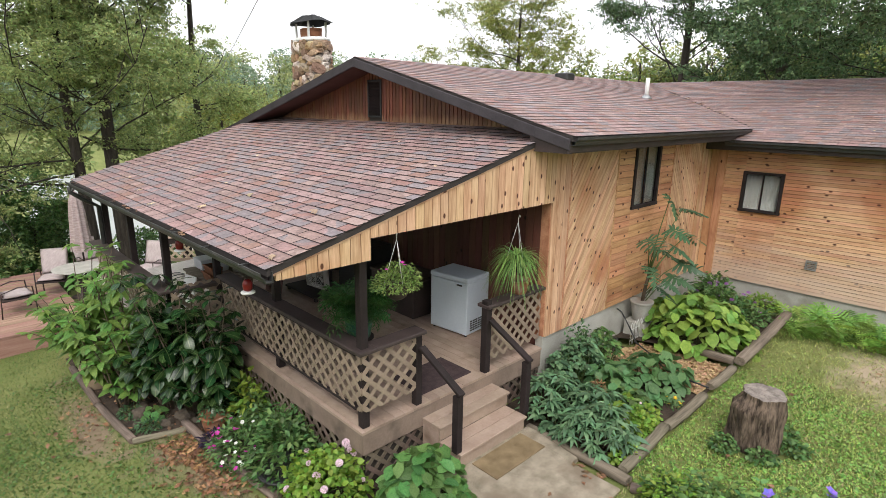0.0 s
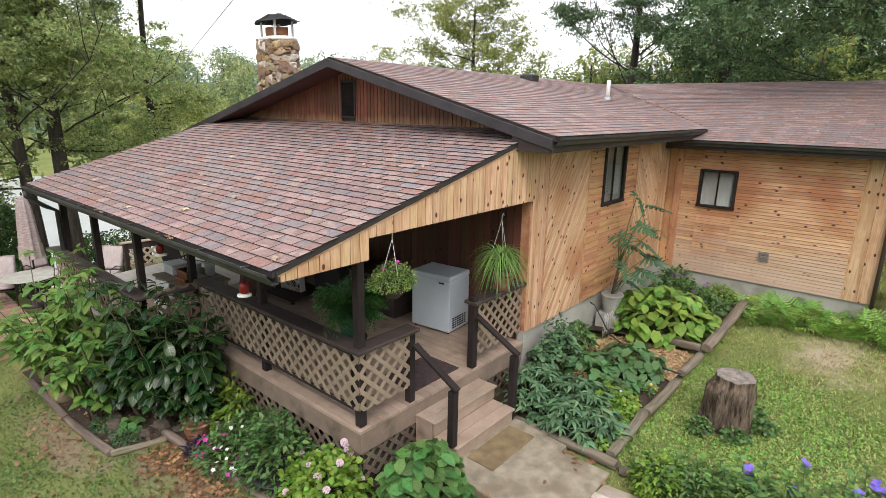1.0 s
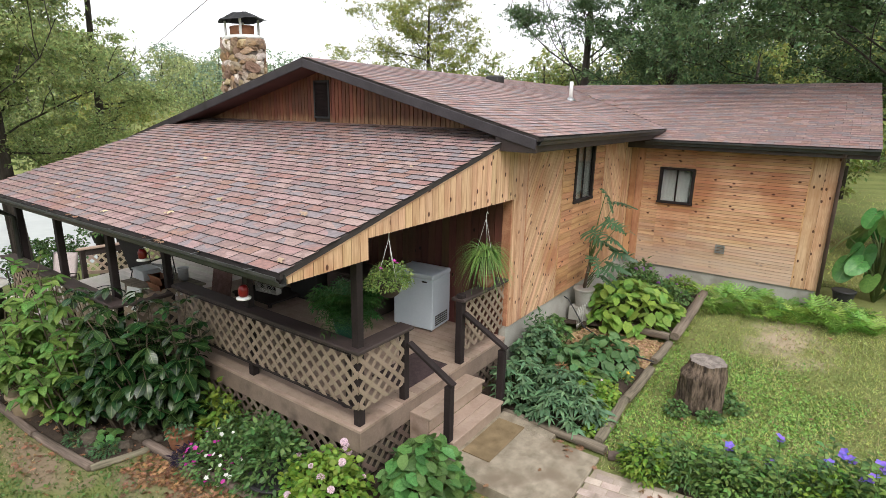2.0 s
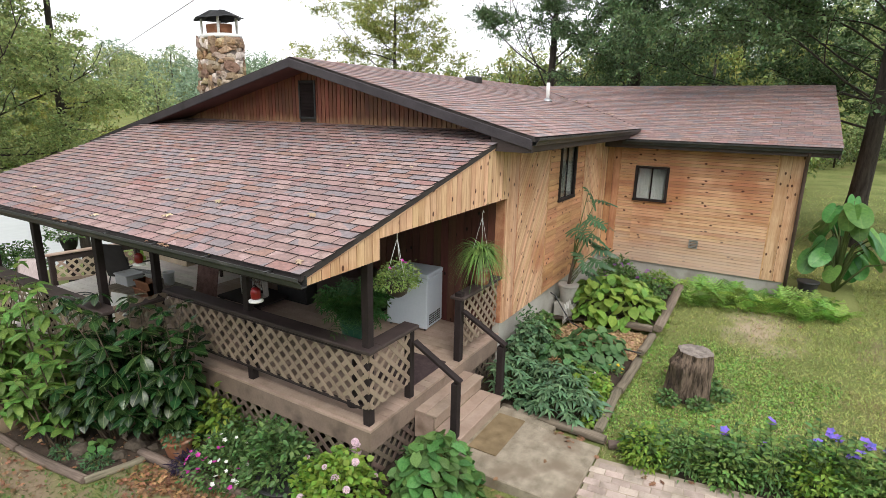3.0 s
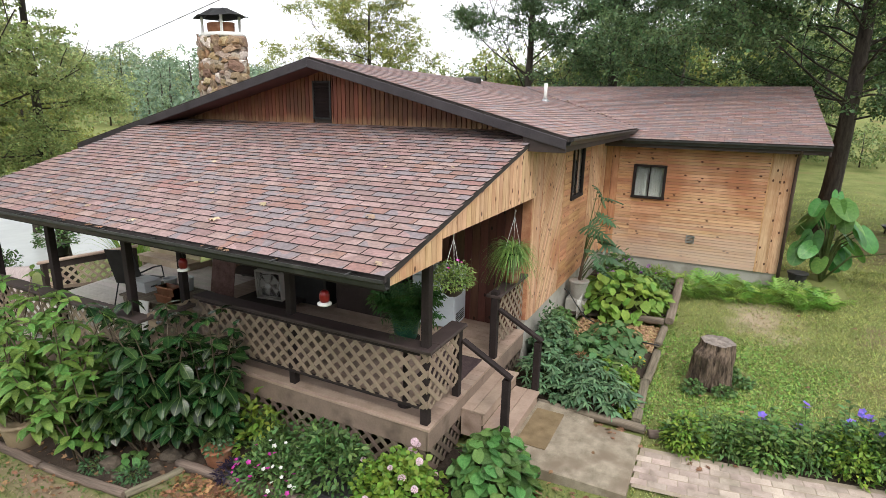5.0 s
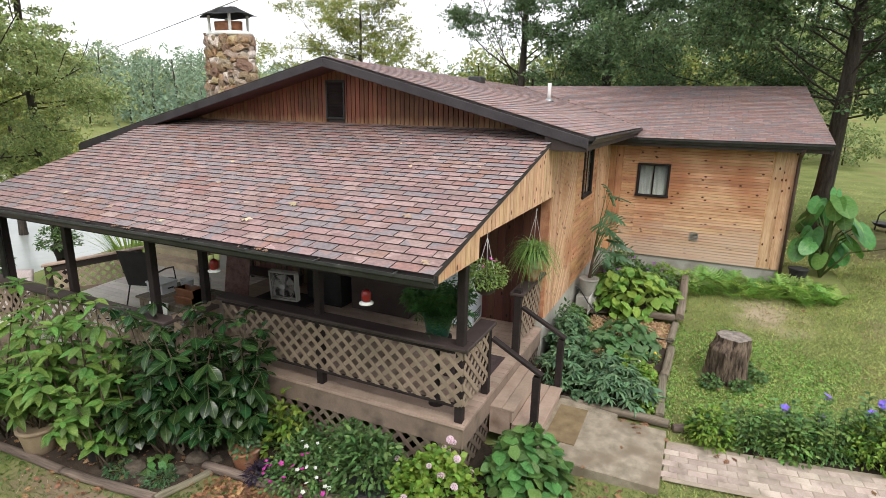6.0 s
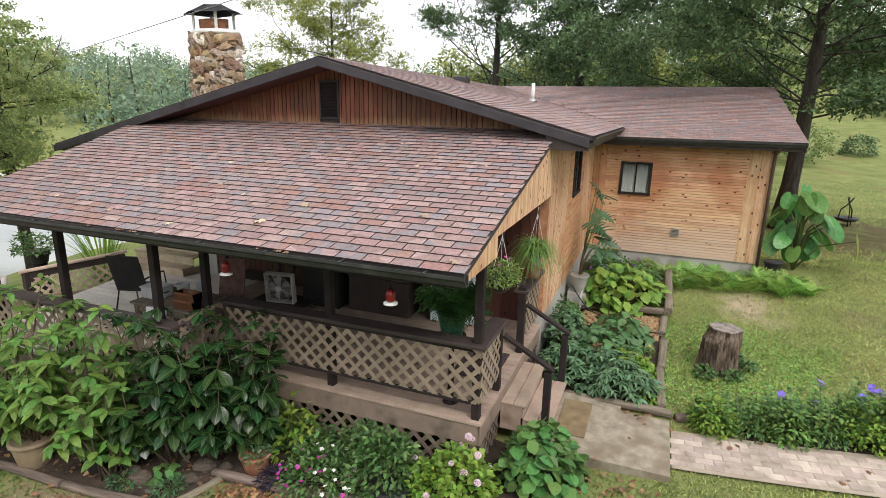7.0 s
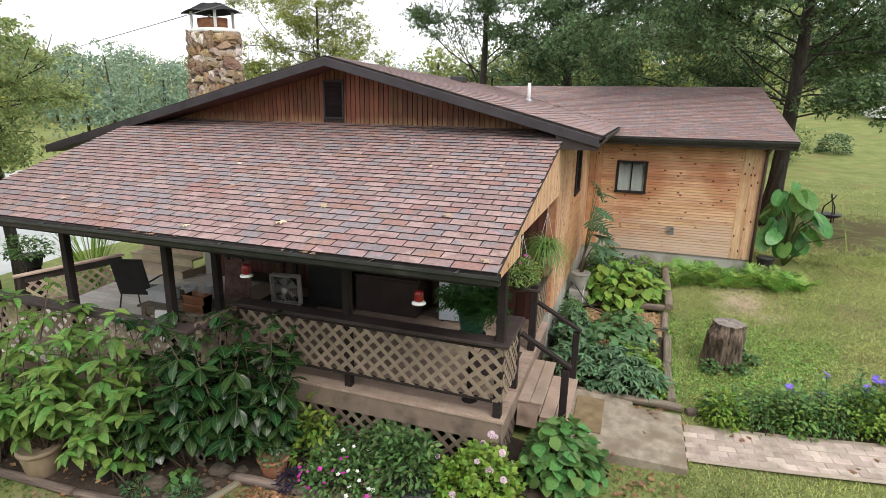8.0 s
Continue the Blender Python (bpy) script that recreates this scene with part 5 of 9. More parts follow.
# ---- plants ----
L_HOSTA = veins(leaf_mat("hosta_leaf", (0.09, 0.215, 0.056), (0.17, 0.335, 0.095), rand="object", jitter=0.4, hue=0.03, rough=0.38), 2.0, 26.0, 0.5)
L_HOSTAY = veins(leaf_mat("hosta_leaf_lime", (0.16, 0.3, 0.05), (0.28, 0.43, 0.085), rand="object", jitter=0.35, hue=0.03, rough=0.42), 2.0, 26.0, 0.45)
L_HOSTAD = veins(leaf_mat("hosta_leaf_dark", (0.07, 0.17, 0.062), (0.14, 0.27, 0.1), rand="object", jitter=0.25, hue=0.02, rough=0.45), 2.0, 22.0, 0.22)
L_DARK = veins(leaf_mat("glossy_dark_leaf", (0.013, 0.038, 0.012), (0.032, 0.076, 0.022), rand="object", jitter=0.6, hue=0.035, rough=0.24, translucent=0.12, spec=0.42), strength=0.1)
L_LIME = veins(leaf_mat("soft_green_leaf", (0.085, 0.19, 0.04), (0.21, 0.345, 0.078), rand="object", jitter=0.35, hue=0.03, rough=0.5, translucent=0.35))
L_PHILO = leaf_mat("lobed_leaf", (0.05, 0.115, 0.06), (0.1, 0.2, 0.1), rand="object", jitter=0.35, hue=0.02, rough=0.35)
L_EAR = veins(leaf_mat("elephant_ear_leaf", (0.06, 0.185, 0.045), (0.125, 0.31, 0.075), rand="object", jitter=0.4, hue=0.03, rough=0.35, translucent=0.3), 5.0, 5.0, 0.1, rib=0.02)
L_FERN = leaf_mat("fern_frond", (0.12, 0.25, 0.045), (0.31, 0.48, 0.105), rand="object", jitter=0.55, hue=0.03)
L_SMALL = leaf_mat("small_green_leaf", (0.05, 0.122, 0.036), (0.145, 0.25, 0.075), jitter=0.55)
L_MID = leaf_mat("mid_green_leaf", (0.085, 0.18, 0.04), (0.2, 0.32, 0.08), jitter=0.5)
L_BLUEGREEN = leaf_mat("grey_green_leaf", (0.050, 0.121, 0.050), (0.100, 0.198, 0.081), jitter=0.4, hue=0.02)
L_LEATHER = leaf_mat("leathery_leaf", (0.066, 0.148, 0.076), (0.17, 0.285, 0.142), jitter=0.55, hue=0.025, rough=0.4)
L_GERAN = leaf_mat("geranium_leaf", (0.13, 0.25, 0.03), (0.24, 0.36, 0.06), jitter=0.35)
L_SPIDER = leaf_mat("spider_leaf", (0.1, 0.22, 0.045), (0.26, 0.4, 0.12), jitter=0.4)
L_BASKET = leaf_mat("basket_leaf", (0.12, 0.2, 0.05), (0.26, 0.36, 0.1), jitter=0.4)
L_YELLOW = leaf_mat("yellow_green_leaf", (0.13, 0.23, 0.03), (0.28, 0.37, 0.06), jitter=0.35)
L_PURPLE = leaf_mat("purple_leaf", (0.025, 0.018, 0.04), (0.05, 0.035, 0.07), jitter=0.4)
L_OAK = leaf_mat("oak_leaf", (0.21, 0.285, 0.115), (0.48, 0.55, 0.23), jitter=0.45, hue=0.035, translucent=0.62)
L_OAKD = leaf_mat("oak_leaf_dark", (0.06, 0.12, 0.055), (0.17, 0.25, 0.105), jitter=0.55, hue=0.035, translucent=0.3)
L_OAKM = leaf_mat("oak_leaf_mid", (0.058, 0.118, 0.05), (0.175, 0.265, 0.108), jitter=0.55, hue=0.035, translucent=0.3)
L_OAKY = leaf_mat("oak_leaf_turning", (0.2, 0.25, 0.06), (0.38, 0.39, 0.11), jitter=0.45, hue=0.04, translucent=0.42)
L_WOODS = leaf_mat("woodland_leaf", (0.115, 0.18, 0.075), (0.32, 0.38, 0.145), jitter=0.5, hue=0.045, translucent=0.4, scale=0.25)
# Paler and bluer than near leaves: distance haze is mixed into the colour.
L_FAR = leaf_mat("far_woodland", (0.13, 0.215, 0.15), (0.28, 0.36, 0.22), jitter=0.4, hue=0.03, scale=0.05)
L_WOODSY = leaf_mat("woodland_leaf_light", (0.17, 0.23, 0.06), (0.38, 0.42, 0.13), jitter=0.5, hue=0.04, translucent=0.4, scale=0.25)
# Yellow-green kind, its colour likewise paled for haze.
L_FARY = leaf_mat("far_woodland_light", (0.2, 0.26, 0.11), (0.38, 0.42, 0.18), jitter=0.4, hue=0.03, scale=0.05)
# Darker copies for the front slope: shade is put into their colour.
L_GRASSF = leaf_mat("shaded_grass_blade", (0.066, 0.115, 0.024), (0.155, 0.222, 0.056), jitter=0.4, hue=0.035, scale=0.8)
L_CLOVERF = leaf_mat("shaded_clover_leaf", (0.075, 0.14, 0.03), (0.14, 0.22, 0.055), jitter=0.35)
L_GRASS = leaf_mat("grass_blade", (0.2, 0.26, 0.066), (0.47, 0.51, 0.172), jitter=0.6, hue=0.035, scale=0.8)
L_CLOVER = leaf_mat("clover_leaf", (0.14, 0.285, 0.055), (0.29, 0.47, 0.11), jitter=0.55)
L_DRY = leaf_mat("dry_oak_leaf", (0.12, 0.062, 0.036), (0.32, 0.185, 0.1), rand="object", jitter=0.45, hue=0.02, translucent=0.1)
L_DRYJ = leaf_mat("dry_leaf_litter", (0.16, 0.075, 0.035), (0.36, 0.2, 0.1), jitter=0.5, hue=0.02, translucent=0.1)
L_PALE = leaf_mat("pale_dry_leaf", (0.42, 0.31, 0.19), (0.6, 0.47, 0.32), rand="object", jitter=0.3, hue=0.02, translucent=0.1)
F_PINK = leaf_mat("pink_petal", (0.68, 0.48, 0.58), (0.82, 0.68, 0.74), jitter=0.2)
F_WHITE = leaf_mat("white_petal", (0.7, 0.7, 0.66), (0.82, 0.82, 0.78), jitter=0.1)
F_MAGENTA = leaf_mat("magenta_petal", (0.45, 0.03, 0.3), (0.62, 0.07, 0.45), jitter=0.25)
F_PURPLE = leaf_mat("mauve_petal", (0.3, 0.12, 0.42), (0.45, 0.2, 0.55), jitter=0.25)
F_BLUE = leaf_mat("blue_petal", (0.13, 0.1, 0.55), (0.26, 0.2, 0.72), jitter=0.25)
F_YELLOW = leaf_mat("yellow_petal", (0.6, 0.36, 0.02), (0.75, 0.55, 0.05), jitter=0.25)
M_STEM = surf("green_stem", (0.06, 0.1, 0.03), (0.12, 0.15, 0.05), rough=0.7, bump=0.1)
M_TWIG = surf("brown_twig", (0.07, 0.05, 0.035), (0.14, 0.105, 0.075), rough=0.9, bump=0.2)

RNG = random.Random(11)
NPR = np.random.default_rng(3)


def aim(p, d, roll=0.0, s=1.0):
    """A pose at p whose +y runs along d and whose +z looks up."""
    d = Vector(d).normalized()
    x = d.cross(Vector((0, 0, 1)))
    if x.length < 1e-3:
        x = Vector((1, 0, 0))
    x.normalize()
    z = x.cross(d)
    m = Matrix.Identity(4)
    for i, a in enumerate((x, d, z)):
        m[0][i], m[1][i], m[2][i] = a * s
    m.translation = p
    return m @ pose(0, 0, 0, 0, roll, 0)


def np_aims(p, d, s, roll):
    """Many such poses at once."""
    d = d / np.linalg.norm(d, axis=1, keepdims=True)
    x = np.cross(d, np.array([0, 0, 1.0]))
    x /= np.maximum(np.linalg.norm(x, axis=1, keepdims=True), 1e-4)
    z = np.cross(x, d)
    c, sn = np.cos(roll)[:, None], np.sin(roll)[:, None]
    x, z = c * x - sn * z, sn * x + c * z
    m = np.zeros((len(p), 4, 4))
    for i, a in enumerate((x, d, z)):
        m[:, :3, i] = a * s[:, None]
    m[:, :3, 3] = p
    m[:, 3, 3] = 1
    return m


def leaf_objects(parent, meshes, poses, name="leaf"):
    for m in poses:
        ob = new(name, RNG.choice(meshes))
        ob.matrix_basis = m
        hang(ob, parent)


def stalks(parent, base, poses, r, material=M_STEM, name="stalk_tangle", spread=0.05):
    bm = bmesh.new()
    for m in poses:
        t = m.translation
        b = Vector(base) + Vector((RNG.uniform(-spread, spread), RNG.uniform(-spread, spread), 0))
        mid = (b + t) / 2 + Vector((0, 0, (t - b).length * 0.12))
        tube(bm, [b, mid, t], [r, r * 0.8, r * 0.55], 4, cap=False)
    tagged(hang(part(name, bm, material, None), parent), "thin leaf stalks", kind="stuff")


LEAFSET = {}


def variants(key, material, n=3, **k):
    if key not in LEAFSET:
        out = []
        for i in range(n):
            kk = dict(k)
            kk["droop"] = k.get("droop", 0.35) * (0.6 + 0.5 * i)
            kk["fold"] = k.get("fold", 0.2) * (0.6 + 0.4 * i)
            out.append(mesh_of("leaf", *leaf_shape(**kk), material))
        LEAFSET[key] = out
    return LEAFSET[key]


def mound(name, label, x, y, rx, ry, h, n, meshes, size, z=None, lift=0.0, tilt=0.35, category="plant", group="", stem=0.004):
    """A clump whose arching leaves cover a low dome, such as a hosta."""
    z = gz(x, y) if z is None else z
    t = thing(name, label, category, group, at=(x, y, z))
    poses = []
    for i in range(n):
        a = i * 2.39996 + RNG.uniform(-0.3, 0.3)
        e = math.acos(1 - (i + 0.5) / n * 0.98)
        rr = math.sin(e)
        k = RNG.uniform(0.82, 1.05)
        p = Vector((x + rx * rr * math.cos(a) * k, y + ry * rr * math.sin(a) * k, z + lift + (h - lift) * math.cos(e) * k + RNG.uniform(-0.03, 0.03)))
        s = RNG.uniform(*size)
        a += RNG.uniform(-1.3, 1.3)
        d = Vector((math.cos(a) * (0.35 + rr), math.sin(a) * (0.35 + rr), tilt * (0.75 - rr) - 0.15 + RNG.uniform(-0.9, 0.5)))
        d.normalize()
        poses.append(aim(p - d * s * 0.5, d, RNG.uniform(-22, 22), s))
    leaf_objects(t, meshes, poses)
    stalks(t, (x, y, z), poses[::2], stem)
    return t


def bush(name, label, x, y, rx, ry, h, n, shape, size, material, z=None, flowers=(), category="plant", group="", lo=0.05, stems=18, fill=0.45, lumps=6):
    """A small-leaved plant: stems, a foliage mesh with an uneven outline, and flower heads."""
    z = gz(x, y) if z is None else z
    t = thing(name, label, category, group, at=(x, y, z))
    lump = NPR.normal(size=(lumps, 3))
    lump /= np.linalg.norm(lump, axis=1, keepdims=True)
    lump[:, 2] = np.abs(lump[:, 2])
    u = NPR.normal(size=(n, 3))
    u /= np.linalg.norm(u, axis=1, keepdims=True)
    u[:, 2] = np.abs(u[:, 2])
    bumpy = 0.8 + 0.28 * np.max(np.maximum(u @ lump.T, 0) ** 5, axis=1) + NPR.normal(size=n) * 0.07
    r = (fill + (1 - fill) * NPR.random(n) ** 0.4) * bumpy
    p = u * r[:, None] * np.array([rx, ry, h - lo]) + np.array([x, y, z + lo])
    d = u * np.array([1, 1, 0.4]) + NPR.normal(size=(n, 3)) * 0.45 + np.array([0, 0, -0.1])
    s = NPR.uniform(size[0], size[1], n)
    hang(cloud("foliage", [scatter(*shape, np_aims(p, d, s, NPR.normal(size=n) * 0.5))], material), t)
    bm = bmesh.new()
    for k in range(stems):
        q = p[RNG.randrange(n)]
        tube(bm, [(x + RNG.uniform(-0.3, 0.3) * rx, y + RNG.uniform(-0.3, 0.3) * ry, z), ((x + q[0]) / 2, (y + q[1]) / 2, (z + q[2]) / 2 + 0.03), tuple(q)], [0.006, 0.005, 0.003], 4, cap=False)
    tagged(hang(part("stem_tangle", bm, M_STEM, None), t), "thin green stems", kind="stuff")
    for (mat, cnt, fs, kind, zone) in flowers:
        for k in range(cnt):
            v = None
            while v is None or (zone and not zone(v)):
                v = NPR.normal(size=3)
                v /= np.linalg.norm(v)
                v[2] = abs(v[2]) * 0.8 + 0.25
            q = np.array([x, y, z + lo]) + v / np.linalg.norm(v) * np.array([rx, ry, h - lo]) * RNG.uniform(0.98, 1.12)
            flower(t, q, fs * RNG.uniform(0.8, 1.2), mat, kind)
    return t


def rosettes(name, label, x, y, rx, ry, h, n, shape, size, material, per=9, z=None, category="plant", lift=0.25, dip=0.0):
    """Perennials whose leaves stand in whorls at the ends of short stems over a low, uneven dome."""
    z = gz(x, y) if z is None else z
    t = thing(name, label, category, at=(x, y, z))
    ps, ds, ss, rs = [], [], [], []
    bm = bmesh.new()
    for i in range(n):
        a, e = i * 2.39996 + RNG.uniform(-0.4, 0.4), math.sqrt((i + 0.5) / n)
        k = RNG.uniform(0.75, 1.08)
        q = Vector((x + rx * e * math.cos(a), y + ry * e * math.sin(a), z + h * math.sqrt(max(0.05, 1 - (0.92 * e) ** 2)) * k))
        tube(bm, [(x + 0.6 * (q.x - x), y + 0.6 * (q.y - y), z), tuple(q)], [0.006, 0.004], 4, cap=False)
        lean = Vector((math.cos(a), math.sin(a), 0)) * e * 0.5
        s0 = RNG.uniform(*size)
        for j in range(per):
            b = j * 2.39996 + i
            ps.append(tuple(q - Vector((0, 0, 0.1 * s0 * (j // 4)))))
            ds.append(tuple(Vector((math.cos(b), math.sin(b), lift - dip * (j / per) + RNG.uniform(-0.25, 0.2))) + lean))
            ss.append(s0 * RNG.uniform(0.7, 1.1) * (0.7 if j < 2 else 1))
            rs.append(RNG.gauss(0, 0.25))
    hang(cloud("foliage", [scatter(*shape, np_aims(np.array(ps), np.array(ds), np.array(ss), np.array(rs)))], material), t)
    tagged(hang(part("stem_tangle", bm, M_STEM, None), t), "thin green stems", kind="stuff")
    return t


PETAL = ([(0, 0, 0), (-0.42, 0.55, 0.1), (0, 1, 0.05), (0.42, 0.55, 0.1)], [(0, 1, 2, 3)])
FLOWERS = {}


def flower(parent, p, size, material, kind):
    """A five-petalled flower, or a ball of florets."""
    key = (material.name, kind)
    if key not in FLOWERS:
        ms = []
        if kind == "single":
            for k in range(5):
                ms.append(np.array(aim((0, 0, 0), (math.cos(k * 1.2566), math.sin(k * 1.2566), 0.25))))
        else:
            for k in range(16):
                v = Vector((math.cos(k * 2.4) * math.sqrt(1 - ((k / 16)) ** 2), math.sin(k * 2.4) * math.sqrt(1 - (k / 16) ** 2), k / 16))
                for j in range(4):
                    w = (v.orthogonal().normalized())
                    w.rotate(Matrix.Rotation(j * 1.57, 3, v))
                    ms.append(np.array(aim(v * 0.7, w + v * 0.3, 0, 0.55)))
        ob = cloud("flower", [scatter(*PETAL, ms)], material)
        FLOWERS[key] = ob.data
        bpy.data.objects.remove(ob)
    ob = new("flower", FLOWERS[key])
    ob.matrix_basis = Matrix.Translation(p) @ pose(0, 0, 0, RNG.uniform(-30, 30), RNG.uniform(-40, 10), RNG.uniform(0, 360)) @ Matrix.Scale(size, 4)
    hang(ob, parent)


OVAL = leaf_shape(1, 0.55, 3, 0.25, 0.25)
LANCE = leaf_shape(1, 0.26, 3, 0.3, 0.3)
LANCEW = leaf_shape(1, 0.36, 3, 0.3, 0.25)
ROUND = leaf_shape(1, 0.95, 3, 0.2, 0.3, tip=1.2)
LANCEW5 = leaf_shape(1, 0.34, 4, 0.35, 0.3)
ROUND5 = leaf_shape(1, 0.95, 4, 0.2, 0.2, tip=1.15)
OVAL5 = leaf_shape(1, 0.66, 4, 0.25, 0.22, tip=1.2)
NARROW = leaf_shape(1, 0.14, 3, 0.35, 0.3)

H_GREEN = variants("hosta", L_HOSTA, length=1, width=0.92, segs=5, droop=0.2, fold=0.16, tip=1.05, heart=0.4)
H_LIME = variants("hosta_lime", L_HOSTAY, length=1, width=0.88, segs=5, droop=0.2, fold=0.18, tip=1.05, heart=0.4)
H_DARK = variants("hosta_dark", L_HOSTAD, length=1, width=0.92, segs=5, droop=0.2, fold=0.16, tip=1.05, heart=0.4)
RUB = variants("rubber", L_DARK, length=1, width=0.5, segs=6, droop=0.3, fold=0.16, tip=0.66)
SOFT = variants("soft", L_LIME, length=1, width=0.36, segs=5, droop=0.28, fold=0.22, tip=1.1)
SOFTM = variants("softm", L_LIME, length=1, width=0.46, segs=5, droop=0.3, fold=0.22, tip=1.1)
SOFTW = variants("softw", L_LIME, length=1, width=0.6, segs=5, droop=0.25, fold=0.2, tip=1.15)

# beside the steps and along the porch front
mound("hosta", "broad-leaved green hosta beside the porch steps", 3.34, 3.66, 0.5, 0.52, 0.66, 230, H_GREEN, (0.11, 0.185), tilt=0.5, category="hosta")
bush("geranium", "yellow-green geranium with pale pink flower heads in front of the porch", 2.68, 4.52, 0.44, 0.5, 0.74, 1200, ROUND, (0.045, 0.085), L_GERAN,
     flowers=((F_PINK, 11, 0.038, "ball", None),), category="geranium")
bush("flowering_plant", "green bedding plant with trailing stems in a black tub", 2.66, 5.3, 0.46, 0.5, 0.84, 1400, OVAL, (0.05, 0.1), L_SMALL, category="plant")
bush("impatiens", "impatiens with white and magenta flowers along the bed edge", 2.45, 6.05, 0.42, 0.62, 0.52, 1500, OVAL, (0.04, 0.075), L_SMALL,
     flowers=((F_WHITE, 16, 0.029, "single", lambda v: v[1] < 0.3 and v[0] < 0.3), (F_MAGENTA, 24, 0.03, "single", lambda v: v[0] < -0.1)), category="impatiens")
bush("bedding_plant", "leafy green bedding plant against the deck skirting", 2.86, 5.75, 0.24, 0.45, 0.72, 620, OVAL, (0.05, 0.1), L_SMALL, category="plant")
bush("bedding_plant", "low green plant filling the bed under the deck edge", 2.8, 6.35, 0.26, 0.4, 0.5, 480, OVAL, (0.05, 0.1), L_SMALL, category="plant")
bush("purple_vine", "dark purple sweet-potato vine at the timber edge", 2.32, 6.68, 0.22, 0.2, 0.2, 220, LANCE, (0.06, 0.12), L_PURPLE, category="plant")
bush("yellow_vine", "yellow-green vine with heart-shaped leaves under the deck edge", 2.8, 6.75, 0.2, 0.45, 0.8, 300, OVAL, (0.08, 0.14), L_YELLOW, category="plant", fill=0.6)
bush("vine", "green leafy vine climbing the deck skirting", 2.85, 6.6, 0.17, 0.4, 0.7, 230, OVAL, (0.07, 0.12), L_SMALL, category="plant", fill=0.6)


def pot(name, label, x, y, r, h, material, z=None, group=""):
    z = gz(x, y) if z is None else z
    p = thing(name, label, "plant pot", group, at=(x, y, z))
    hang(part("body", lathe(bmesh.new(), [(r * 0.68, 0), (r * 0.72, 0.01), (r * 0.96, h * 0.86), (r * 0.96, h), (r * 0.88, h), (r * 0.86, h * 0.85), (r * 0.6, h * 0.8)], x, y, z, 26), material, None), p)
    hang(part("rim", lathe(bmesh.new(), [(r * 0.965, 0), (r * 1.05, 0.008), (r * 1.06, h * 0.13), (r * 0.965, h * 0.135)], x, y, z + h * 0.86, 26), material, None), p)
    hang(part("soil", lathe(bmesh.new(), [(r * 0.86, 0), (r * 0.6, 0.012)], x, y, z + h * 0.87, 20), M_SOIL, None), p)
    return p


pot("clay_pot", "terracotta pot of small succulents in the front bed", 2.46, 7.08, 0.19, 0.27, M_TERRA)
bush("succulent", "grey-green succulent spilling from a terracotta pot", 2.46, 7.08, 0.22, 0.22, 0.2, 190, OVAL, (0.035, 0.07), L_BLUEGREEN, z=gz(2.46, 7.08) + 0.25, lo=0.0, stems=6)
pot("tan_pot", "large tan plastic pot under a leafy shrub", 1.68, 10.1, 0.25, 0.42, M_TANPOT)
pot("black_pot", "black nursery pot among the shrubs in the bed", 1.85, 9.1, 0.17, 0.28, M_BLACKPOT)
pot("black_tub", "wide black plastic planter tub in the front bed", 2.55, 5.22, 0.3, 0.22, M_BLACKPOT)
mound("hosta", "small variegated hosta in bare soil", 1.98, 8.1, 0.2, 0.2, 0.2, 18, H_GREEN, (0.1, 0.15), category="hosta")


def rosette_shrub(name, label, x, y, stems, meshes, size, per, tops, category="shrub", z=None, droop=-0.12, material=M_TWIG, bare=0.35, whorl=6):
    """A tall shrub: leaning stems, each with whorls of long leaves towards its top."""
    z = gz(x, y) if z is None else z
    t = thing(name, label, category, at=(x, y, z))
    for k in range(stems):
        bm = bmesh.new()
        tx, ty, tz = tops(k)
        b = Vector((x + RNG.uniform(-0.12, 0.12), y + RNG.uniform(-0.12, 0.12), z))
        tip = Vector((tx, ty, tz))
        mid = b.lerp(tip, 0.55) + Vector((RNG.uniform(-0.08, 0.08), RNG.uniform(-0.08, 0.08), 0.1))
        pts = [b, b.lerp(mid, 0.5), mid, tip]
        tube(bm, pts, [0.014, 0.012, 0.01, 0.005], 5)
        st = hang(part("stem", bm, material, None), t)
        L = per
        for i in range(L):
            f = 1 - (1 - bare) * (i // whorl) * whorl / L - RNG.uniform(0, 0.04)
            p = b.lerp(mid, f / 0.55) if f < 0.55 else mid.lerp(tip, (f - 0.55) / 0.45)
            a = i * 2.39996 + k
            up = droop + 0.3 * (f > 0.92) + RNG.uniform(-0.35, 0.3)
            s = RNG.uniform(*size) * (0.72 if f > 0.95 else 1)
            ob = new("leaf", RNG.choice(meshes))
            ob.matrix_basis = aim(p, (math.cos(a), math.sin(a), up), RNG.uniform(-18, 18), s)
            hang(ob, st)
    return t


rosette_shrub("shrub", "tall glossy dark-green shrub with large oval leaves", 2.45, 7.75, 24, RUB, (0.2, 0.31), 18,
              lambda k: (2.2 + 0.5 * math.cos(k * 2.4) * (0.35 + 0.65 * (k % 3) / 2), 7.85 + 0.55 * math.sin(k * 2.4) * (0.5 + 0.5 * (k % 2)), 0.2 + 0.068 * (k * 7 % 24)), bare=0.35, whorl=6, droop=-0.22)
rosette_shrub("shrub", "glossy dark-green shrub crowding against the deck rail", 2.7, 7.45, 24, RUB, (0.17, 0.28), 18,
              lambda k: (2.54 + 0.36 * math.cos(k * 2.4 + 1) * (0.35 + 0.65 * (k % 3) / 2), 7.24 + 0.44 * math.sin(k * 2.4 + 1), 0.1 + 0.068 * (k * 7 % 24)), bare=0.35, whorl=6, droop=-0.22)
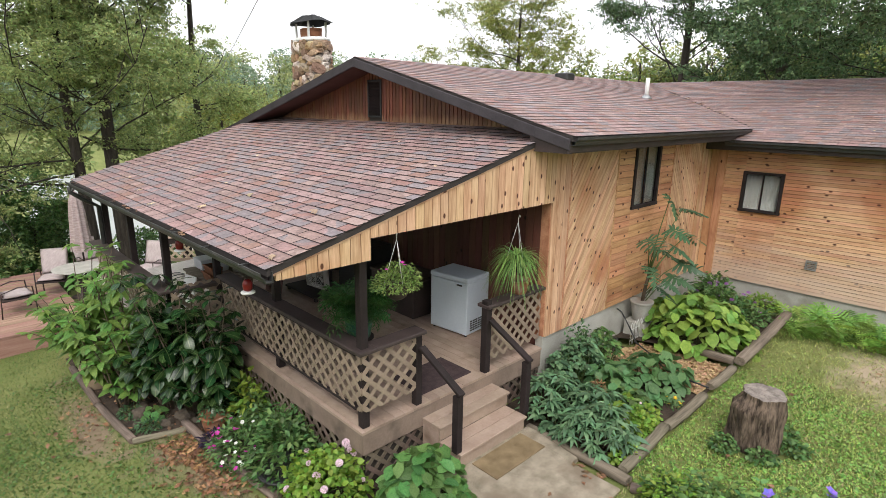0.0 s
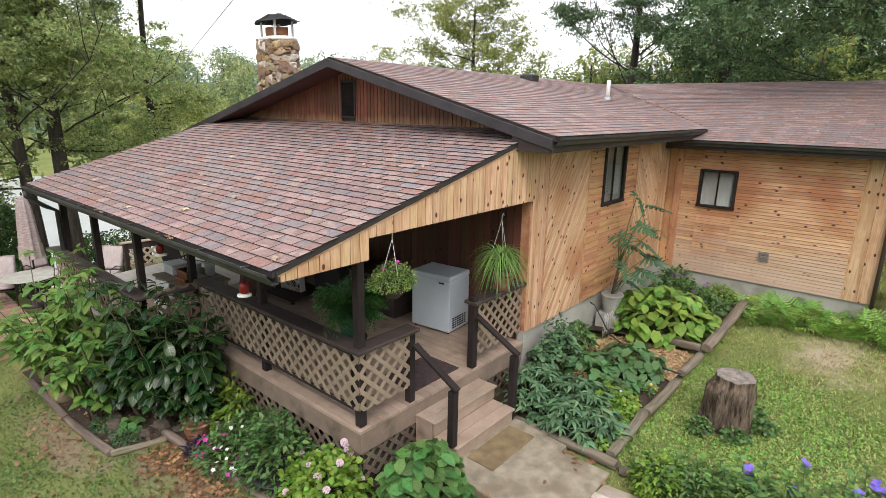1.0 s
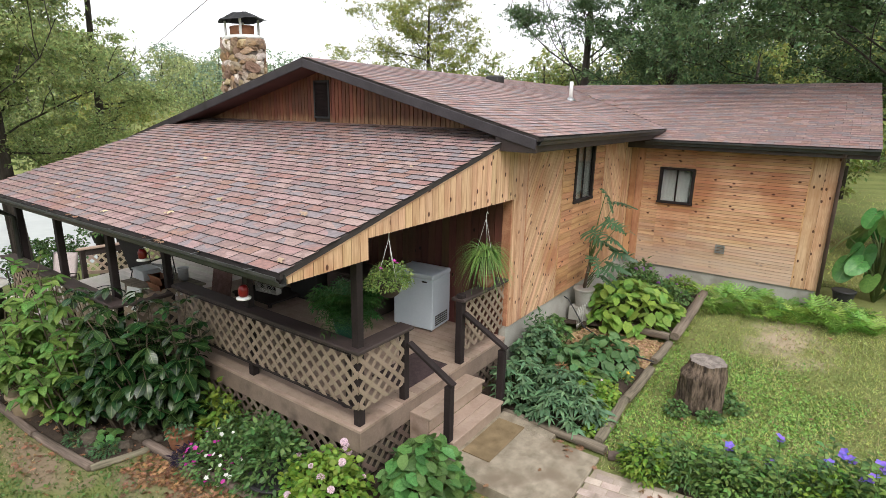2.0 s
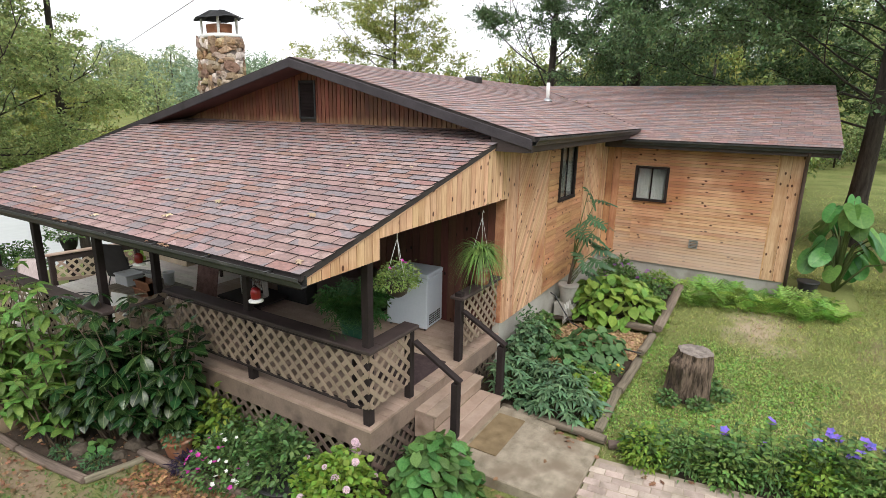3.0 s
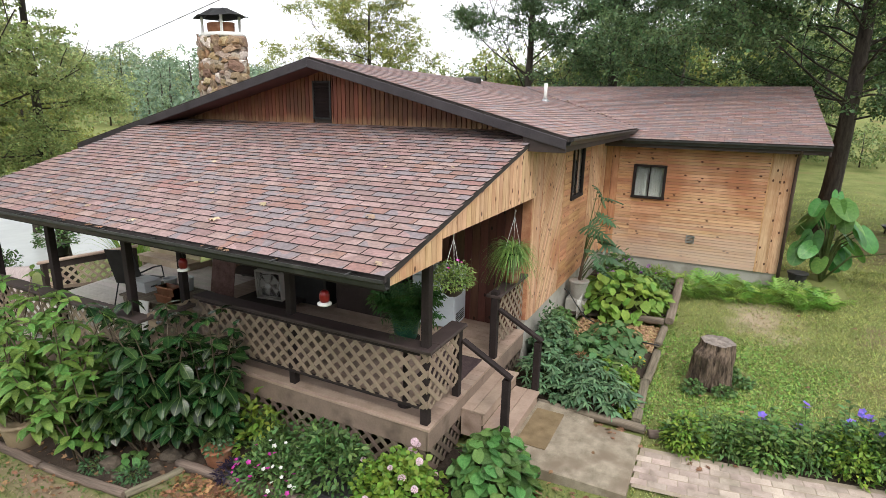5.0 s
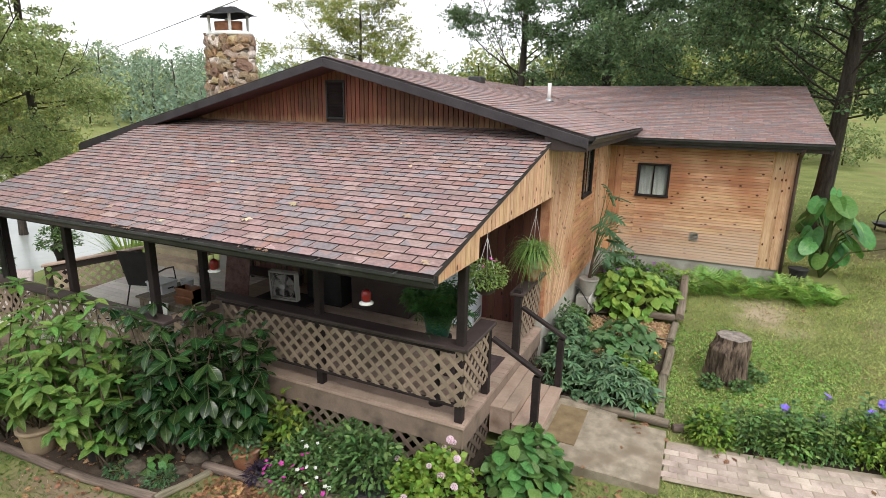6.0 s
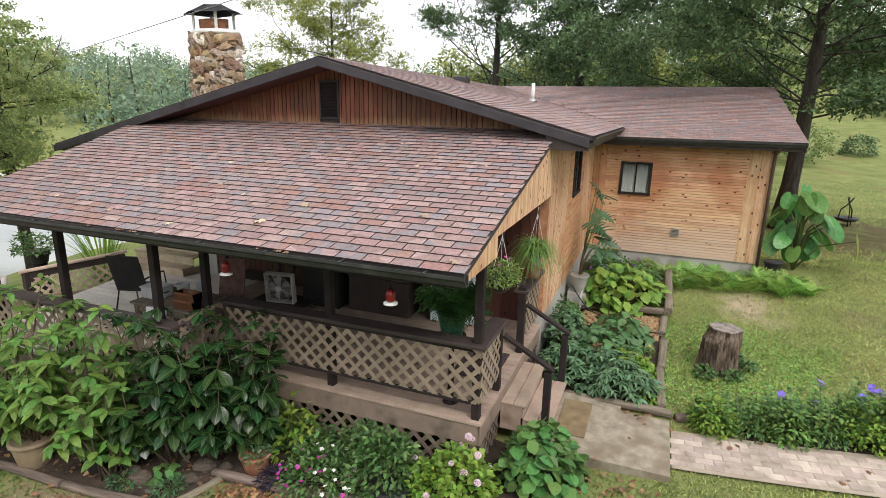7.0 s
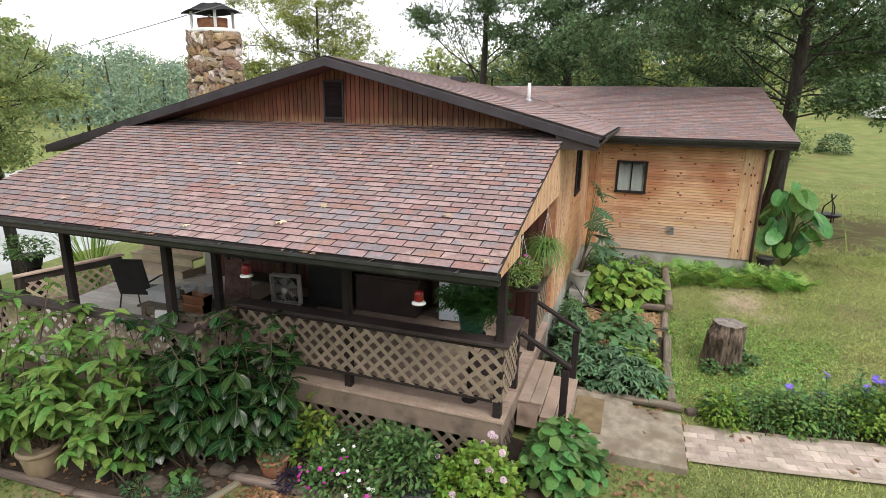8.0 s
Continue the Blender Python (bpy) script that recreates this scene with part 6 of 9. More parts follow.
rosette_shrub("shrub", "dark-green shrub with drooping leaves low in the bed", 2.25, 8.25, 18, RUB, (0.2, 0.3), 16,
              lambda k: (2.05 + 0.4 * math.cos(k * 2.4 + 2) * (0.4 + 0.6 * (k % 3) / 2), 8.35 + 0.5 * math.sin(k * 2.4 + 2), 0.1 + 0.085 * (k * 7 % 18)), bare=0.35, whorl=6, droop=-0.22)
rosette_shrub("shrub", "leafy yellow-green shrub with long soft leaves in a tan pot", 1.72, 10.05, 19, SOFT, (0.19, 0.32), 22,
              lambda k: (1.55 + 0.7 * math.cos(k * 2.4) * (0.4 + 0.6 * (k % 3) / 2), 9.95 + 0.75 * math.sin(k * 2.4), 0.12 + 0.092 * (k * 7 % 19)), z=gz(1.7, 10) + 0.34, bare=0.25)
rosette_shrub("shrub", "leafy bright-green shrub with soft pointed leaves by the deck rail", 1.85, 9.15, 19, SOFTM, (0.17, 0.27), 22,
              lambda k: (1.8 + 0.55 * math.cos(k * 2.4), 9.1 + 0.6 * math.sin(k * 2.4), 0.05 + 0.097 * (k * 5 % 19)), z=gz(1.75, 9.1) + 0.3, bare=0.25)
rosette_shrub("shrub", "tall broad-leaved yellow-green plant at the corner of the bed", 1.75, 11.0, 14, SOFTW, (0.18, 0.28), 17,
              lambda k: (1.65 + 0.6 * math.cos(k * 2.4), 10.95 + 0.65 * math.sin(k * 2.4), 0.25 + 0.1 * (k * 5 % 14)), bare=0.25)
rosette_shrub("shrub", "pale green leafy plant hanging over the timber edge", 1.8, 8.72, 12, SOFTW, (0.14, 0.23), 16,
              lambda k: (1.75 + 0.35 * math.cos(k * 2.4), 8.75 + 0.35 * math.sin(k * 2.4), -0.05 + 0.085 * (k * 5 % 12)), bare=0.2)

# bed beside the house wall
rosettes("hellebore", "grey-green clump of narrow leathery leaves over the slab edge", 5.62, 2.95, 0.48, 0.5, 0.44, 58, LANCEW5, (0.13, 0.2), L_LEATHER, per=9, dip=0.5)
rosettes("hellebore", "grey-green leafy perennials beside the porch steps", 5.85, 3.78, 0.5, 0.45, 0.54, 48, LANCEW5, (0.13, 0.2), L_LEATHER, per=9, dip=0.4)
rosettes("perennial", "dense green perennials against the house foundation", 6.62, 3.95, 0.6, 0.32, 0.78, 95, OVAL5, (0.09, 0.15), L_LEATHER, per=6, dip=0.5, lift=0.15)
rosettes("perennial", "tall leafy perennials climbing against the foundation wall", 7.45, 4.02, 0.5, 0.24, 0.66, 60, OVAL5, (0.08, 0.13), L_SMALL, per=6, dip=0.5, lift=0.15)
rosettes("perennial", "low green perennials in the middle of the bed", 6.5, 3.05, 0.45, 0.42, 0.32, 40, OVAL5, (0.1, 0.15), L_SMALL, per=6, dip=0.4, lift=0.15)
rosettes("perennial", "grey-green mixed perennials filling the bed", 6.08, 3.3, 0.48, 0.48, 0.42, 40, LANCEW5, (0.13, 0.2), L_LEATHER, per=8, dip=0.4)
bush("aster", "wispy tall perennial stems against the foundation wall", 6.95, 4.05, 0.6, 0.22, 0.95, 520, OVAL, (0.05, 0.09), L_BLUEGREEN, category="plant", fill=0.3, stems=40)
bush("strawberry", "light green low plants with tiny pale pink flowers", 6.2, 2.75, 0.42, 0.26, 0.3, 420, ROUND, (0.045, 0.08), L_GERAN, flowers=((F_PINK, 9, 0.022, "single", None),), category="plant")
rosettes("nasturtium", "round-leaved creeping plants between the perennials", 7.0, 3.75, 0.5, 0.4, 0.34, 44, ROUND5, (0.08, 0.13), L_SMALL, per=6, dip=0.3, lift=0.3)
rosettes("perennial", "low leafy plants at the foot of the porch steps", 5.52, 3.45, 0.3, 0.3, 0.3, 22, OVAL5, (0.09, 0.14), L_LEATHER, per=7, dip=0.3)
rosettes("perennial", "bright green leafy plants among darker clumps", 6.35, 2.95, 0.4, 0.3, 0.3, 26, ROUND5, (0.07, 0.12), L_GERAN, per=6, dip=0.3)
mound("hosta", "dark heart-leaved clump in the middle of the bed", 6.75, 3.4, 0.5, 0.45, 0.48, 90, H_DARK, (0.1, 0.17), category="hosta")
bush("ground_cover", "light green creeping cover at the bed corner", 5.5, 2.5, 0.3, 0.18, 0.18, 300, ROUND, (0.03, 0.06), L_GERAN, category="plant")
bush("yellow_perennial", "bright yellow-green foliage near the timber edge", 6.15, 2.65, 0.3, 0.2, 0.26, 320, ROUND, (0.04, 0.075), L_GERAN, category="plant")
mound("hosta", "dark green hosta in the bed beside the wood chips", 7.4, 3.12, 0.78, 0.6, 0.46, 170, H_DARK, (0.12, 0.2), category="hosta")
bush("marigold", "small plant with yellow flowers in bare soil", 7.02, 2.62, 0.12, 0.12, 0.16, 90, OVAL, (0.03, 0.05), L_SMALL, flowers=((F_YELLOW, 11, 0.028, "single", None),), category="flower")
bush("dry_flower", "faded reddish-brown flower head in the bed", 6.35, 3.4, 0.09, 0.09, 0.42, 110, NARROW, (0.05, 0.09), L_DRYJ, category="flower", lo=0.3)
mound("hosta", "large lime-green hosta in the timber-edged bed", 9.3, 3.22, 0.9, 0.95, 0.84, 330, H_LIME, (0.15, 0.24), tilt=0.45, category="hosta", lift=0.1)
bush("phlox", "green clump with purple flowers behind the lime hosta", 10.75, 3.35, 0.7, 0.7, 0.66, 1300, LANCEW, (0.07, 0.13), L_SMALL, flowers=((F_PURPLE, 20, 0.036, "ball", None),), category="flower")
bush("perennial", "green shrubby plants at the inner house corner", 11.25, 3.75, 0.5, 0.42, 0.82, 900, OVAL, (0.06, 0.11), L_SMALL, category="plant")


bush("ground_cover", "low dark green cover behind the front timber", 10.55, 2.68, 0.5, 0.24, 0.3, 520, OVAL, (0.04, 0.08), L_SMALL, category="plant", z=gz(10.5, 2.7) + 0.14)
bush("ground_cover", "low green cover at the end of the raised bed", 11.3, 2.85, 0.42, 0.35, 0.34, 520, OVAL, (0.04, 0.08), L_GERAN, category="plant", z=gz(11.3, 2.8) + 0.14)


for k, (x, y) in enumerate(((6.55, 1.35), (7.2, 1.32), (6.95, 1.15), (6.5, 1.75))):
    bush("lawn_weed", "dark green weeds growing round the foot of the stump", x, y, 0.17, 0.17, 0.15 + 0.03 * (k % 2), 170, ROUND, (0.03, 0.06), L_SMALL, category="weed", group="stump weeds", stems=8)


# ferns
def frond_mesh():
    vs, fs = [], []
    n = 12
    for i in range(n):
        t = (i + 0.4) / n
        w = 0.36 * math.sin(math.pi * (t * 0.8 + 0.18))
        y, z = t, 0.25 * t - 0.5 * t * t
        for sgn in (-1, 1):
            b = len(vs)
            tw = 0.02 * math.sin(i * 2.3 + sgn)
            vs += [(0, y - 0.012, z), (sgn * w * 0.5, y + 0.018, z + 0.02 + tw), (sgn * w, y + 0.09, z - 0.07 + 3 * tw), (sgn * w * 0.5, y + 0.075, z + 0.03 + tw), (0, y + 0.02, z)]
            fs.append((b, b + 1, b + 2, b + 3, b + 4))
    return mesh_of("frond", vs, fs, L_FERN, smooth=False)


FROND = [frond_mesh()]


def fern(x, y, n, s, label="bright green fern at the foot of the wing wall", z=None, meshes=None, group="ferns", rise=(0.35, 1.5)):
    z = gz(x, y) if z is None else z
    t = thing("fern", label, "fern", group, at=(x, y, z))
    for i in range(n):
        a = i * 2.39996 + RNG.uniform(-0.3, 0.3)
        e = RNG.uniform(*rise)
        ob = new("frond", (meshes or FROND)[0])
        ob.matrix_basis = aim((x + 0.05 * math.cos(a), y + 0.05 * math.sin(a), z), (math.cos(a), math.sin(a), e), RNG.uniform(-35, 35), s * RNG.uniform(0.7, 1.1))
        hang(ob, t)
    return t


for k in range(18):
    fern(11.5 - 0.32 * (k % 3) + RNG.uniform(-0.1, 0.1), 2.2 - k * 0.155 + RNG.uniform(-0.08, 0.08), 14, RNG.uniform(0.34, 0.6))


# philodendron in its pot by the wall
def lobed():
    """A broad drooping leaf cut into blunt lobes on both sides of its midrib."""
    vs, fs = [], []
    n = 7
    for i in range(n):
        t = i / (n - 1)
        L = 0.52 * (1 - 0.35 * t) * (0.75 if i == 0 else 1)
        y, z = 0.6 * t, 0.06 * t - 0.3 * t * t
        fwd = -0.8 + 1.9 * t
        for sgn in (-1, 1):
            b = len(vs)
            for f, wd in ((0.0, 0.08), (0.45, 0.062), (0.75, 0.07), (1.0, 0.035)):
                cx, cy, cz = sgn * L * f, y + L * f * fwd, z - 0.3 * L * f * f + 0.025 * math.sin(5 * i + 4 * f + sgn)
                vs += [(cx, cy - wd, cz), (cx, cy + wd, cz + 0.015)]
            for k in range(3):
                c = b + 2 * k
                fs.append((c, c + 1, c + 3, c + 2))
    return mesh_of("leaf", vs, fs, L_PHILO)


def philodendron():
    x, y = 8.88, 4.06
    z = 0.44
    pot("grey_pot", "pale grey planter pot against the foundation", x, y, 0.19, 0.36, M_GREYPOT, z=0.42)
    solid("concrete_block", boxbm(x - 0.2, x + 0.2, y - 0.18, y + 0.2, 0.1, 0.42, bevel=0.01), M_FOUND, "grey concrete block under the planter pot", "block")
    t = thing("philodendron", "tall potted philodendron with deeply cut leaves against the wall", "plant", at=(x, y, z + 0.34))
    me = [lobed()]
    tips = [(0.3, -0.15, 2.15), (0.9, -0.15, 1.9), (1.1, -0.2, 1.4), (-0.45, -0.2, 1.55), (-0.4, -0.3, 1.05), (0.4, -0.2, 1.6), (0.7, -0.3, 0.95), (0.1, -0.4, 0.85), (-0.15, -0.3, 0.7), (0.5, -0.2, 0.6), (0.0, -0.2, 1.3), (0.62, -0.2, 1.25)]
    bm = bmesh.new()
    tube(bm, [(x, y, z + 0.3), (x + 0.03, y - 0.02, z + 0.6), (x + 0.05, y - 0.06, z + 0.95)], [0.035, 0.03, 0.022], 7)
    hang(part("trunk", bm, M_TWIG, None), t)
    for dx, dy, dz in tips:
        b = Vector((x + 0.03, y - 0.04, z + min(0.95, dz * 0.55)))
        p = Vector((x + dx, y + dy, z + dz))
        bm = bmesh.new()
        tube(bm, [b, b.lerp(p, 0.5) + Vector((0, 0, 0.07)), p], [0.011, 0.009, 0.006], 5)
        hang(part("stalk", bm, M_STEM, None), t)
        ob = new("leaf", me[0])
        ob.matrix_basis = aim(p, (dx * 1.1 + RNG.uniform(-0.5, 0.3), -0.55 + RNG.uniform(-0.2, 0.1), -0.25 + RNG.uniform(-0.35, 0.3)), RNG.uniform(-30, 30), RNG.uniform(0.34, 0.46))
        hang(ob, t)


philodendron()


# elephant ears at the wing corner
def elephant_ear():
    x, y = 12.95, -0.55
    z = gz(x, y)
    pot("black_tub", "black nursery tub at the wing corner", x - 0.6, y + 0.52, 0.2, 0.32, M_BLACKPOT)
    def ear(curl):
        """An arrow-heart leaf: stalk at the notch, two round lobes behind it, a pointed tip along +y."""
        vs_, fs_ = [(0, 0, 0)], []
        n = 28
        for ring in (0.35, 0.7, 1.0):
            for k in range(n):
                q = 2 * math.pi * k / n
                c_ = math.cos(q)
                r_ = (0.42 + 0.48 * (0.5 + 0.5 * c_) ** 5 + 0.07 * math.sin(q) ** 2) * (1 - 0.75 * max(0.0, -c_) ** 12)
                x_, y_ = r_ * ring * math.sin(q) * 0.9, r_ * ring * c_ * 1.08
                vs_.append((x_, y_, 0.16 * abs(x_) - curl * (x_ * x_ + y_ * abs(y_) * 0.7) + 0.012 * ring * math.sin(7 * q)))
        for k in range(n):
            fs_.append((0, 1 + (k + 1) % n, 1 + k))
            for j in (0, 1):
                b_ = 1 + j * n
                fs_.append((b_ + k, b_ + (k + 1) % n, b_ + n + (k + 1) % n, b_ + n + k))
        return mesh_of("leaf", vs_, fs_, L_EAR)
    me = [ear(0.25), ear(0.4), ear(0.55)]
    yellow = me[0].copy()
    yellow.materials.clear()
    yellow.materials.append(L_YELLOW)
    t = thing("elephant_ear", "elephant-ear plant with very large drooping leaves", "plant", at=(x, y, z))
    bm = bmesh.new()
    tips = [(0.4 * math.cos(k * 2.4) - 0.1, 0.62 * math.sin(k * 2.4) * (0.5 + 0.5 * (k % 3) / 2) + 0.02, 0.5 + 0.068 * (k * 5 % 22)) for k in range(22)] + [(-0.2, -1.15, 0.85)]
    for dx, dy, dz in tips:
        p = Vector((x + dx, y + dy, z + dz))
        bm = bmesh.new()
        tube(bm, [(x - 0.1, y, z), (x + dx * 0.4, y + dy * 0.4, z + dz * 0.75), tuple(p)], [0.03, 0.022, 0.013], 6)
        hang(part("stalk", bm, M_STEM, None), t)
        ob = new("leaf", RNG.choice(me) if dy > -1 else yellow)
        ob.matrix_basis = aim(p, (dx - 0.45 + RNG.uniform(-0.3, 0.2), dy * 1.3 + RNG.uniform(-0.3, 0.3), -0.75 + RNG.uniform(-0.25, 0.35)) if dy > -1 else (-0.15, -0.25, -1.0), RNG.uniform(-40, 40), RNG.uniform(0.36, 0.54) if dy > -1 else 0.56)
        hang(ob, t)


elephant_ear()

# flower border along the path
def spires(name, label, x, y, rx, ry, n, h, material, bloom, blooms, group=""):
    """Upright leafy stems of uneven height, some topped by a star flower."""
    z = gz(x, y)
    t = thing(name, label, "flower", group, at=(x, y, z))
    ps, ds, ss = [], [], []
    bm = bmesh.new()
    for i in range(n):
        a, e = i * 2.39996, math.sqrt((i + 0.5) / n)
        fx, fy = x + rx * e * math.cos(a), y + ry * e * math.sin(a)
        top = Vector((fx + RNG.uniform(-0.1, 0.1), fy + RNG.uniform(-0.1, 0.1), z + h * RNG.uniform(0.62, 1.0)))
        foot = Vector((fx, fy, z))
        tube(bm, [foot, foot.lerp(top, 0.5) + Vector((RNG.uniform(-0.03, 0.03), RNG.uniform(-0.03, 0.03), 0)), top], [0.005, 0.004, 0.003], 4, cap=False)
        for j in range(22):
            f = 0.12 + 0.88 * j / 21
            b = j * 2.39996 + i
            q = foot.lerp(top, f)
            ps.append(tuple(q))
            ds.append((math.cos(b), math.sin(b), 0.45 + RNG.uniform(-0.4, 0.3)))
            ss.append(RNG.uniform(0.075, 0.125) * (1.1 - 0.25 * f))
        if i < blooms:
            for j in range(2):
                flower(t, top + Vector((RNG.uniform(-0.04, 0.04), RNG.uniform(-0.04, 0.04), 0.03 - 0.05 * j)), RNG.uniform(0.045, 0.065), bloom, "single")
    k = len(ps)
    hang(cloud("foliage", [scatter(*OVAL, np_aims(np.array(ps), np.array(ds), np.array(ss), NPR.normal(size=k) * 0.3))], material), t)
    tagged(hang(part("stem_tangle", bm, M_STEM, None), t), "thin upright stems", kind="stuff")


for k in range(8):
    y = 1.75 - k * 0.42
    x = path_mid(y) + 0.68 + RNG.uniform(-0.05, 0.05)
    bush("border_plant", "low bushy green perennials edging the brick path", x - 0.03, y, 0.3 + 0.03 * (k % 3), 0.32, (0.46, 0.42, 0.48, 0.5, 0.56, 0.58, 0.6, 0.58)[k], 760, LANCEW if k % 2 else OVAL, (0.04, 0.08), (L_GERAN, L_SMALL, L_MID, L_SMALL, L_GERAN, L_MID, L_GERAN, L_YELLOW)[k],
         category="plant", group="path border", lumps=14, fill=0.3, stems=20)
    spires("balloon_flower", "upright leafy stems with blue star flowers along the path", x + 0.05, y, 0.3, 0.28, (8, 8, 10, 12, 16, 18, 20, 20)[k], (0.5, 0.52, 0.58, 0.66, 0.74, 0.8, 0.82, 0.82)[k], (L_SMALL, L_MID)[k % 2], F_BLUE, (0, 0, 1, 2, 3, 4, 4, 3)[k], group="blue flowers")


# ---- hanging baskets ----
def wires(parent, hook, ring, r):
    bm = bmesh.new()
    for a in (0.3, 2.4, 4.5):
        tube(bm, [hook, (ring[0] + r * math.cos(a), ring[1] + r * math.sin(a), ring[2])], 0.003, 4)
    tube(bm, [(hook[0], hook[1], hook[2] - 0.01), (hook[0], hook[1], hook[2] + 0.05), (hook[0] + 0.025, hook[1], hook[2] + 0.09), (hook[0] + 0.045, hook[1], hook[2] + 0.06)], 0.006, 5)
    hang(part("hanger", bm, M_WHITEP, None, "white wire hanger"), parent)


def basket(name, label, x, y, z, hook_z, material):
    b = thing(name, label, "hanging basket", "hanging baskets", at=(x, y, z))
    hang(part("bowl", lathe(bmesh.new(), [(0.06, 0), (0.11, 0.04), (0.145, 0.15), (0.15, 0.16), (0.135, 0.15), (0.1, 0.1)], x, y, z, 20), material, None), b)
    wires(b, (x, y, hook_z), (x, y, z + 0.16), 0.14)
    return b


basket("hanging_basket", "hanging basket of trailing pink-flowered plants", 3.52, 4.32, 2.02, 2.68, M_BROWN2)
bush("basket_plant", "trailing yellow-green plant with pink flowers in a hanging basket", 3.52, 4.32, 0.27, 0.27, 0.22, 1900, OVAL, (0.018, 0.038), L_BASKET, z=2.2, lo=-0.06,
     flowers=((F_MAGENTA, 6, 0.024, "single", None),), stems=10)
basket("hanging_basket", "hanging basket with a spider plant", 5.62, 4.36, 1.9, 2.58, M_BROWN)


def strap_plant(name, label, x, y, z, n, L, width, material, category="plant", rise=0.9):
    t = thing(name, label, category, at=(x, y, z))
    vs, fs = [], []
    for i in range(n):
        a = RNG.uniform(0, 6.283)
        l, e = L * RNG.uniform(0.5, 1.15), rise * RNG.uniform(0.2, 1.9)
        b = len(vs)
        for k in range(6):
            f = k / 5
            r, h = l * (0.98 * f), l * (e * f - 1.3 * f * f)
            w = width * (1 - 0.8 * f)
            cx, cy = x + math.cos(a) * r, y + math.sin(a) * r
            vs += [(cx - math.sin(a) * w, cy + math.cos(a) * w, z + h), (cx + math.sin(a) * w, cy - math.cos(a) * w, z + h)]
        for k in range(5):
            c = b + 2 * k
            fs.append((c, c + 1, c + 3, c + 2))
    ob = new("leaves", mesh_of("leaves", vs, fs, material))
    hang(ob, t)
    return t


strap_plant("spider_plant", "spider plant with long arching pale-striped leaves", 5.62, 4.36, 2.06, 430, 0.44, 0.008, L_SPIDER, rise=0.75)


def feeder(x, y, z):
    f = thing("hummingbird_feeder", "red and white hummingbird feeder hanging under the eave", "bird feeder", "bird feeders", at=(x, y, z))
    hang(part("base", lathe(bmesh.new(), [(0.03, 0), (0.07, 0.01), (0.07, 0.024), (0.04, 0.035)], x, y, z, 20), M_WHITEP, None, "white feeding tray"), f)
    hang(part("bottle", lathe(bmesh.new(), [(0.035, 0.035), (0.046, 0.05), (0.05, 0.11), (0.038, 0.14), (0.018, 0.155)], x, y, z, 20), M_RED, None), f)
    bm = bmesh.new()
    tube(bm, [(x, y, z + 0.155), (x, y, porch_z(x) - 0.06)], 0.004, 4)
    hang(part("wire", bm, M_BLACK, None), f)


pot("clay_pot", "terracotta pot on the porch rail beneath the spider plant", 5.78, 4.42, 0.15, 0.2, M_TERRA, z=1.546)
feeder(2.2, 5.05, 2.19)
feeder(2.26, 7.12, 2.2)
pot("green_pot", "dark green planter on the porch rail corner", 3.38, 4.84, 0.18, 0.3, M_GREENPOT, z=1.46)
solid("plant_stand", lathe(bmesh.new(), [(0.1, 0), (0.04, 0.04), (0.03, 0.82), (0.17, 0.86), (0.17, 0.88)], 3.38, 4.84, DECK_Z, 16), M_BROWN, "dark wooden plant stand inside the porch rail", "plant stand")
L_FERND = leaf_mat("dark_fern", (0.035, 0.1, 0.03), (0.07, 0.17, 0.045), rand="object", jitter=0.3)
fd = FROND[0].copy()
fd.materials.clear()
fd.materials.append(L_FERND)
fern(3.38, 4.84, 170, 0.4, "large dark green fern in a pot inside the porch rail", z=1.76, meshes=[fd], group="", rise=(-0.12, 1.7))


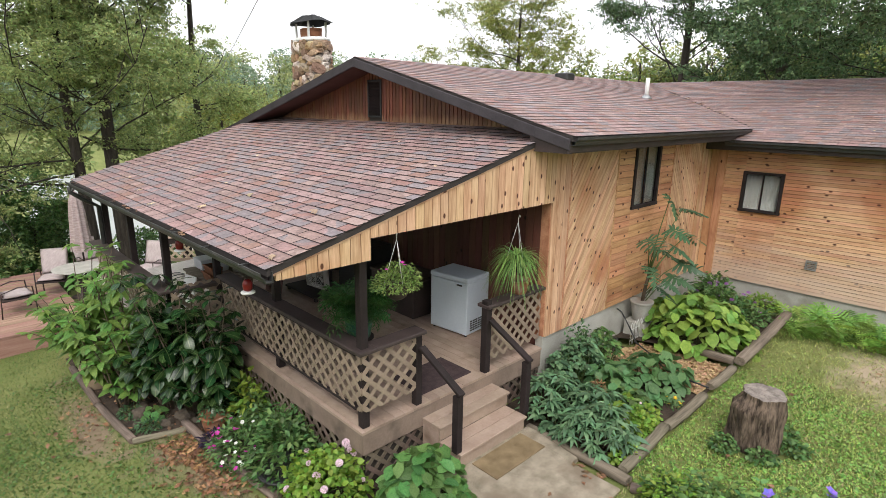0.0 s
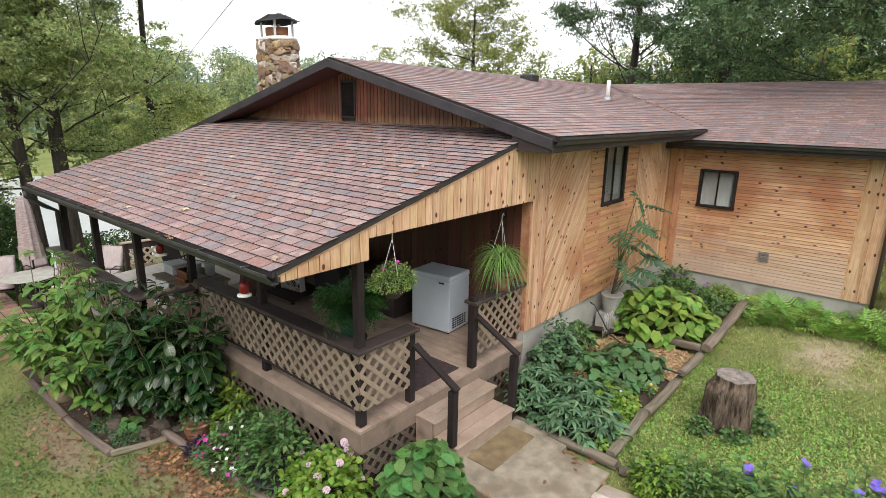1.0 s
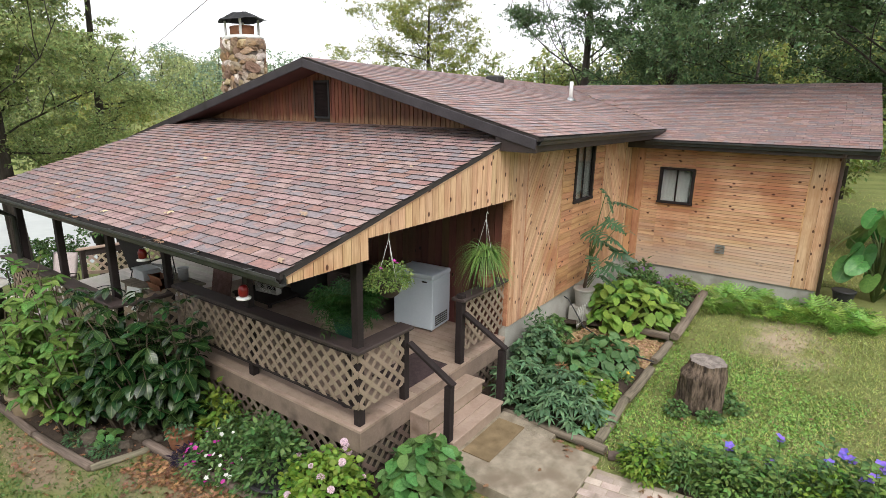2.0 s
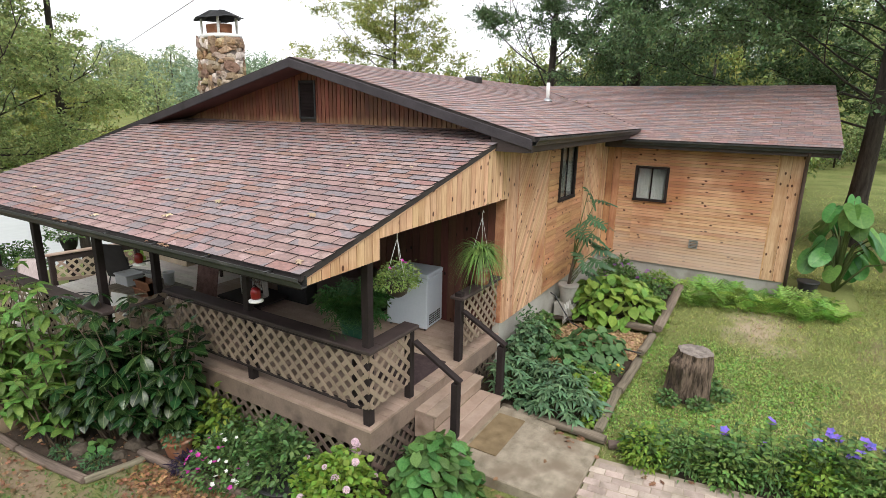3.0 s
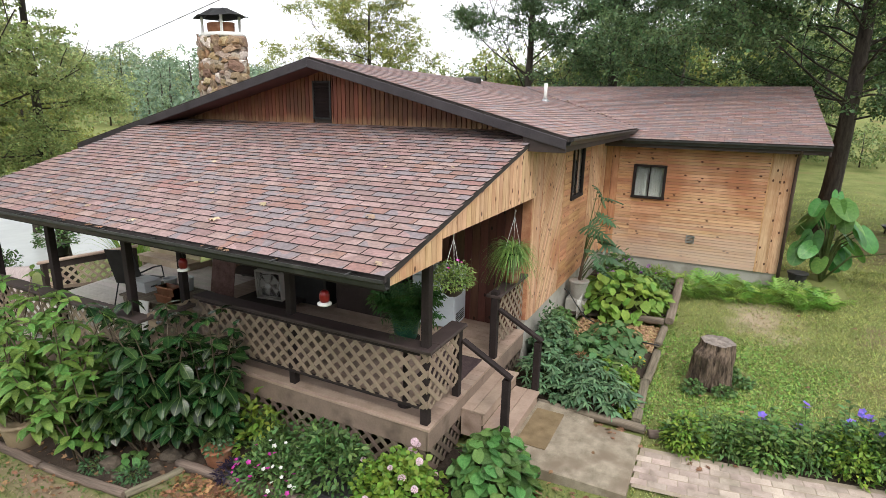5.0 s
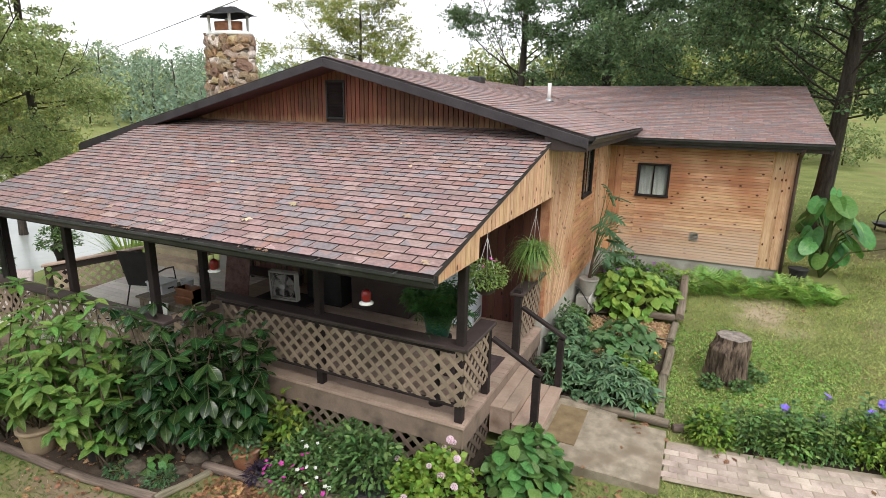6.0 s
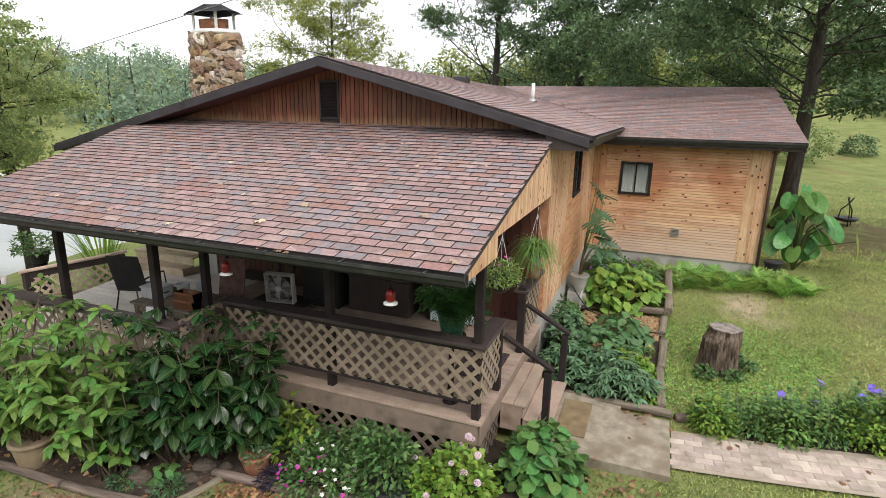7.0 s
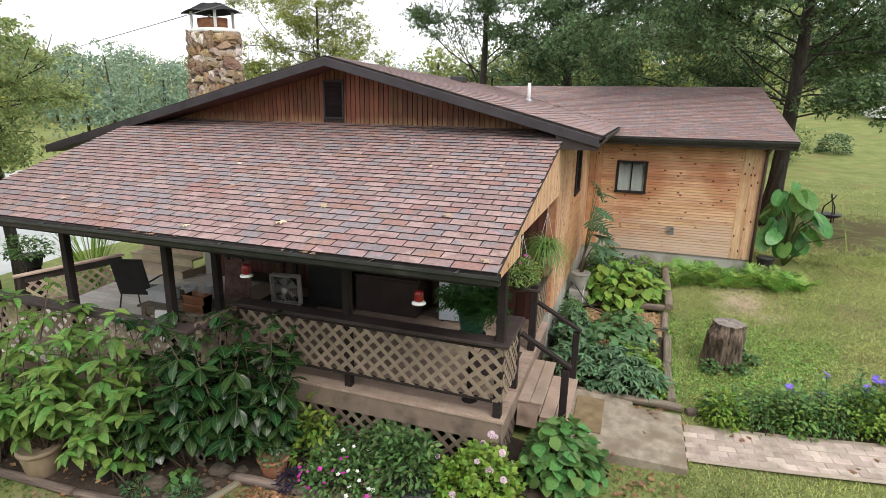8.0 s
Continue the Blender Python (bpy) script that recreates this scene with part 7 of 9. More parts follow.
# ---- things on the deck ----
def fan():
    x, y, z = 5.16, 8.72, 0.68
    tb = thing("side_table", "low dark wooden table on the porch", "table", at=(5.2, 8.75, DECK_Z))
    hang(part("top", boxbm(4.8, 5.6, 8.2, 9.3, z - 0.04, z, bevel=0.006), M_BROWN, None), tb)
    for px_ in (4.85, 5.55):
        for py_ in (8.26, 9.24):
            hang(part("leg", boxbm(px_ - 0.025, px_ + 0.025, py_ - 0.025, py_ + 0.025, DECK_Z, z - 0.04), M_BROWN, None), tb)
    f = thing("box_fan", "white box fan with a round grille on a porch table", "fan", at=(x, y, z))
    m = Matrix.Translation((x, y, z + 0.27)) @ pose(0, 0, 0, 0, -4, 8)
    for c in ((-0.06, 0.06, -0.27, 0.27, 0.24, 0.27), (-0.06, 0.06, -0.27, 0.27, -0.27, -0.24), (-0.06, 0.06, -0.27, -0.24, -0.24, 0.24), (-0.06, 0.06, 0.24, 0.27, -0.24, 0.24)):
        hang(part("housing", boxbm(*c, bevel=0.006, m=m), M_GREYPOT, None), f)
    bm = bmesh.new()
    for r in (0.05, 0.09, 0.13, 0.17, 0.21, 0.24):
        tube(bm, [m @ Vector((-0.055, r * math.cos(k * 0.2618), r * math.sin(k * 0.2618))) for k in range(25)], 0.0035, 4, cap=False)
    for k in range(16):
        a = k * math.pi / 8
        tube(bm, [m @ Vector((-0.055, 0.05 * math.cos(a), 0.05 * math.sin(a))), m @ Vector((-0.055, 0.26 * math.cos(a), 0.26 * math.sin(a)))], 0.0025, 4, cap=False)
    hang(part("grille", bm, M_WHITEP, None, "white wire grille"), f)
    bm = bmesh.new()
    for k in range(5):
        a = k * 1.2566
        v = [bm.verts.new(m @ Vector((dx, rr * math.cos(a + da), rr * math.sin(a + da)))) for dx, rr, da in ((-0.02, 0.04, -0.2), (-0.03, 0.21, -0.3), (0.02, 0.21, 0.45), (0.02, 0.04, 0.5))]
        bm.faces.new(v)
    bmesh.ops.solidify(bm, geom=bm.faces[:], thickness=0.003)
    hang(part("blades", bm, M_GREYPOT, None, "grey fan blades"), f)
    hang(part("hub", lathe(bmesh.new(), [(0.05, 0), (0.05, 0.02)], 0, 0, 0, 16), M_WHITEP, None), f).matrix_basis = m @ pose(-0.06, 0, 0, 0, -90, 0)


fan()
tv = thing("black_cabinet", "black box-shaped cabinet beside the fan", "cabinet", at=(5.75, 8.1, DECK_Z))
hang(part("body", boxbm(5.5, 6.2, 7.75, 8.5, DECK_Z, 1.55, bevel=0.01), M_BLACK, None), tv)
hang(part("door", boxbm(5.485, 5.5, 7.78, 8.47, DECK_Z + 0.05, 1.5, bevel=0.004), M_BLACK, None), tv)
ch = thing("storage_chest", "brown storage chest against the porch wall", "chest", at=(5.9, 6.95, DECK_Z))
hang(part("body", boxbm(5.6, 6.26, 6.45, 7.6, DECK_Z, 1.2, bevel=0.01), M_BROWN2, None), ch)
hang(part("lid", boxbm(5.58, 6.27, 6.43, 7.62, 1.204, 1.26, bevel=0.01), M_BROWN2, None), ch)


def sling_chair(x, y, z, turn):
    c = thing("sling_chair", "black mesh sling patio chair on the deck", "chair", at=(x, y, z))
    m = Matrix.Translation((x, y, z)) @ pose(0, 0, 0, 0, 0, turn)
    bm = bmesh.new()
    pts = [(-0.26, 0.0, 0.42), (0.26, 0.0, 0.42)]
    box(bm, -0.27, 0.27, -0.26, 0.24, 0.41, 0.43, bevel=0.008, m=m)
    hang(part("seat", bm, M_BLACK, None, "black mesh seat"), c)
    bm = bmesh.new()
    box(bm, -0.27, 0.27, -0.01, 0.01, 0.0, 0.68, bevel=0.008, m=m @ Matrix.Translation((0, 0.25, 0.42)) @ pose(0, 0, 0, -16, 0, 0))
    hang(part("backrest", bm, M_BLACK, None, "tall black mesh back"), c)
    for sx in (-0.28, 0.28):
        for a, b in (((sx, 0.2, 0.4), (sx * 1.05, 0.34, 0.0)), ((sx, -0.22, 0.64), (sx * 1.05, -0.3, 0.0))):
            bm = bmesh.new()
            tube(bm, [m @ Vector(a), m @ Vector(b)], 0.012, 6)
            hang(part("leg", bm, M_BLACK, None), c)
        bm = bmesh.new()
        tube(bm, [m @ Vector(q) for q in ((sx, 0.32, 0.66), (sx, 0.0, 0.67), (sx, -0.22, 0.64))], 0.014, 6)
        hang(part("armrest", bm, M_BLACK, None), c)
    return c


sling_chair(4.12, 10.78, DECK_Z, 108)
M_GREYBOX = surf("pale_grey_enamel", (0.42, 0.43, 0.44), (0.56, 0.57, 0.58), scale=4, fine=40, rough=0.5, bump=0.08, stain=(0.3, 0.26, 0.2), stain_scale=6, stain_at=0.6)
tbl = thing("potting_table", "weathered brown potting table crowded with pots and tools", "table", at=(3.55, 9.2, DECK_Z))
for k in range(4):
    hang(part("top_board", boxbm(3.14 + 0.2 * k, 3.33 + 0.2 * k, 8.66, 9.85, 1.16, 1.19, bevel=0.004), M_TIMBER, None), tbl)
for px_, py_ in ((3.2, 8.74), (3.86, 8.74), (3.2, 9.76), (3.86, 9.76)):
    hang(part("leg", boxbm(px_ - 0.035, px_ + 0.035, py_ - 0.035, py_ + 0.035, DECK_Z, 1.16), M_TIMBER, None), tbl)
hang(part("apron", boxbm(3.16, 3.2, 8.8, 9.7, 1.06, 1.155, bevel=0.003), M_TIMBER, None), tbl)


def bucket(x, y, z, r, h, material, label):
    bk = thing("bucket", label, "bucket", "buckets", at=(x, y, z))
    hang(part("body", lathe(bmesh.new(), [(r * 0.82, 0), (r * 0.96, h * 0.92), (r * 1.04, h * 0.94), (r * 1.04, h), (r * 0.92, h), (r * 0.75, h * 0.15)], x, y, z, 20), material, None), bk)
    bm = bmesh.new()
    tube(bm, [(x - r, y, z + h * 0.93), (x - r * 0.7, y - r * 0.5, z + h * 0.7), (x, y - r * 1.08, z + h * 0.6), (x + r * 0.7, y - r * 0.5, z + h * 0.7), (x + r, y, z + h * 0.93)], 0.003, 4)
    hang(part("bail", bm, M_STEEL, None), bk)


bucket(3.66, 9.33, 1.19, 0.1, 0.2, M_GREYBOX, "grey-white plastic bucket with a wire bail on the table")
bucket(3.8, 9.1, 1.19, 0.09, 0.21, M_GREYBOX, "white paint pail beside another bucket")
bx = thing("tool_box", "pale grey box with a lid standing on the table end", "box", at=(3.5, 9.72, 1.19))
hang(part("body", boxbm(3.34, 3.62, 9.5, 9.84, 1.19, 1.34, bevel=0.008), M_GREYBOX, None), bx)
hang(part("lid", boxbm(3.325, 3.635, 9.485, 9.855, 1.342, 1.37, bevel=0.008), M_GREYBOX, None), bx)
hang(part("handle", boxbm(3.43, 3.53, 9.475, 9.485, 1.27, 1.29), M_BLACK, None), bx)
for k, (bz, dx) in enumerate(((1.19, 0.0), (1.3, 0.03))):
    pl = thing("planter_trough", "terracotta-coloured plastic window-box stacked on the table", "planter", "stacked troughs", at=(3.25 + dx, 8.85, bz))
    bm = bmesh.new()
    v0 = [bm.verts.new((3.18 + dx + sx_ * 0.02 + (0.18 - 0.04 * sx_) * i_, 8.68 + 0.36 * j_, bz + 0.13 * sx_z)) for sx_z, sx_ in ((0, 1), (1, 0)) for i_, j_ in ((0, 0), (1, 0), (1, 1), (0, 1))]
    for f in ((3, 2, 1, 0), (0, 1, 5, 4), (1, 2, 6, 5), (2, 3, 7, 6), (3, 0, 4, 7)):
        bm.faces.new([v0[i] for i in f])
    bmesh.ops.solidify(bm, geom=bm.faces[:], thickness=0.008)
    hang(part("trough", bm, M_TERRA, None), pl)
    hang(part("rim", boxbm(3.17 + dx, 3.19 + dx, 8.67, 9.05, bz + 0.115, bz + 0.135), M_TERRA, None), pl)
bn = thing("white_panel", "white plastic panel leaning on the deck beside the table", "panel", at=(2.93, 9.22, DECK_Z))
hang(part("body", boxbm(-0.012, 0.012, -0.16, 0.16, 0.0, 0.66, bevel=0.006, m=pose(2.9, 9.18, DECK_Z + 0.004, 0, 14, 12)), M_WHITEP, None), bn)
bm = bmesh.new()
tube(bm, [(3.4 + 0.22 * math.cos(k * 0.42), 10.72 + 0.3 * math.sin(k * 0.42) + 0.012 * k, DECK_Z + 0.02 + 0.09 * max(0.0, math.sin(k * 0.42 + 0.6))) for k in range(38)], 0.009, 5)
solid("cord_coil", bm, M_BLACK, "black electric cord coiled loosely on the deck boards", "cord")


# clutter against the wall behind the rail
def potted(x, y, z, r, h, mat, label, plant, leafm, n, spread, tall, leafs):
    pot("clay_pot", label, x, y, r, h, mat, z=z)
    bush("potted_plant", plant, x, y, spread, spread, tall, n, OVAL, leafs, leafm, z=z + h * 0.9, lo=0.0, stems=8)


shelf = thing("plant_shelf", "dark wooden plant shelf against the porch wall", "shelf", at=(5.9, 9.6, DECK_Z))
for zz in (0.78, 1.2):
    hang(part("board", boxbm(5.72, 6.2, 9.15, 10.5, zz, zz + 0.03, bevel=0.004), M_BROWN2, None), shelf)
for px_ in (5.76, 6.16):
    for py_ in (9.2, 10.45):
        hang(part("upright", boxbm(px_ - 0.025, px_ + 0.025, py_ - 0.025, py_ + 0.025, DECK_Z, 1.2), M_BROWN2, None), shelf)
potted(5.95, 9.4, 1.23, 0.1, 0.16, M_GREYPOT, "small grey pot on the plant shelf", "dark leafy houseplant on the plant shelf", L_SMALL, 260, 0.2, 0.42, (0.05, 0.1))
potted(5.92, 9.85, 1.23, 0.11, 0.17, M_TERRA, "terracotta pot on the plant shelf", "variegated pale houseplant on the plant shelf", L_BLUEGREEN, 260, 0.2, 0.5, (0.04, 0.08))
potted(5.9, 10.25, 1.23, 0.1, 0.15, M_WHITEP, "white pot on the plant shelf", "trailing green houseplant on the plant shelf", L_BASKET, 220, 0.18, 0.36, (0.04, 0.08))
sb = thing("sign_board", "worn reddish board leaning behind the porch post", "board", at=(4.5, 8.62, DECK_Z))
bm = bmesh.new()
box(bm, -0.012, 0.012, -0.24, 0.24, 0.0, 0.95, bevel=0.004, m=Matrix.Translation((4.55, 9.3, DECK_Z)) @ pose(0, 0, 0, 0, 12, 8))
hang(part("panel", bm, surf("worn_red_board", (0.07, 0.03, 0.026), (0.2, 0.11, 0.095), scale=9, fine=40, rough=0.7, bump=0.2), None), sb)


def garden_steps():
    st = thing("garden_steps", "tan wooden steps rising at the far end of the deck", "steps", at=(6.2, 12.5, DECK_Z))
    for k in range(4):
        hang(part("tread", boxbm(5.75 + 0.29 * k, 6.06 + 0.29 * k, 11.62, 13.3, 0.72 + 0.17 * k, 0.755 + 0.17 * k, bevel=0.005), M_STEPW, None), st)
        hang(part("riser", boxbm(5.78 + 0.29 * k, 5.8 + 0.29 * k, 11.64, 13.28, 0.585 + 0.17 * k, 0.718 + 0.17 * k), M_STEPW, None), st)
    hang(part("landing", boxbm(6.95, 9.0, 11.6, 13.4, 1.2, 1.26, bevel=0.005), M_STEPW, None), st)
    for y in (11.66, 13.2):
        hang(part("stringer", boxbm(5.81, 6.95, y, y + 0.05, 0.3, 0.7), M_STEPW, None), st)


garden_steps()
rail_far = thing("deck_rail", "tan wooden rail with a sloping cap over brown posts", "rail", at=(4.8, 13.3, DECK_Z))
bm = bmesh.new()
ra, rb = Vector((4.02, 13.88, 0.85)), Vector((5.48, 12.81, 1.05))
box(bm, 0, (rb - ra).length, -0.07, 0.07, 0, 0.04, bevel=0.006, m=frame_of(ra, rb - ra, Vector((0, 0, 1)).cross(rb - ra)))
hang(part("cap", bm, M_STEPW, None), rail_far)
bm = bmesh.new()
box(bm, 0.06, (rb - ra).length - 0.06, -0.02, 0.02, -0.14, -0.004, bevel=0.004, m=frame_of(ra, rb - ra, Vector((0, 0, 1)).cross(rb - ra)))
hang(part("board", bm, M_BROWN2, None), rail_far)
for p_ in (Vector((4.1, 13.82, 0)), Vector((5.4, 12.87, 0))):
    hang(part("post", boxbm(p_.x - 0.05, p_.x + 0.05, p_.y - 0.05, p_.y + 0.05, -0.6, 0.86 + 0.12 * (p_.x - 4.1), bevel=0.004), M_BROWN2, None), rail_far)
bm = bmesh.new()
box(bm, 0.05, 1.55, -0.02, 0.02, -0.02, 0.05, m=frame_of((4.1, 13.82, 0.32), (1.3, -0.95, 0), (0.95, 1.3, 0)))
hang(part("bottom_rail", bm, M_TAN, None), rail_far)
pot("black_tub", "dark pot of leafy plants standing beyond the far rail", 4.75, 14.4, 0.2, 0.26, M_BLACKPOT, z=0.82)
bush("rail_plant", "leafy green plant in a dark pot beyond the rail", 4.68, 14.4, 0.42, 0.42, 0.42, 520, OVAL, (0.05, 0.09), L_SMALL, z=1.06, lo=0.0, stems=8)
solid("post_far", boxbm(4.66, 4.84, 14.31, 14.49, -1.2, 0.82, bevel=0.006), M_BROWN, "brown wooden post carrying a potted plant", "post")
strap_plant("ornamental_grass", "tall clump of arching ornamental grass near the lake", 8.6, 17.9, gz(8.6, 17.9), 320, 1.9, 0.014, L_GERAN, rise=1.6)


# ---- lower wooden terrace with patio furniture ----
PZ = -0.52
terrace = thing("terrace", "reddish wooden terrace of weathered planks beside the lake lawn", "deck", kind="structure")
M_RED_DECK = surf("reddish_deck_plank", (0.27, 0.15, 0.11), (0.42, 0.27, 0.21), scale=3, fine=25, stretch=(0.2, 3, 3), rough=0.75, bump=0.3, rand="object", jitter=0.14)
boards(terrace, (0, 0, PZ - 0.03), (1, 0, 0), (0, 1, 0), rect(-4.0, 2.2, 13.2, 18.0), 0, 0.14, 0.03, M_RED_DECK, gap=0.008)
part("skirt", boxbm(-4.0, 2.2, 13.22, 13.25, PZ - 0.5, PZ - 0.035), M_RED_DECK, terrace)
M_CUSH = surf("striped_cushion", (0.44, 0.36, 0.36), (0.6, 0.52, 0.52), scale=9, fine=60, stretch=(1, 6, 1), rough=0.95, bump=0.3, depth=0.006)
M_PLAID = surf("plaid_canvas", (0.3, 0.22, 0.22), (0.52, 0.43, 0.42), scale=8, fine=40, stretch=(1, 1, 4), rough=0.95, bump=0.3)


def patio_chair(x, y, turn):
    c = thing("patio_chair", "metal patio chair with pale striped tufted cushions", "chair", "patio chairs", at=(x, y, PZ))
    m = Matrix.Translation((x, y, PZ)) @ pose(0, 0, 0, 0, 0, turn)

    def pad(nm, w, h, mm):
        bm = bmesh.new()
        n = 8
        g = [[None] * (n + 1) for _ in range(n + 1)]
        for side in (0, 1):
            for i in range(n + 1):
                for j in range(n + 1):
                    u, v = i / n, j / n
                    t = 0.05 * (1 - (2 * u - 1) ** 6) * (1 - (2 * v - 1) ** 6) * (0.72 + 0.28 * abs(math.sin(u * 3 * math.pi) * math.sin(v * 3 * math.pi)))
                    g[i][j] = bm.verts.new(mm @ Vector(((u - 0.5) * w, v * h, t if side else -t)))
            for i in range(n):
                for j in range(n):
                    q = (g[i][j], g[i + 1][j], g[i + 1][j + 1], g[i][j + 1])
                    bm.faces.new(q if side else q[::-1]).smooth = True
        bmesh.ops.remove_doubles(bm, verts=bm.verts, dist=0.0005)
        hang(part(nm, bm, M_CUSH, None), c)
    pad("seat_cushion", 0.56, 0.54, m @ Matrix.Translation((0, -0.28, 0.44)))
    pad("back_cushion", 0.56, 0.62, m @ Matrix.Translation((0, 0.27, 0.45)) @ pose(0, 0, 0, 72, 0, 0))
    for sx in (-0.31, 0.31):
        bm = bmesh.new()
        tube(bm, [m @ Vector(q) for q in ((sx, 0.34, 0.0), (sx, 0.3, 0.55), (sx, 0.0, 0.64), (sx, -0.26, 0.62), (sx, -0.3, 0.0))], 0.014, 6)
        hang(part("side_frame", bm, M_BROWN2, None), c)
    bm = bmesh.new()
    box(bm, -0.31, 0.31, -0.29, 0.29, 0.36, 0.385, m=m)
    hang(part("seat_frame", bm, M_BROWN2, None), c)


patio_chair(2.0, 15.6, -20)
patio_chair(1.15, 14.7, 95)
patio_chair(3.0, 16.4, 10)
patio_chair(3.95, 15.0, -50)
pt = thing("patio_table", "round glass-topped patio table on the terrace", "table", at=(2.45, 15.2, PZ))
hang(part("top", lathe(bmesh.new(), [(0.55, 0), (0.56, 0.01), (0.55, 0.02)], 2.45, 15.0, PZ + 0.7, 28), M_GREYPOT, None, "pale grey-green glass top"), pt)
hang(part("pedestal", lathe(bmesh.new(), [(0.25, 0), (0.06, 0.05), (0.05, 0.68)], 2.45, 15.0, PZ, 14), M_BROWN2, None), pt)
um = thing("patio_umbrella", "closed plaid patio umbrella on its pole", "umbrella", at=(2.7, 15.73, PZ))
bm = bmesh.new()
n = 28
prof = [(0.02, 2.44), (0.07, 2.38), (0.12, 2.2), (0.15, 1.9), (0.17, 1.5), (0.2, 1.1), (0.21, 0.95)]
rings = [[bm.verts.new((2.7 + r * (1 + 0.22 * math.cos(8 * 2 * math.pi * k / n)) * math.cos(2 * math.pi * k / n), 15.73 + r * (1 + 0.22 * math.cos(8 * 2 * math.pi * k / n)) * math.sin(2 * math.pi * k / n), PZ + h)) for k in range(n)] for r, h in prof]
for p_, q_ in zip(rings, rings[1:]):
    for k in range(n):
        bm.faces.new((p_[k], q_[k], q_[(k + 1) % n], p_[(k + 1) % n])).smooth = True
bm.faces.new(rings[0])
hang(part("canopy", bm, M_PLAID, None, "folded plaid canopy"), um)
hang(part("pole", lathe(bmesh.new(), [(0.02, 0), (0.02, 2.42)], 2.7, 15.73, PZ, 10), M_BROWN2, None), um)
hang(part("base", lathe(bmesh.new(), [(0.24, 0), (0.22, 0.06), (0.04, 0.09)], 2.7, 15.73, PZ, 18), M_BROWN2, None), um)
hang(part("finial", lathe(bmesh.new(), [(0.012, 0), (0.03, 0.03), (0.008, 0.08)], 2.7, 15.73, PZ + 2.44, 10), M_BROWN2, None), um)

# ---- small garden things ----
hose = bmesh.new()
tube(hose, [(8.25, 4.2, 0.75), (8.28, 4.12, 0.7), (8.3, 3.95, 0.45), (8.15, 3.75, 0.3), (8.1, 3.5, 0.22), (7.95, 3.3, 0.2), (7.7, 3.0, 0.22), (7.6, 2.6, 0.24), (7.55, 2.35, 0.26)], 0.012, 6)
solid("garden_hose", hose, M_BLACK, "dark garden hose running from the wall tap over the bed", "hose")
wf = thing("edging_fence", "small white wire border fence by the potted plant", "fence", at=(8.6, 3.92, 0.1))
for k in range(5):
    bm = bmesh.new()
    x = 8.35 + k * 0.1
    tube(bm, [(x, 3.95, 0.12), (x, 3.95, 0.48), (x + 0.03, 3.95, 0.54), (x + 0.06, 3.95, 0.48), (x + 0.06, 3.95, 0.12)], 0.006, 5)
    hang(part("hoop", bm, M_WHITEP, None), wf)
bm = bmesh.new()
for zz in (0.2, 0.4):
    tube(bm, [(8.33, 3.95, zz), (8.85, 3.95, zz)], 0.005, 5)
hang(part("wire", bm, M_WHITEP, None), wf)
hk = thing("iron_stand", "black wrought-iron garden stand on the far lawn", "garden stand", at=(19.2, -3.2, gz(19.2, -3.2)))
bm = bmesh.new()
z = gz(19.2, -3.2)
for dx, dy in ((-0.25, 0), (0.2, 0.2), (0.2, -0.2)):
    tube(bm, [(19.2 + dx, -3.2 + dy, z), (19.2 + dx * 0.8, -3.2 + dy * 0.8, z + 0.5), (19.2, -3.2, z + 0.75), (19.2 - dx * 0.4, -3.2 - dy * 0.4, z + 0.95)], 0.02, 6)
hang(part("frame", bm, M_BLACK, None), hk)
hang(part("bowl", lathe(bmesh.new(), [(0.05, 0), (0.28, 0.06), (0.36, 0.16), (0.33, 0.16), (0.1, 0.05)], 19.2, -3.2, z + 0.12, 18), M_BLACK, None), hk)
wire = bmesh.new()
tube(wire, [(-2.34, -10.0, 6.39), (2.88, 5.0, 5.58), (4.97, 11.0, 5.26), (8.1, 20.0, 4.78), (9.15, 23.0, 4.63)], 0.007, 5)
solid("overhead_cable", wire, M_STEEL, "thin overhead cable crossing above the roof", "cable")

# beds: bare soil and wood chips
def soil(name, label, poly, material, up=0.02, category="soil"):
    bm = bmesh.new()
    vs = [bm.verts.new((x, y, gz(x, y) + up)) for x, y in poly]
    bm.faces.new(vs)
    bmesh.ops.triangulate(bm, faces=bm.faces)
    bmesh.ops.subdivide_edges(bm, edges=bm.edges, cuts=6, use_grid_fill=True)
    for v in bm.verts:
        v.co.z = gz(v.co.x, v.co.y) + up + 0.025 * noise.noise(v.co * 3.0)
    return solid(name, bm, material, label, category, kind="structure")


soil("bed_soil", "dark bare soil of the front flower bed", [(1.55, 7.55), (2.12, 7.4), (2.2, 6.2), (2.4, 4.9), (2.6, 3.75), (3.7, 3.6), (3.9, 4.4), (3.2, 4.5), (3.1, 8.05), (2.6, 8.1), (2.4, 12.5), (1.5, 12.0)], M_SOIL, 0.035)
soil("bed_soil", "dark bare soil of the bed beside the house", [(5.25, 3.75), (5.15, 2.4), (7.5, 2.4), (8.6, 2.4), (8.65, 3.3), (8.3, 4.3), (5.3, 4.35)], M_SOIL, 0.045)
soil("bed_soil", "raised soil of the timber-edged bed", [(8.66, 3.35), (8.66, 2.4), (11.0, 2.4), (11.85, 2.6), (11.85, 4.3), (8.4, 4.3)], M_SOIL, 0.16)
soil("chip_path", "tan wood-chip patch between the beds", [(7.45, 2.45), (8.6, 2.42), (8.6, 3.3), (8.3, 4.0), (7.7, 4.1), (7.9, 3.3)], M_CHIP, 0.075)
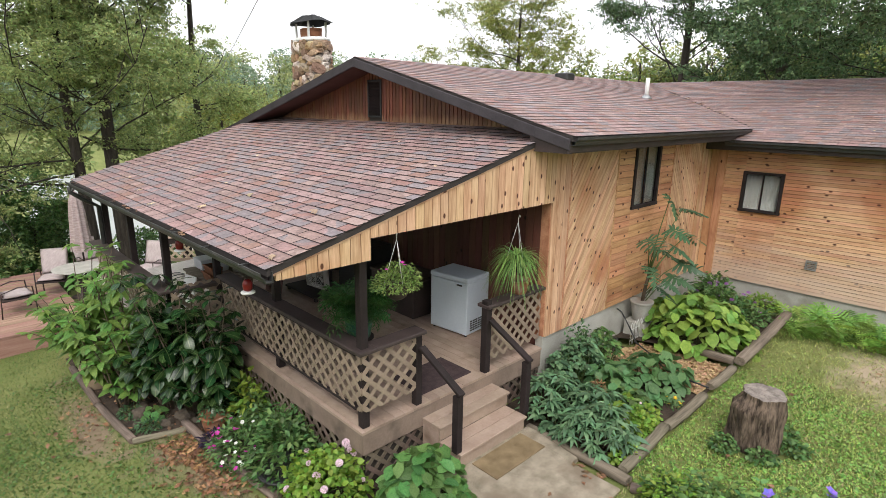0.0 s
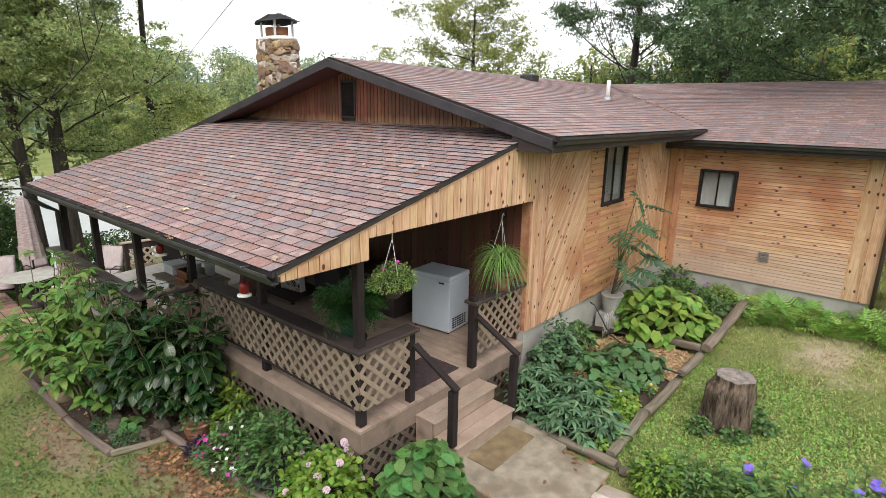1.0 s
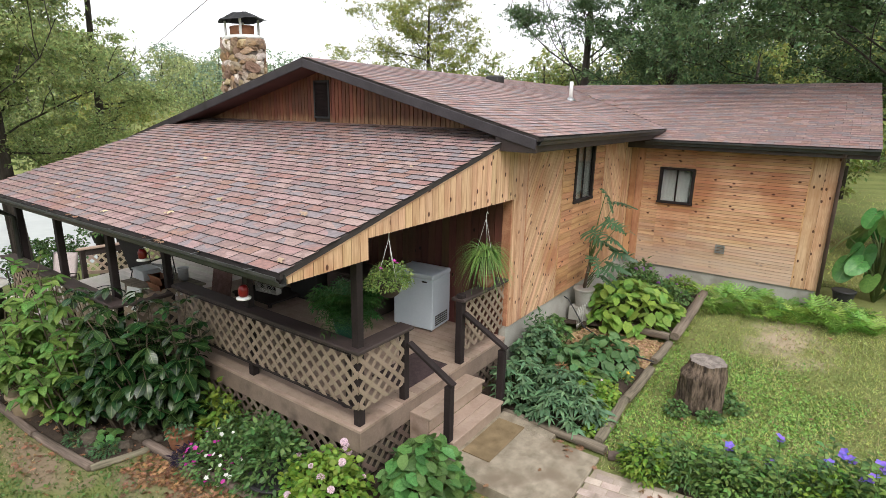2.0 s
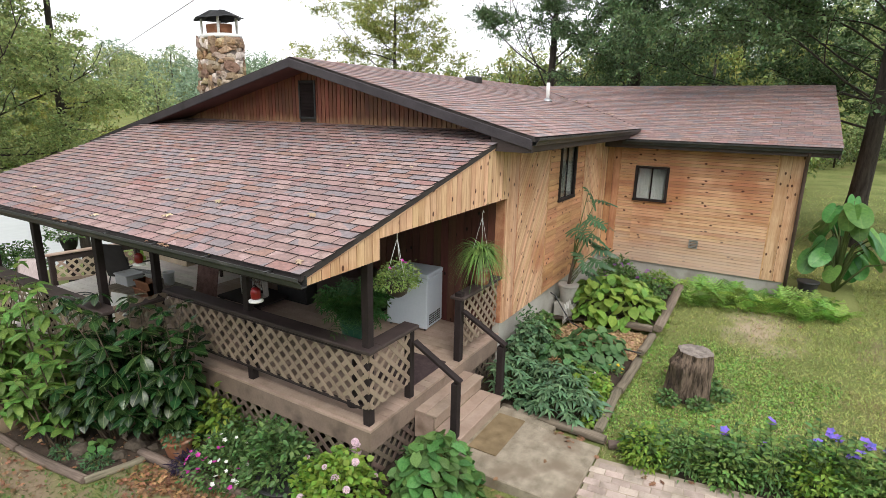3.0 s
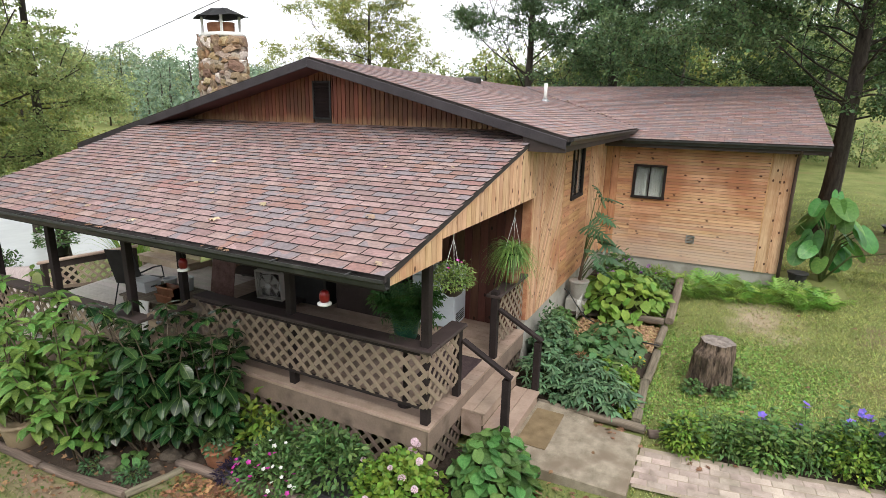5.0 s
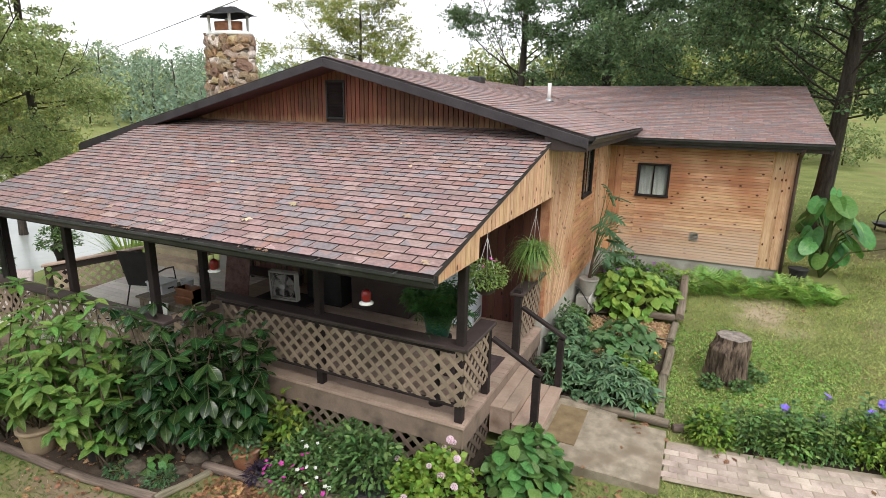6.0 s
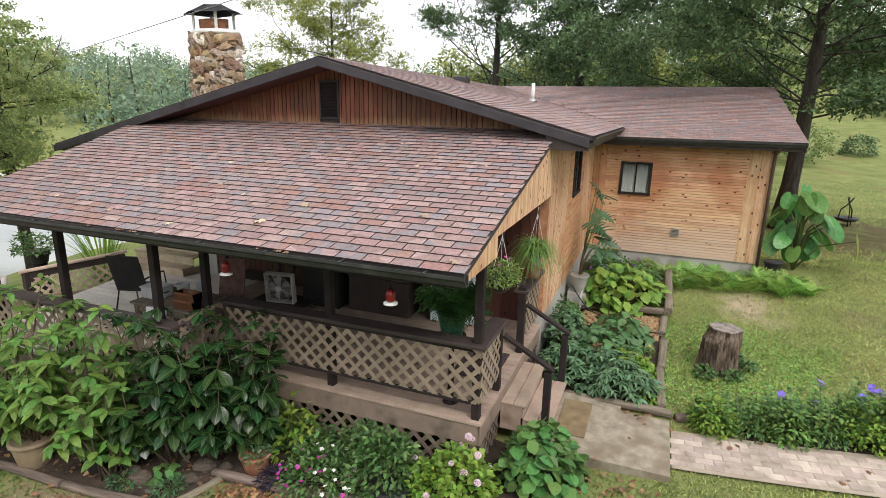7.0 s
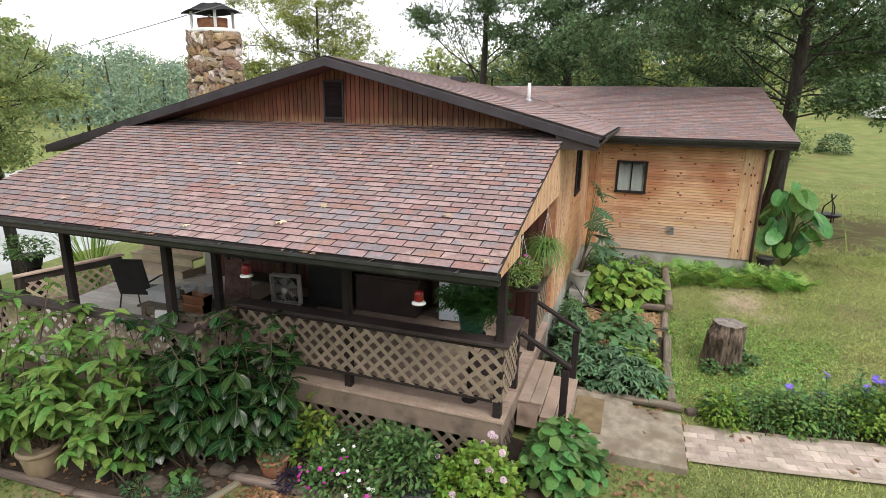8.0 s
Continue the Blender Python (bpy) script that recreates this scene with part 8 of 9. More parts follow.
soil("border_soil", "dark soil of the path border", [(5.0, 2.15), (4.8, 1.0), (4.85, 0.0), (5.3, -1.5), (6.1, -1.5), (5.5, 0.2), (5.35, 1.3)], M_SOIL, 0.02)


CHIP = ([(-0.25, 0, 0), (0.25, 0, 0.1), (0.2, 1, 0.05), (-0.2, 0.9, -0.05)], [(0, 1, 2, 3)])
npc = np.random.default_rng(9)
cx_, cy_ = npc.uniform(7.5, 8.58, 2600), npc.uniform(2.45, 3.9, 2600)
ca_ = npc.uniform(0, 6.283, 2600)
chips = cloud("wood_chip", [scatter(*CHIP, np_aims(np.stack([cx_, cy_, ground_z(cx_, cy_) + 0.085 + 0.025 * npc.random(2600)], -1), np.stack([np.cos(ca_), np.sin(ca_), npc.normal(size=2600) * 0.3], -1), npc.uniform(0.025, 0.06, 2600), npc.normal(size=2600) * 0.6))], M_CHIP, smooth=False)
tagged(chips, "loose tan wood chips spread as mulch", "mulch", kind="stuff")


# ---- fallen leaves ----
def oakleaf():
    vs, fs = [(0, 0, 0)], []
    out = []
    for i, (y, w) in enumerate(((0.05, 0.04), (0.18, 0.2), (0.26, 0.1), (0.42, 0.34), (0.52, 0.12), (0.68, 0.3), (0.76, 0.1), (1.0, 0.03))):
        out.append((w, y))
    pts = [(w, y) for w, y in out] + [(-w, y) for w, y in out[::-1]]
    vs = [(x, y, 0.12 * math.sin(y * 3 + x * 5) + 0.25 * x * x) for x, y in pts]
    k = len(out)
    fs = [(i, i + 1, 2 * k - 2 - i, 2 * k - 1 - i) for i in range(k - 1)]
    return vs, fs


OL = oakleaf()
dry_me = mesh_of("fallen_leaf", *OL, L_DRY)
pale_me = mesh_of("fallen_leaf", *OL, L_PALE)


def fallen(p, s, me=None, label="dry brown fallen oak leaf", slope=0.0):
    ob = new("fallen_leaf", me or dry_me)
    ob.matrix_basis = Matrix.Translation(p) @ pose(0, 0, 0, RNG.uniform(-8, 8), -math.degrees(math.atan(slope)) + RNG.uniform(-6, 6), 0) @ pose(0, 0, 0, 0, 0, RNG.uniform(0, 360)) @ Matrix.Scale(s, 4)
    return tagged(ob, label, "leaf", "fallen leaves")


for x, y, s in ((2.96, 6.5, 0.15), (2.45, 6.88, 0.17), (2.98, 4.98, 0.14), (2.2, 4.45, 0.13), (4.4, 5.75, 0.09), (4.6, 4.9, 0.08), (3.35, 8.1, 0.1), (2.3, 9.0, 0.12), (2.15, 7.9, 0.12), (4.1, 8.6, 0.1), (5.3, 6.4, 0.08), (3.7, 6.9, 0.09), (2.6, 10.2, 0.1), (3.1, 7.6, 0.08)):
    fallen((x, y, porch_z(x) + 0.03), s, pale_me, "pale dry oak leaf lying on the shingles", PSL)
for k in range(16):
    fallen((2.0, RNG.uniform(4.4, 11.5), PZ0 + 0.0), RNG.uniform(0.06, 0.11), dry_me, "dry leaf caught in the gutter")
for k in range(30):
    f = RNG.random() ** 0.8
    x = vx + f * 3.2 + RNG.uniform(-0.16, 0.16)
    y = EAVE_Y + f * 3.2 + RNG.uniform(-0.16, 0.16)
    fallen((x, y, max(RIDGE_Z - ms * (RIDGE_Y - y), WING_Z + ws * (x - WING_X)) + 0.03), RNG.uniform(0.06, 0.1), pale_me if k % 3 else dry_me, "dry leaf lying in the roof valley")
for k in range(12):
    x, y = RNG.uniform(11.6, 14.5), RNG.uniform(0.2, 4)
    fallen((x, y, WING_Z + ws * (x - WING_X) + 0.03), RNG.uniform(0.05, 0.08), pale_me, "dry leaf on the wing roof", ws)
spots = [(1.98, 6.8, 0.2, 42), (1.98, 6.0, 0.24, 42), (1.5, 5.6, 0.5, 14), (1.2, 8.8, 0.45, 26), (3.3, 2.75, 0.22, 16), (5.05, 2.75, 0.15, 12), (4.4, 2.9, 0.4, 5), (6.6, 1.0, 0.8, 12), (8.5, 0.8, 1.8, 22), (3.0, 3.1, 0.35, 12), (0.6, 6.0, 1.2, 12), (4.9, 1.9, 0.3, 10), (5.1, 0.6, 0.5, 8), (11, -1.0, 2.5, 12)]
for x, y, r, n in spots:
    for k in range(n):
        a, b = RNG.gauss(x, r), RNG.gauss(y, r)
        if 3.72 < a < 4.97 and 2.27 < b < 3.72:
            zz = 0.04
        else:
            zz = gz(a, b) + 0.05
        if a > 5.1 and b > 4.2:
            continue
        fallen((a, b, zz), RNG.uniform(0.06, 0.125))


npl = np.random.default_rng(31)
lx = np.concatenate([npl.normal(1.98, 0.16, 260), npl.normal(2.0, 0.2, 260), npl.normal(1.2, 0.2, 60), npl.normal(3.2, 0.3, 60), npl.uniform(1.6, 2.5, 240), npl.uniform(5.3, 8.4, 90)])
ly = np.concatenate([npl.normal(6.8, 0.28, 260), npl.normal(5.9, 0.36, 260), npl.normal(8.8, 0.6, 60), npl.normal(2.8, 0.3, 60), npl.uniform(7.6, 11.5, 240), npl.uniform(2.5, 3.4, 90)])
la = npl.uniform(0, 6.283, len(lx))
litter = cloud("leaf_litter", [scatter(*OL, np_aims(np.stack([lx, ly, ground_z(lx, ly) + 0.03 + 0.02 * npl.random(len(lx))], -1), np.stack([np.cos(la), np.sin(la), npl.normal(size=len(lx)) * 0.25], -1), npl.uniform(0.05, 0.1, len(lx)), npl.normal(size=len(lx)) * 0.5))], L_DRYJ)
tagged(litter, "matted brown oak leaves drifted against the bed edge", "leaf litter", kind="stuff")


# ---- white house far across the lawn ----
def far_house():
    x, y = 66.0, -24.2
    z = gz(x, y) - 0.3
    h = thing("house", "small white house with a grey roof beyond the far lawn", "house", at=(x, y, z))
    hang(part("wall", boxbm(x - 4, x + 4, y - 6, y + 6, z, z + 2.9), M_WHITEP, None), h)
    bm = bmesh.new()
    v = [bm.verts.new(c) for c in ((x - 4.5, y - 6.5, z + 2.8), (x - 4.5, y + 6.5, z + 2.8), (x, y + 6.5, z + 4.3), (x, y - 6.5, z + 4.3), (x + 4.5, y - 6.5, z + 2.8), (x + 4.5, y + 6.5, z + 2.8))]
    for f in ((v[0], v[1], v[2], v[3]), (v[3], v[2], v[5], v[4]), (v[0], v[3], v[4]), (v[1], v[5], v[2]), (v[0], v[4], v[5], v[1])):
        bm.faces.new(f)
    hang(part("roof", bm, M_STEEL, None, "grey metal roof"), h)
    for k in range(4):
        yy = y - 4.6 + k * 3
        w = hang(part("window", boxbm(x - 4.05, x - 3.98, yy - 0.5, yy + 0.5, z + 1.2, z + 2.5), M_BROWN, None), h)
    hang(part("door", boxbm(x - 4.05, x - 3.98, y + 2.6, y + 3.6, z + 0.1, z + 2.2), M_BROWN2, None), h)


far_house()


# ---- stones and low growth in the front corner bed ----
def garden_rock(x, y, r, squash=0.6):
    bm = bmesh.new()
    bmesh.ops.create_icosphere(bm, subdivisions=3, radius=1.0)
    for v in bm.verts:
        d = 1 + 0.35 * noise.noise(v.co * 1.4 + Vector((x * 9, y * 7, 0))) + 0.12 * noise.noise(v.co * 4 + Vector((y, x, 3)))
        v.co = Vector((x, y, gz(x, y) + 0.03 + r * squash * 0.6)) + Vector((v.co.x * r * d, v.co.y * r * 1.2 * d, v.co.z * r * squash * d))
    solid("garden_rock", bm, M_ROCK, "rough brown fieldstone lying in the bed", "rock", "bed stones")


for x, y, r in ((2.28, 7.72, 0.13), (2.02, 7.72, 0.09), (1.85, 8.35, 0.12), (1.95, 8.62, 0.08), (2.36, 7.48, 0.07), (1.72, 8.05, 0.06)):
    garden_rock(x, y, r)
bush("ground_cover", "low dark creeping plants on the bed soil", 1.85, 7.85, 0.24, 0.22, 0.12, 260, OVAL, (0.03, 0.06), L_BLUEGREEN, category="plant")
bush("ground_cover", "dark green creeping plants between the stones", 1.75, 8.5, 0.2, 0.32, 0.12, 260, OVAL, (0.03, 0.06), L_BLUEGREEN, category="plant")


# ---- trees and woods ----
OAKLEAF = ([(0, 0, 0), (-0.29, 0.45, 0.08), (0.02, 1.06, -0.13), (0.29, 0.5, 0.08)], [(0, 1, 2, 3)])


def sprig(n, seed):
    """A spray of n leaves on one twig end: vertices and faces."""
    r = random.Random(seed)
    vs, fs = [], []
    for i in range(n):
        a = i * 2.39996
        m = aim((r.uniform(-0.5, 0.5), r.uniform(-0.5, 0.5), r.uniform(-0.35, 0.35)), (math.cos(a), math.sin(a), r.uniform(-0.7, 0.3)), r.uniform(-40, 40), r.uniform(0.7, 1.2))
        b = len(vs)
        vs += [tuple(m @ Vector(v)) for v in OAKLEAF[0]]
        fs += [tuple(b + i for i in f) for f in OAKLEAF[1]]
    return vs, fs


SPRIG = sprig(7, 1)
SPRIG_FAR = sprig(4, 2)


def tree(name, label, x, y, h, r, spread, lo, limbs, sprays, leaf, material, seed, z=None, up=0.45, lean=(0, 0), puff=0.42, droop=0.0, low_limbs=(), category="tree"):
    """Trunk with root flare, limbs, branches and a crown of leaf sprays along the branches."""
    z = gz(x, y) - 0.1 if z is None else z
    g = random.Random(seed)
    npg = np.random.default_rng(seed)
    t = thing(name, label, category, at=(x, y, z))
    bm = bmesh.new()
    trunk = []
    for i in range(9):
        f = i / 8
        trunk.append(Vector((x + lean[0] * f * h + 0.12 * math.sin(f * 5 + seed), y + lean[1] * f * h + 0.12 * math.cos(f * 4 + seed), z + f * h * 0.92)))
    tube(bm, trunk, [r * (1.45 if i == 0 else 1) * (1 - 0.85 * i / 8) + 0.015 for i in range(9)], 10)
    centres, weights = [], []

    def branch(p, d, L, rr, level, bm):
        pts, q, dd = [p], p, d.normalized()
        n = 5
        for i in range(n):
            dd = (dd + Vector((g.uniform(-0.22, 0.22), g.uniform(-0.22, 0.22), g.uniform(-0.12, 0.2) - droop * 0.12))).normalized()
            q = q + dd * (L / n)
            pts.append(q)
        tube(bm, pts, [rr * (1 - 0.8 * i / n) + 0.006 for i in range(n + 1)], 6 if level == 0 else 4, cap=False)
        if level == 0:
            for k in range(7):
                f = 0.25 + 0.75 * (k + g.random()) / 7
                i = min(int(f * n), n - 1)
                b = pts[i].lerp(pts[i + 1], f * n - i)
                side = Vector((g.uniform(-1, 1), g.uniform(-1, 1), g.uniform(-0.35, 0.6)))
                branch(b, dd * 0.5 + side, L * g.uniform(0.3, 0.5) * (1.15 - 0.5 * f), rr * 0.4, 1, bm)
        for i in range(1, n + 1):
            centres.append(pts[i])
            weights.append(0.5 if level == 0 else 1.0)

    stem = hang(part("trunk", bm, M_BARK, None, "rough dark bark"), t)

    def limb(*a):
        lb = bmesh.new()
        branch(*a, 0, lb)
        hang(part("limb", lb, M_BARK, None), stem)

    for k in range(limbs):
        f = lo + (1 - lo) * (k + 0.5) / limbs
        i = min(int(f * 8), 7)
        p = trunk[i].lerp(trunk[i + 1], f * 8 - i)
        a = k * 2.39996 + seed
        L = spread * (1.05 - 0.55 * (f - lo) / (1 - lo)) * g.uniform(0.8, 1.15)
        limb(p, Vector((math.cos(a), math.sin(a), up + 0.5 * (f - lo))), L, r * 0.11 * (1.1 - 0.6 * f))
    for (fz, az, L, e) in low_limbs:
        i = min(int(fz * 8), 7)
        limb(trunk[i].lerp(trunk[i + 1], fz * 8 - i), Vector((math.cos(radians(az)), math.sin(radians(az)), e)), L, r * 0.12)
    for i in range(4, 9):
        for k in range(7):
            centres.append(trunk[i] + Vector((g.uniform(-1, 1), g.uniform(-1, 1), g.uniform(-0.9, 0.9))) * (r * 4.5))
            weights.append(0.8)
    c = np.array([tuple(v) for v in centres])
    w = np.array(weights)
    clumps = max(sprays // 30, 1)
    mids = c[npg.choice(len(c), clumps, p=w / w.sum())] + npg.normal(size=(clumps, 3)) * np.array([puff, puff, puff * 0.6]) * 0.6
    wide = leaf * npg.uniform(1.8, 5.2, clumps)
    pick = npg.integers(0, clumps, sprays)
    p = mids[pick] + npg.normal(size=(sprays, 3)) * wide[pick][:, None] * np.array([1, 1, 0.42])
    d = npg.normal(size=(sprays, 3)) * np.array([1, 1, 0.4]) + np.array([0, 0, -0.2])
    s = npg.uniform(leaf * 0.75, leaf * 1.3, sprays)
    hang(tagged(cloud("crown", [scatter(*SPRIG, np_aims(p, d, s, npg.normal(size=sprays)))], material), "crown of many small lobed leaves"), t)
    return t


tree("oak_tree", "tall oak with spreading low limbs near the lake shore", 4.2, 17.8, 13.5, 0.23, 3.4, 0.34, 28, 14500, 0.084, L_OAK, 3, puff=0.55, low_limbs=((0.3, 10, 2.8, 0.02), (0.35, 330, 2.4, 0.05), (0.33, 60, 2.8, 0.0)))
tree("oak_tree", "oak with a leaning trunk beside another oak", 3.3, 17.9, 12.5, 0.18, 5.0, 0.3, 24, 11500, 0.084, L_OAK, 8, puff=0.55, low_limbs=((0.3, 170, 5.0, 0.0), (0.33, 215, 4.6, 0.0), (0.36, 190, 4.6, 0.05)))
tree("oak_tree", "slim oak standing behind the two nearer oaks", 7.0, 18.6, 13.5, 0.14, 2.2, 0.68, 11, 3600, 0.076, L_OAK, 9, puff=0.3, low_limbs=((0.45, 300, 2.0, 0.05), (0.44, 335, 2.6, 0.0), (0.4, 250, 1.8, 0.0)))
tree("oak_tree", "oak at the edge of the lower lawn", -0.8, 21.5, 13.0, 0.2, 5.0, 0.16, 22, 5600, 0.11, L_OAK, 13, low_limbs=((0.14, 300, 4.0, 0.0), (0.18, 20, 4.0, 0.0)))
tree("maple_tree", "tree with light foliage behind the chimney", 13.5, 33.0, 8.0, 0.2, 3.8, 0.2, 18, 2600, 0.15, L_OAKY, 17)
tree("oak_tree", "slender tree with thin yellowing leaves behind the house", 26.4, 21.0, 12.5, 0.22, 5.6, 0.34, 20, 8600, 0.108, L_OAKY, 21, puff=0.4, up=0.3, droop=0.1, low_limbs=((0.55, 100, 6.0, 0.25), (0.66, 92, 5.4, 0.3), (0.74, 112, 4.6, 0.35), (0.5, 130, 5.6, 0.15), (0.52, 320, 4.5, 0.1), (0.42, 140, 4.0, 0.1)))
tree("oak_tree", "dark forked tree behind the house", 25.2, 10.9, 13.5, 0.28, 4.6, 0.42, 14, 4600, 0.1, L_OAKD, 25, up=0.75, puff=0.35, low_limbs=((0.42, 130, 6.5, 1.1), (0.55, 300, 5.0, 0.7), (0.5, 120, 5.0, 0.35)))
tree("oak_tree", "dense dark green oak behind the wing", 23.6, 6.4, 14.5, 0.3, 3.9, 0.24, 28, 9800, 0.118, L_OAKD, 29, puff=0.45)
tree("oak_tree", "large dense oak overhanging the end of the wing", 18.0, -1.15, 13.5, 0.26, 6.4, 0.26, 38, 27000, 0.106, L_OAKM, 33, droop=0.5, puff=0.62, low_limbs=((0.44, 250, 5.0, 0.1), (0.46, 290, 5.0, 0.15), (0.34, 200, 3.5, 0.3), (0.36, 330, 5.0, 0.25), (0.33, 30, 5.0, 0.1)))
tree("oak_tree", "dark green oak on the lawn beyond the wing", 36.0, 3.5, 14.0, 0.3, 6.0, 0.2, 22, 5200, 0.16, L_OAKD, 37)
tree("oak_tree", "oak in shade at the far lawn edge", 50.0, -4.5, 14.0, 0.3, 6.0, 0.25, 20, 4500, 0.17, L_OAK, 41, droop=0.2)


def lump_woods(name, label, spots, per, leaf, material, seed, spray=None):
    """Distant woods: uneven crowns of leaf sprays over a belt of land, with trunks."""
    npg = np.random.default_rng(seed)
    pieces = []
    bm = bmesh.new()
    for (x, y, r, h) in spots:
        z = gz(x, y)
        n = per
        u = npg.normal(size=(n, 3))
        u /= np.linalg.norm(u, axis=1, keepdims=True)
        lump = npg.normal(size=(7, 3))
        lump /= np.linalg.norm(lump, axis=1, keepdims=True)
        rr = (0.45 + 0.55 * npg.random(n) ** 0.5) * (0.72 + 0.42 * np.max(np.maximum(u @ lump.T, 0) ** 4, axis=1))
        p = u * rr[:, None] * np.array([r, r, h * 0.52]) + np.array([x, y, z + h * 0.5])
        d = u + npg.normal(size=(n, 3)) * 0.6
        pieces.append(scatter(*(spray or SPRIG), np_aims(p, d, npg.uniform(leaf * 0.7, leaf * 1.3, n), npg.normal(size=n))))
        tube(bm, [(x, y, z - 0.3), (x + npg.normal() * 0.2, y, z + h * 0.5), (x + npg.normal() * 0.4, y, z + h * 0.85)], [0.02 * h, 0.014 * h, 0.005 * h], 6)
    t = thing(name, label, "woods", kind="stuff", at=(spots[0][0], spots[0][1], gz(spots[0][0], spots[0][1])))
    hang(part("trunks", bm, M_BARK, None), t)
    hang(cloud("foliage", pieces, material), t)


g = random.Random(4)
belt = []
for k in range(64):
    a = radians(-24 + k * 1.7)
    R = g.uniform(33, 48) + (28 if a < radians(-4) else 0) + (22 if a < radians(-13) else 0)
    x, y = 2 + R * math.cos(a), 3 + R * math.sin(a)
    if y > 25:
        continue
    belt.append((x, y, g.uniform(2.6, 4.4), g.uniform(7.0, 10.5)))
for k in range(26):
    a = radians(-6 + k * 2.1)
    R = g.uniform(27, 33)
    x, y = 2 + R * math.cos(a), 3 + R * math.sin(a)
    belt.append((x, y, g.uniform(2.0, 3.2), g.uniform(6.4, 8.6)))
for k in range(9):
    belt.append((36.0 + 0.55 * k + g.uniform(-0.8, 0.8), 26.0 - 1.05 * k, g.uniform(1.8, 2.6), g.uniform(8.4, 9.8)))
lump_woods("woods", "mixed green woodland edge behind the house", belt[::2], 310, 0.22, L_WOODS, 5)
lump_woods("woods", "yellow-green woodland edge behind the house", belt[1::2], 310, 0.22, L_WOODSY, 15)
# Unseen trees added behind the camera to dim low light on the porch.
behind = []
for k in range(23):
    a = radians(150 + k * 6.4)
    R = g.uniform(20, 26)
    behind.append((1 + R * math.cos(a), 3 + R * math.sin(a), g.uniform(2.6, 3.6), g.uniform(8.0, 11.0)))
for k in range(13):
    a = radians(136 + k * 5.2)
    R = g.uniform(19, 23)
    behind.append((-1 + R * math.cos(a), 4 + R * math.sin(a), g.uniform(3.0, 4.0), g.uniform(7.0, 9.5)))
lump_woods("unseen_shade_woods", "unseen trees added behind the camera to block low sky light", behind, 160, 0.5, L_WOODS, 12, SPRIG_FAR)
far = []
for k in range(230):
    x = g.uniform(-40, 235)
    y = g.uniform(106, 170)
    far.append((x, y, g.uniform(3.8, 6.8), g.uniform(8, 14)))
lump_woods("far_woods", "wooded hills across the lake, haze put into their colour", far[:140], 260, 0.62, L_FAR, 6, SPRIG_FAR)
lump_woods("far_woods", "yellow-green trees across the lake, paled in colour for haze", far[140:], 260, 0.62, L_FARY, 16, SPRIG_FAR)
ridge = []
for k in range(60):
    a = radians(-35 + k * 1.9)
    R = g.uniform(75, 120)
    x, y = R * math.cos(a), R * math.sin(a)
    if y < 75:
        ridge.append((x, y, g.uniform(4, 6.5), g.uniform(9, 14)))
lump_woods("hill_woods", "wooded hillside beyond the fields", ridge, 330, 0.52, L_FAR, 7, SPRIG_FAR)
shrubs = [(-1.5, 16.5, 1.5, 2.2), (-3.2, 17.5, 1.8, 2.8), (0.5, 18.6, 1.4, 2.0), (2.3, 20.5, 1.5, 2.2), (-5.5, 18, 2.0, 3.2), (5.8, 21.5, 1.3, 1.8), (-2.0, 19.5, 1.8, 3.0)]
lump_woods("shrubbery", "thick green shrubs at the edge of the lower lawn", shrubs, 750, 0.1, L_SMALL, 8)
thicket = [(1.2, 20.2, 1.3, 4.3), (2.3, 20.8, 1.2, 4.2), (3.1, 21.6, 0.9, 3.5), (-0.3, 20.0, 1.5, 4.8)]
lump_woods("thicket", "dense dark green thicket between terrace and lake", thicket, 1500, 0.1, L_SMALL, 18)
hedge = [(44.0 + 3.0 * math.sin(k * 2.1), 4.0 - 1.25 * k, 1.5 + 0.5 * (k % 3), 2.6 + 0.7 * (k * 5 % 4)) for k in range(9)]
lump_woods("hedge", "uneven green shrubs along the far edge of the lawn", hedge, 420, 0.16, L_WOODS, 23)
bush("shrub", "low dark rounded bush on the far lawn", 46.0, -10.5, 1.3, 1.3, 1.7, 900, OVAL, (0.15, 0.25), L_OAKD, category="shrub")

# ---- lawn grass ----
WEED = ([(0, 0, 0), (-0.45, 0.5, 0.12), (0, 1, 0.0), (0.45, 0.5, 0.12)], [(0, 1, 2, 3)])
BLADE = ([(-0.09, 0, 0), (0.09, 0, 0), (0, 1, -0.05)], [(0, 1, 2)])


def in_bed(x, y):
    """Where no grass grows: house, deck, beds, slab and path."""
    house = (x > 2.15) & (y > 4.2)
    bed = (x > 5.05) & (x < 11.9) & (y > 2.35)
    front = (x > 2.1 + 0.05 * (6 - y)) & (y > 3.6)
    left = (x > 1.5) & (y > 7.5)
    sl = (x > 3.7) & (x < 5.2) & (y > 2.25)
    mid = 4.36 + 0.03 * (2.2 - y) + 0.045 * np.maximum(0, 2.2 - y) ** 1.4
    pth = (y < 2.3) & (np.abs(x - mid) < 0.38)
    border = (y < 2.0) & (y > -1.6) & (x - mid > 0.38) & (x - mid < 0.9)
    wing = (x > 11.2) & (y > -0.9) & (x < 13.5)
    return house | bed | front | left | sl | pth | border | wing | ((x - 6.85) ** 2 + (y - 1.55) ** 2 < 0.16)


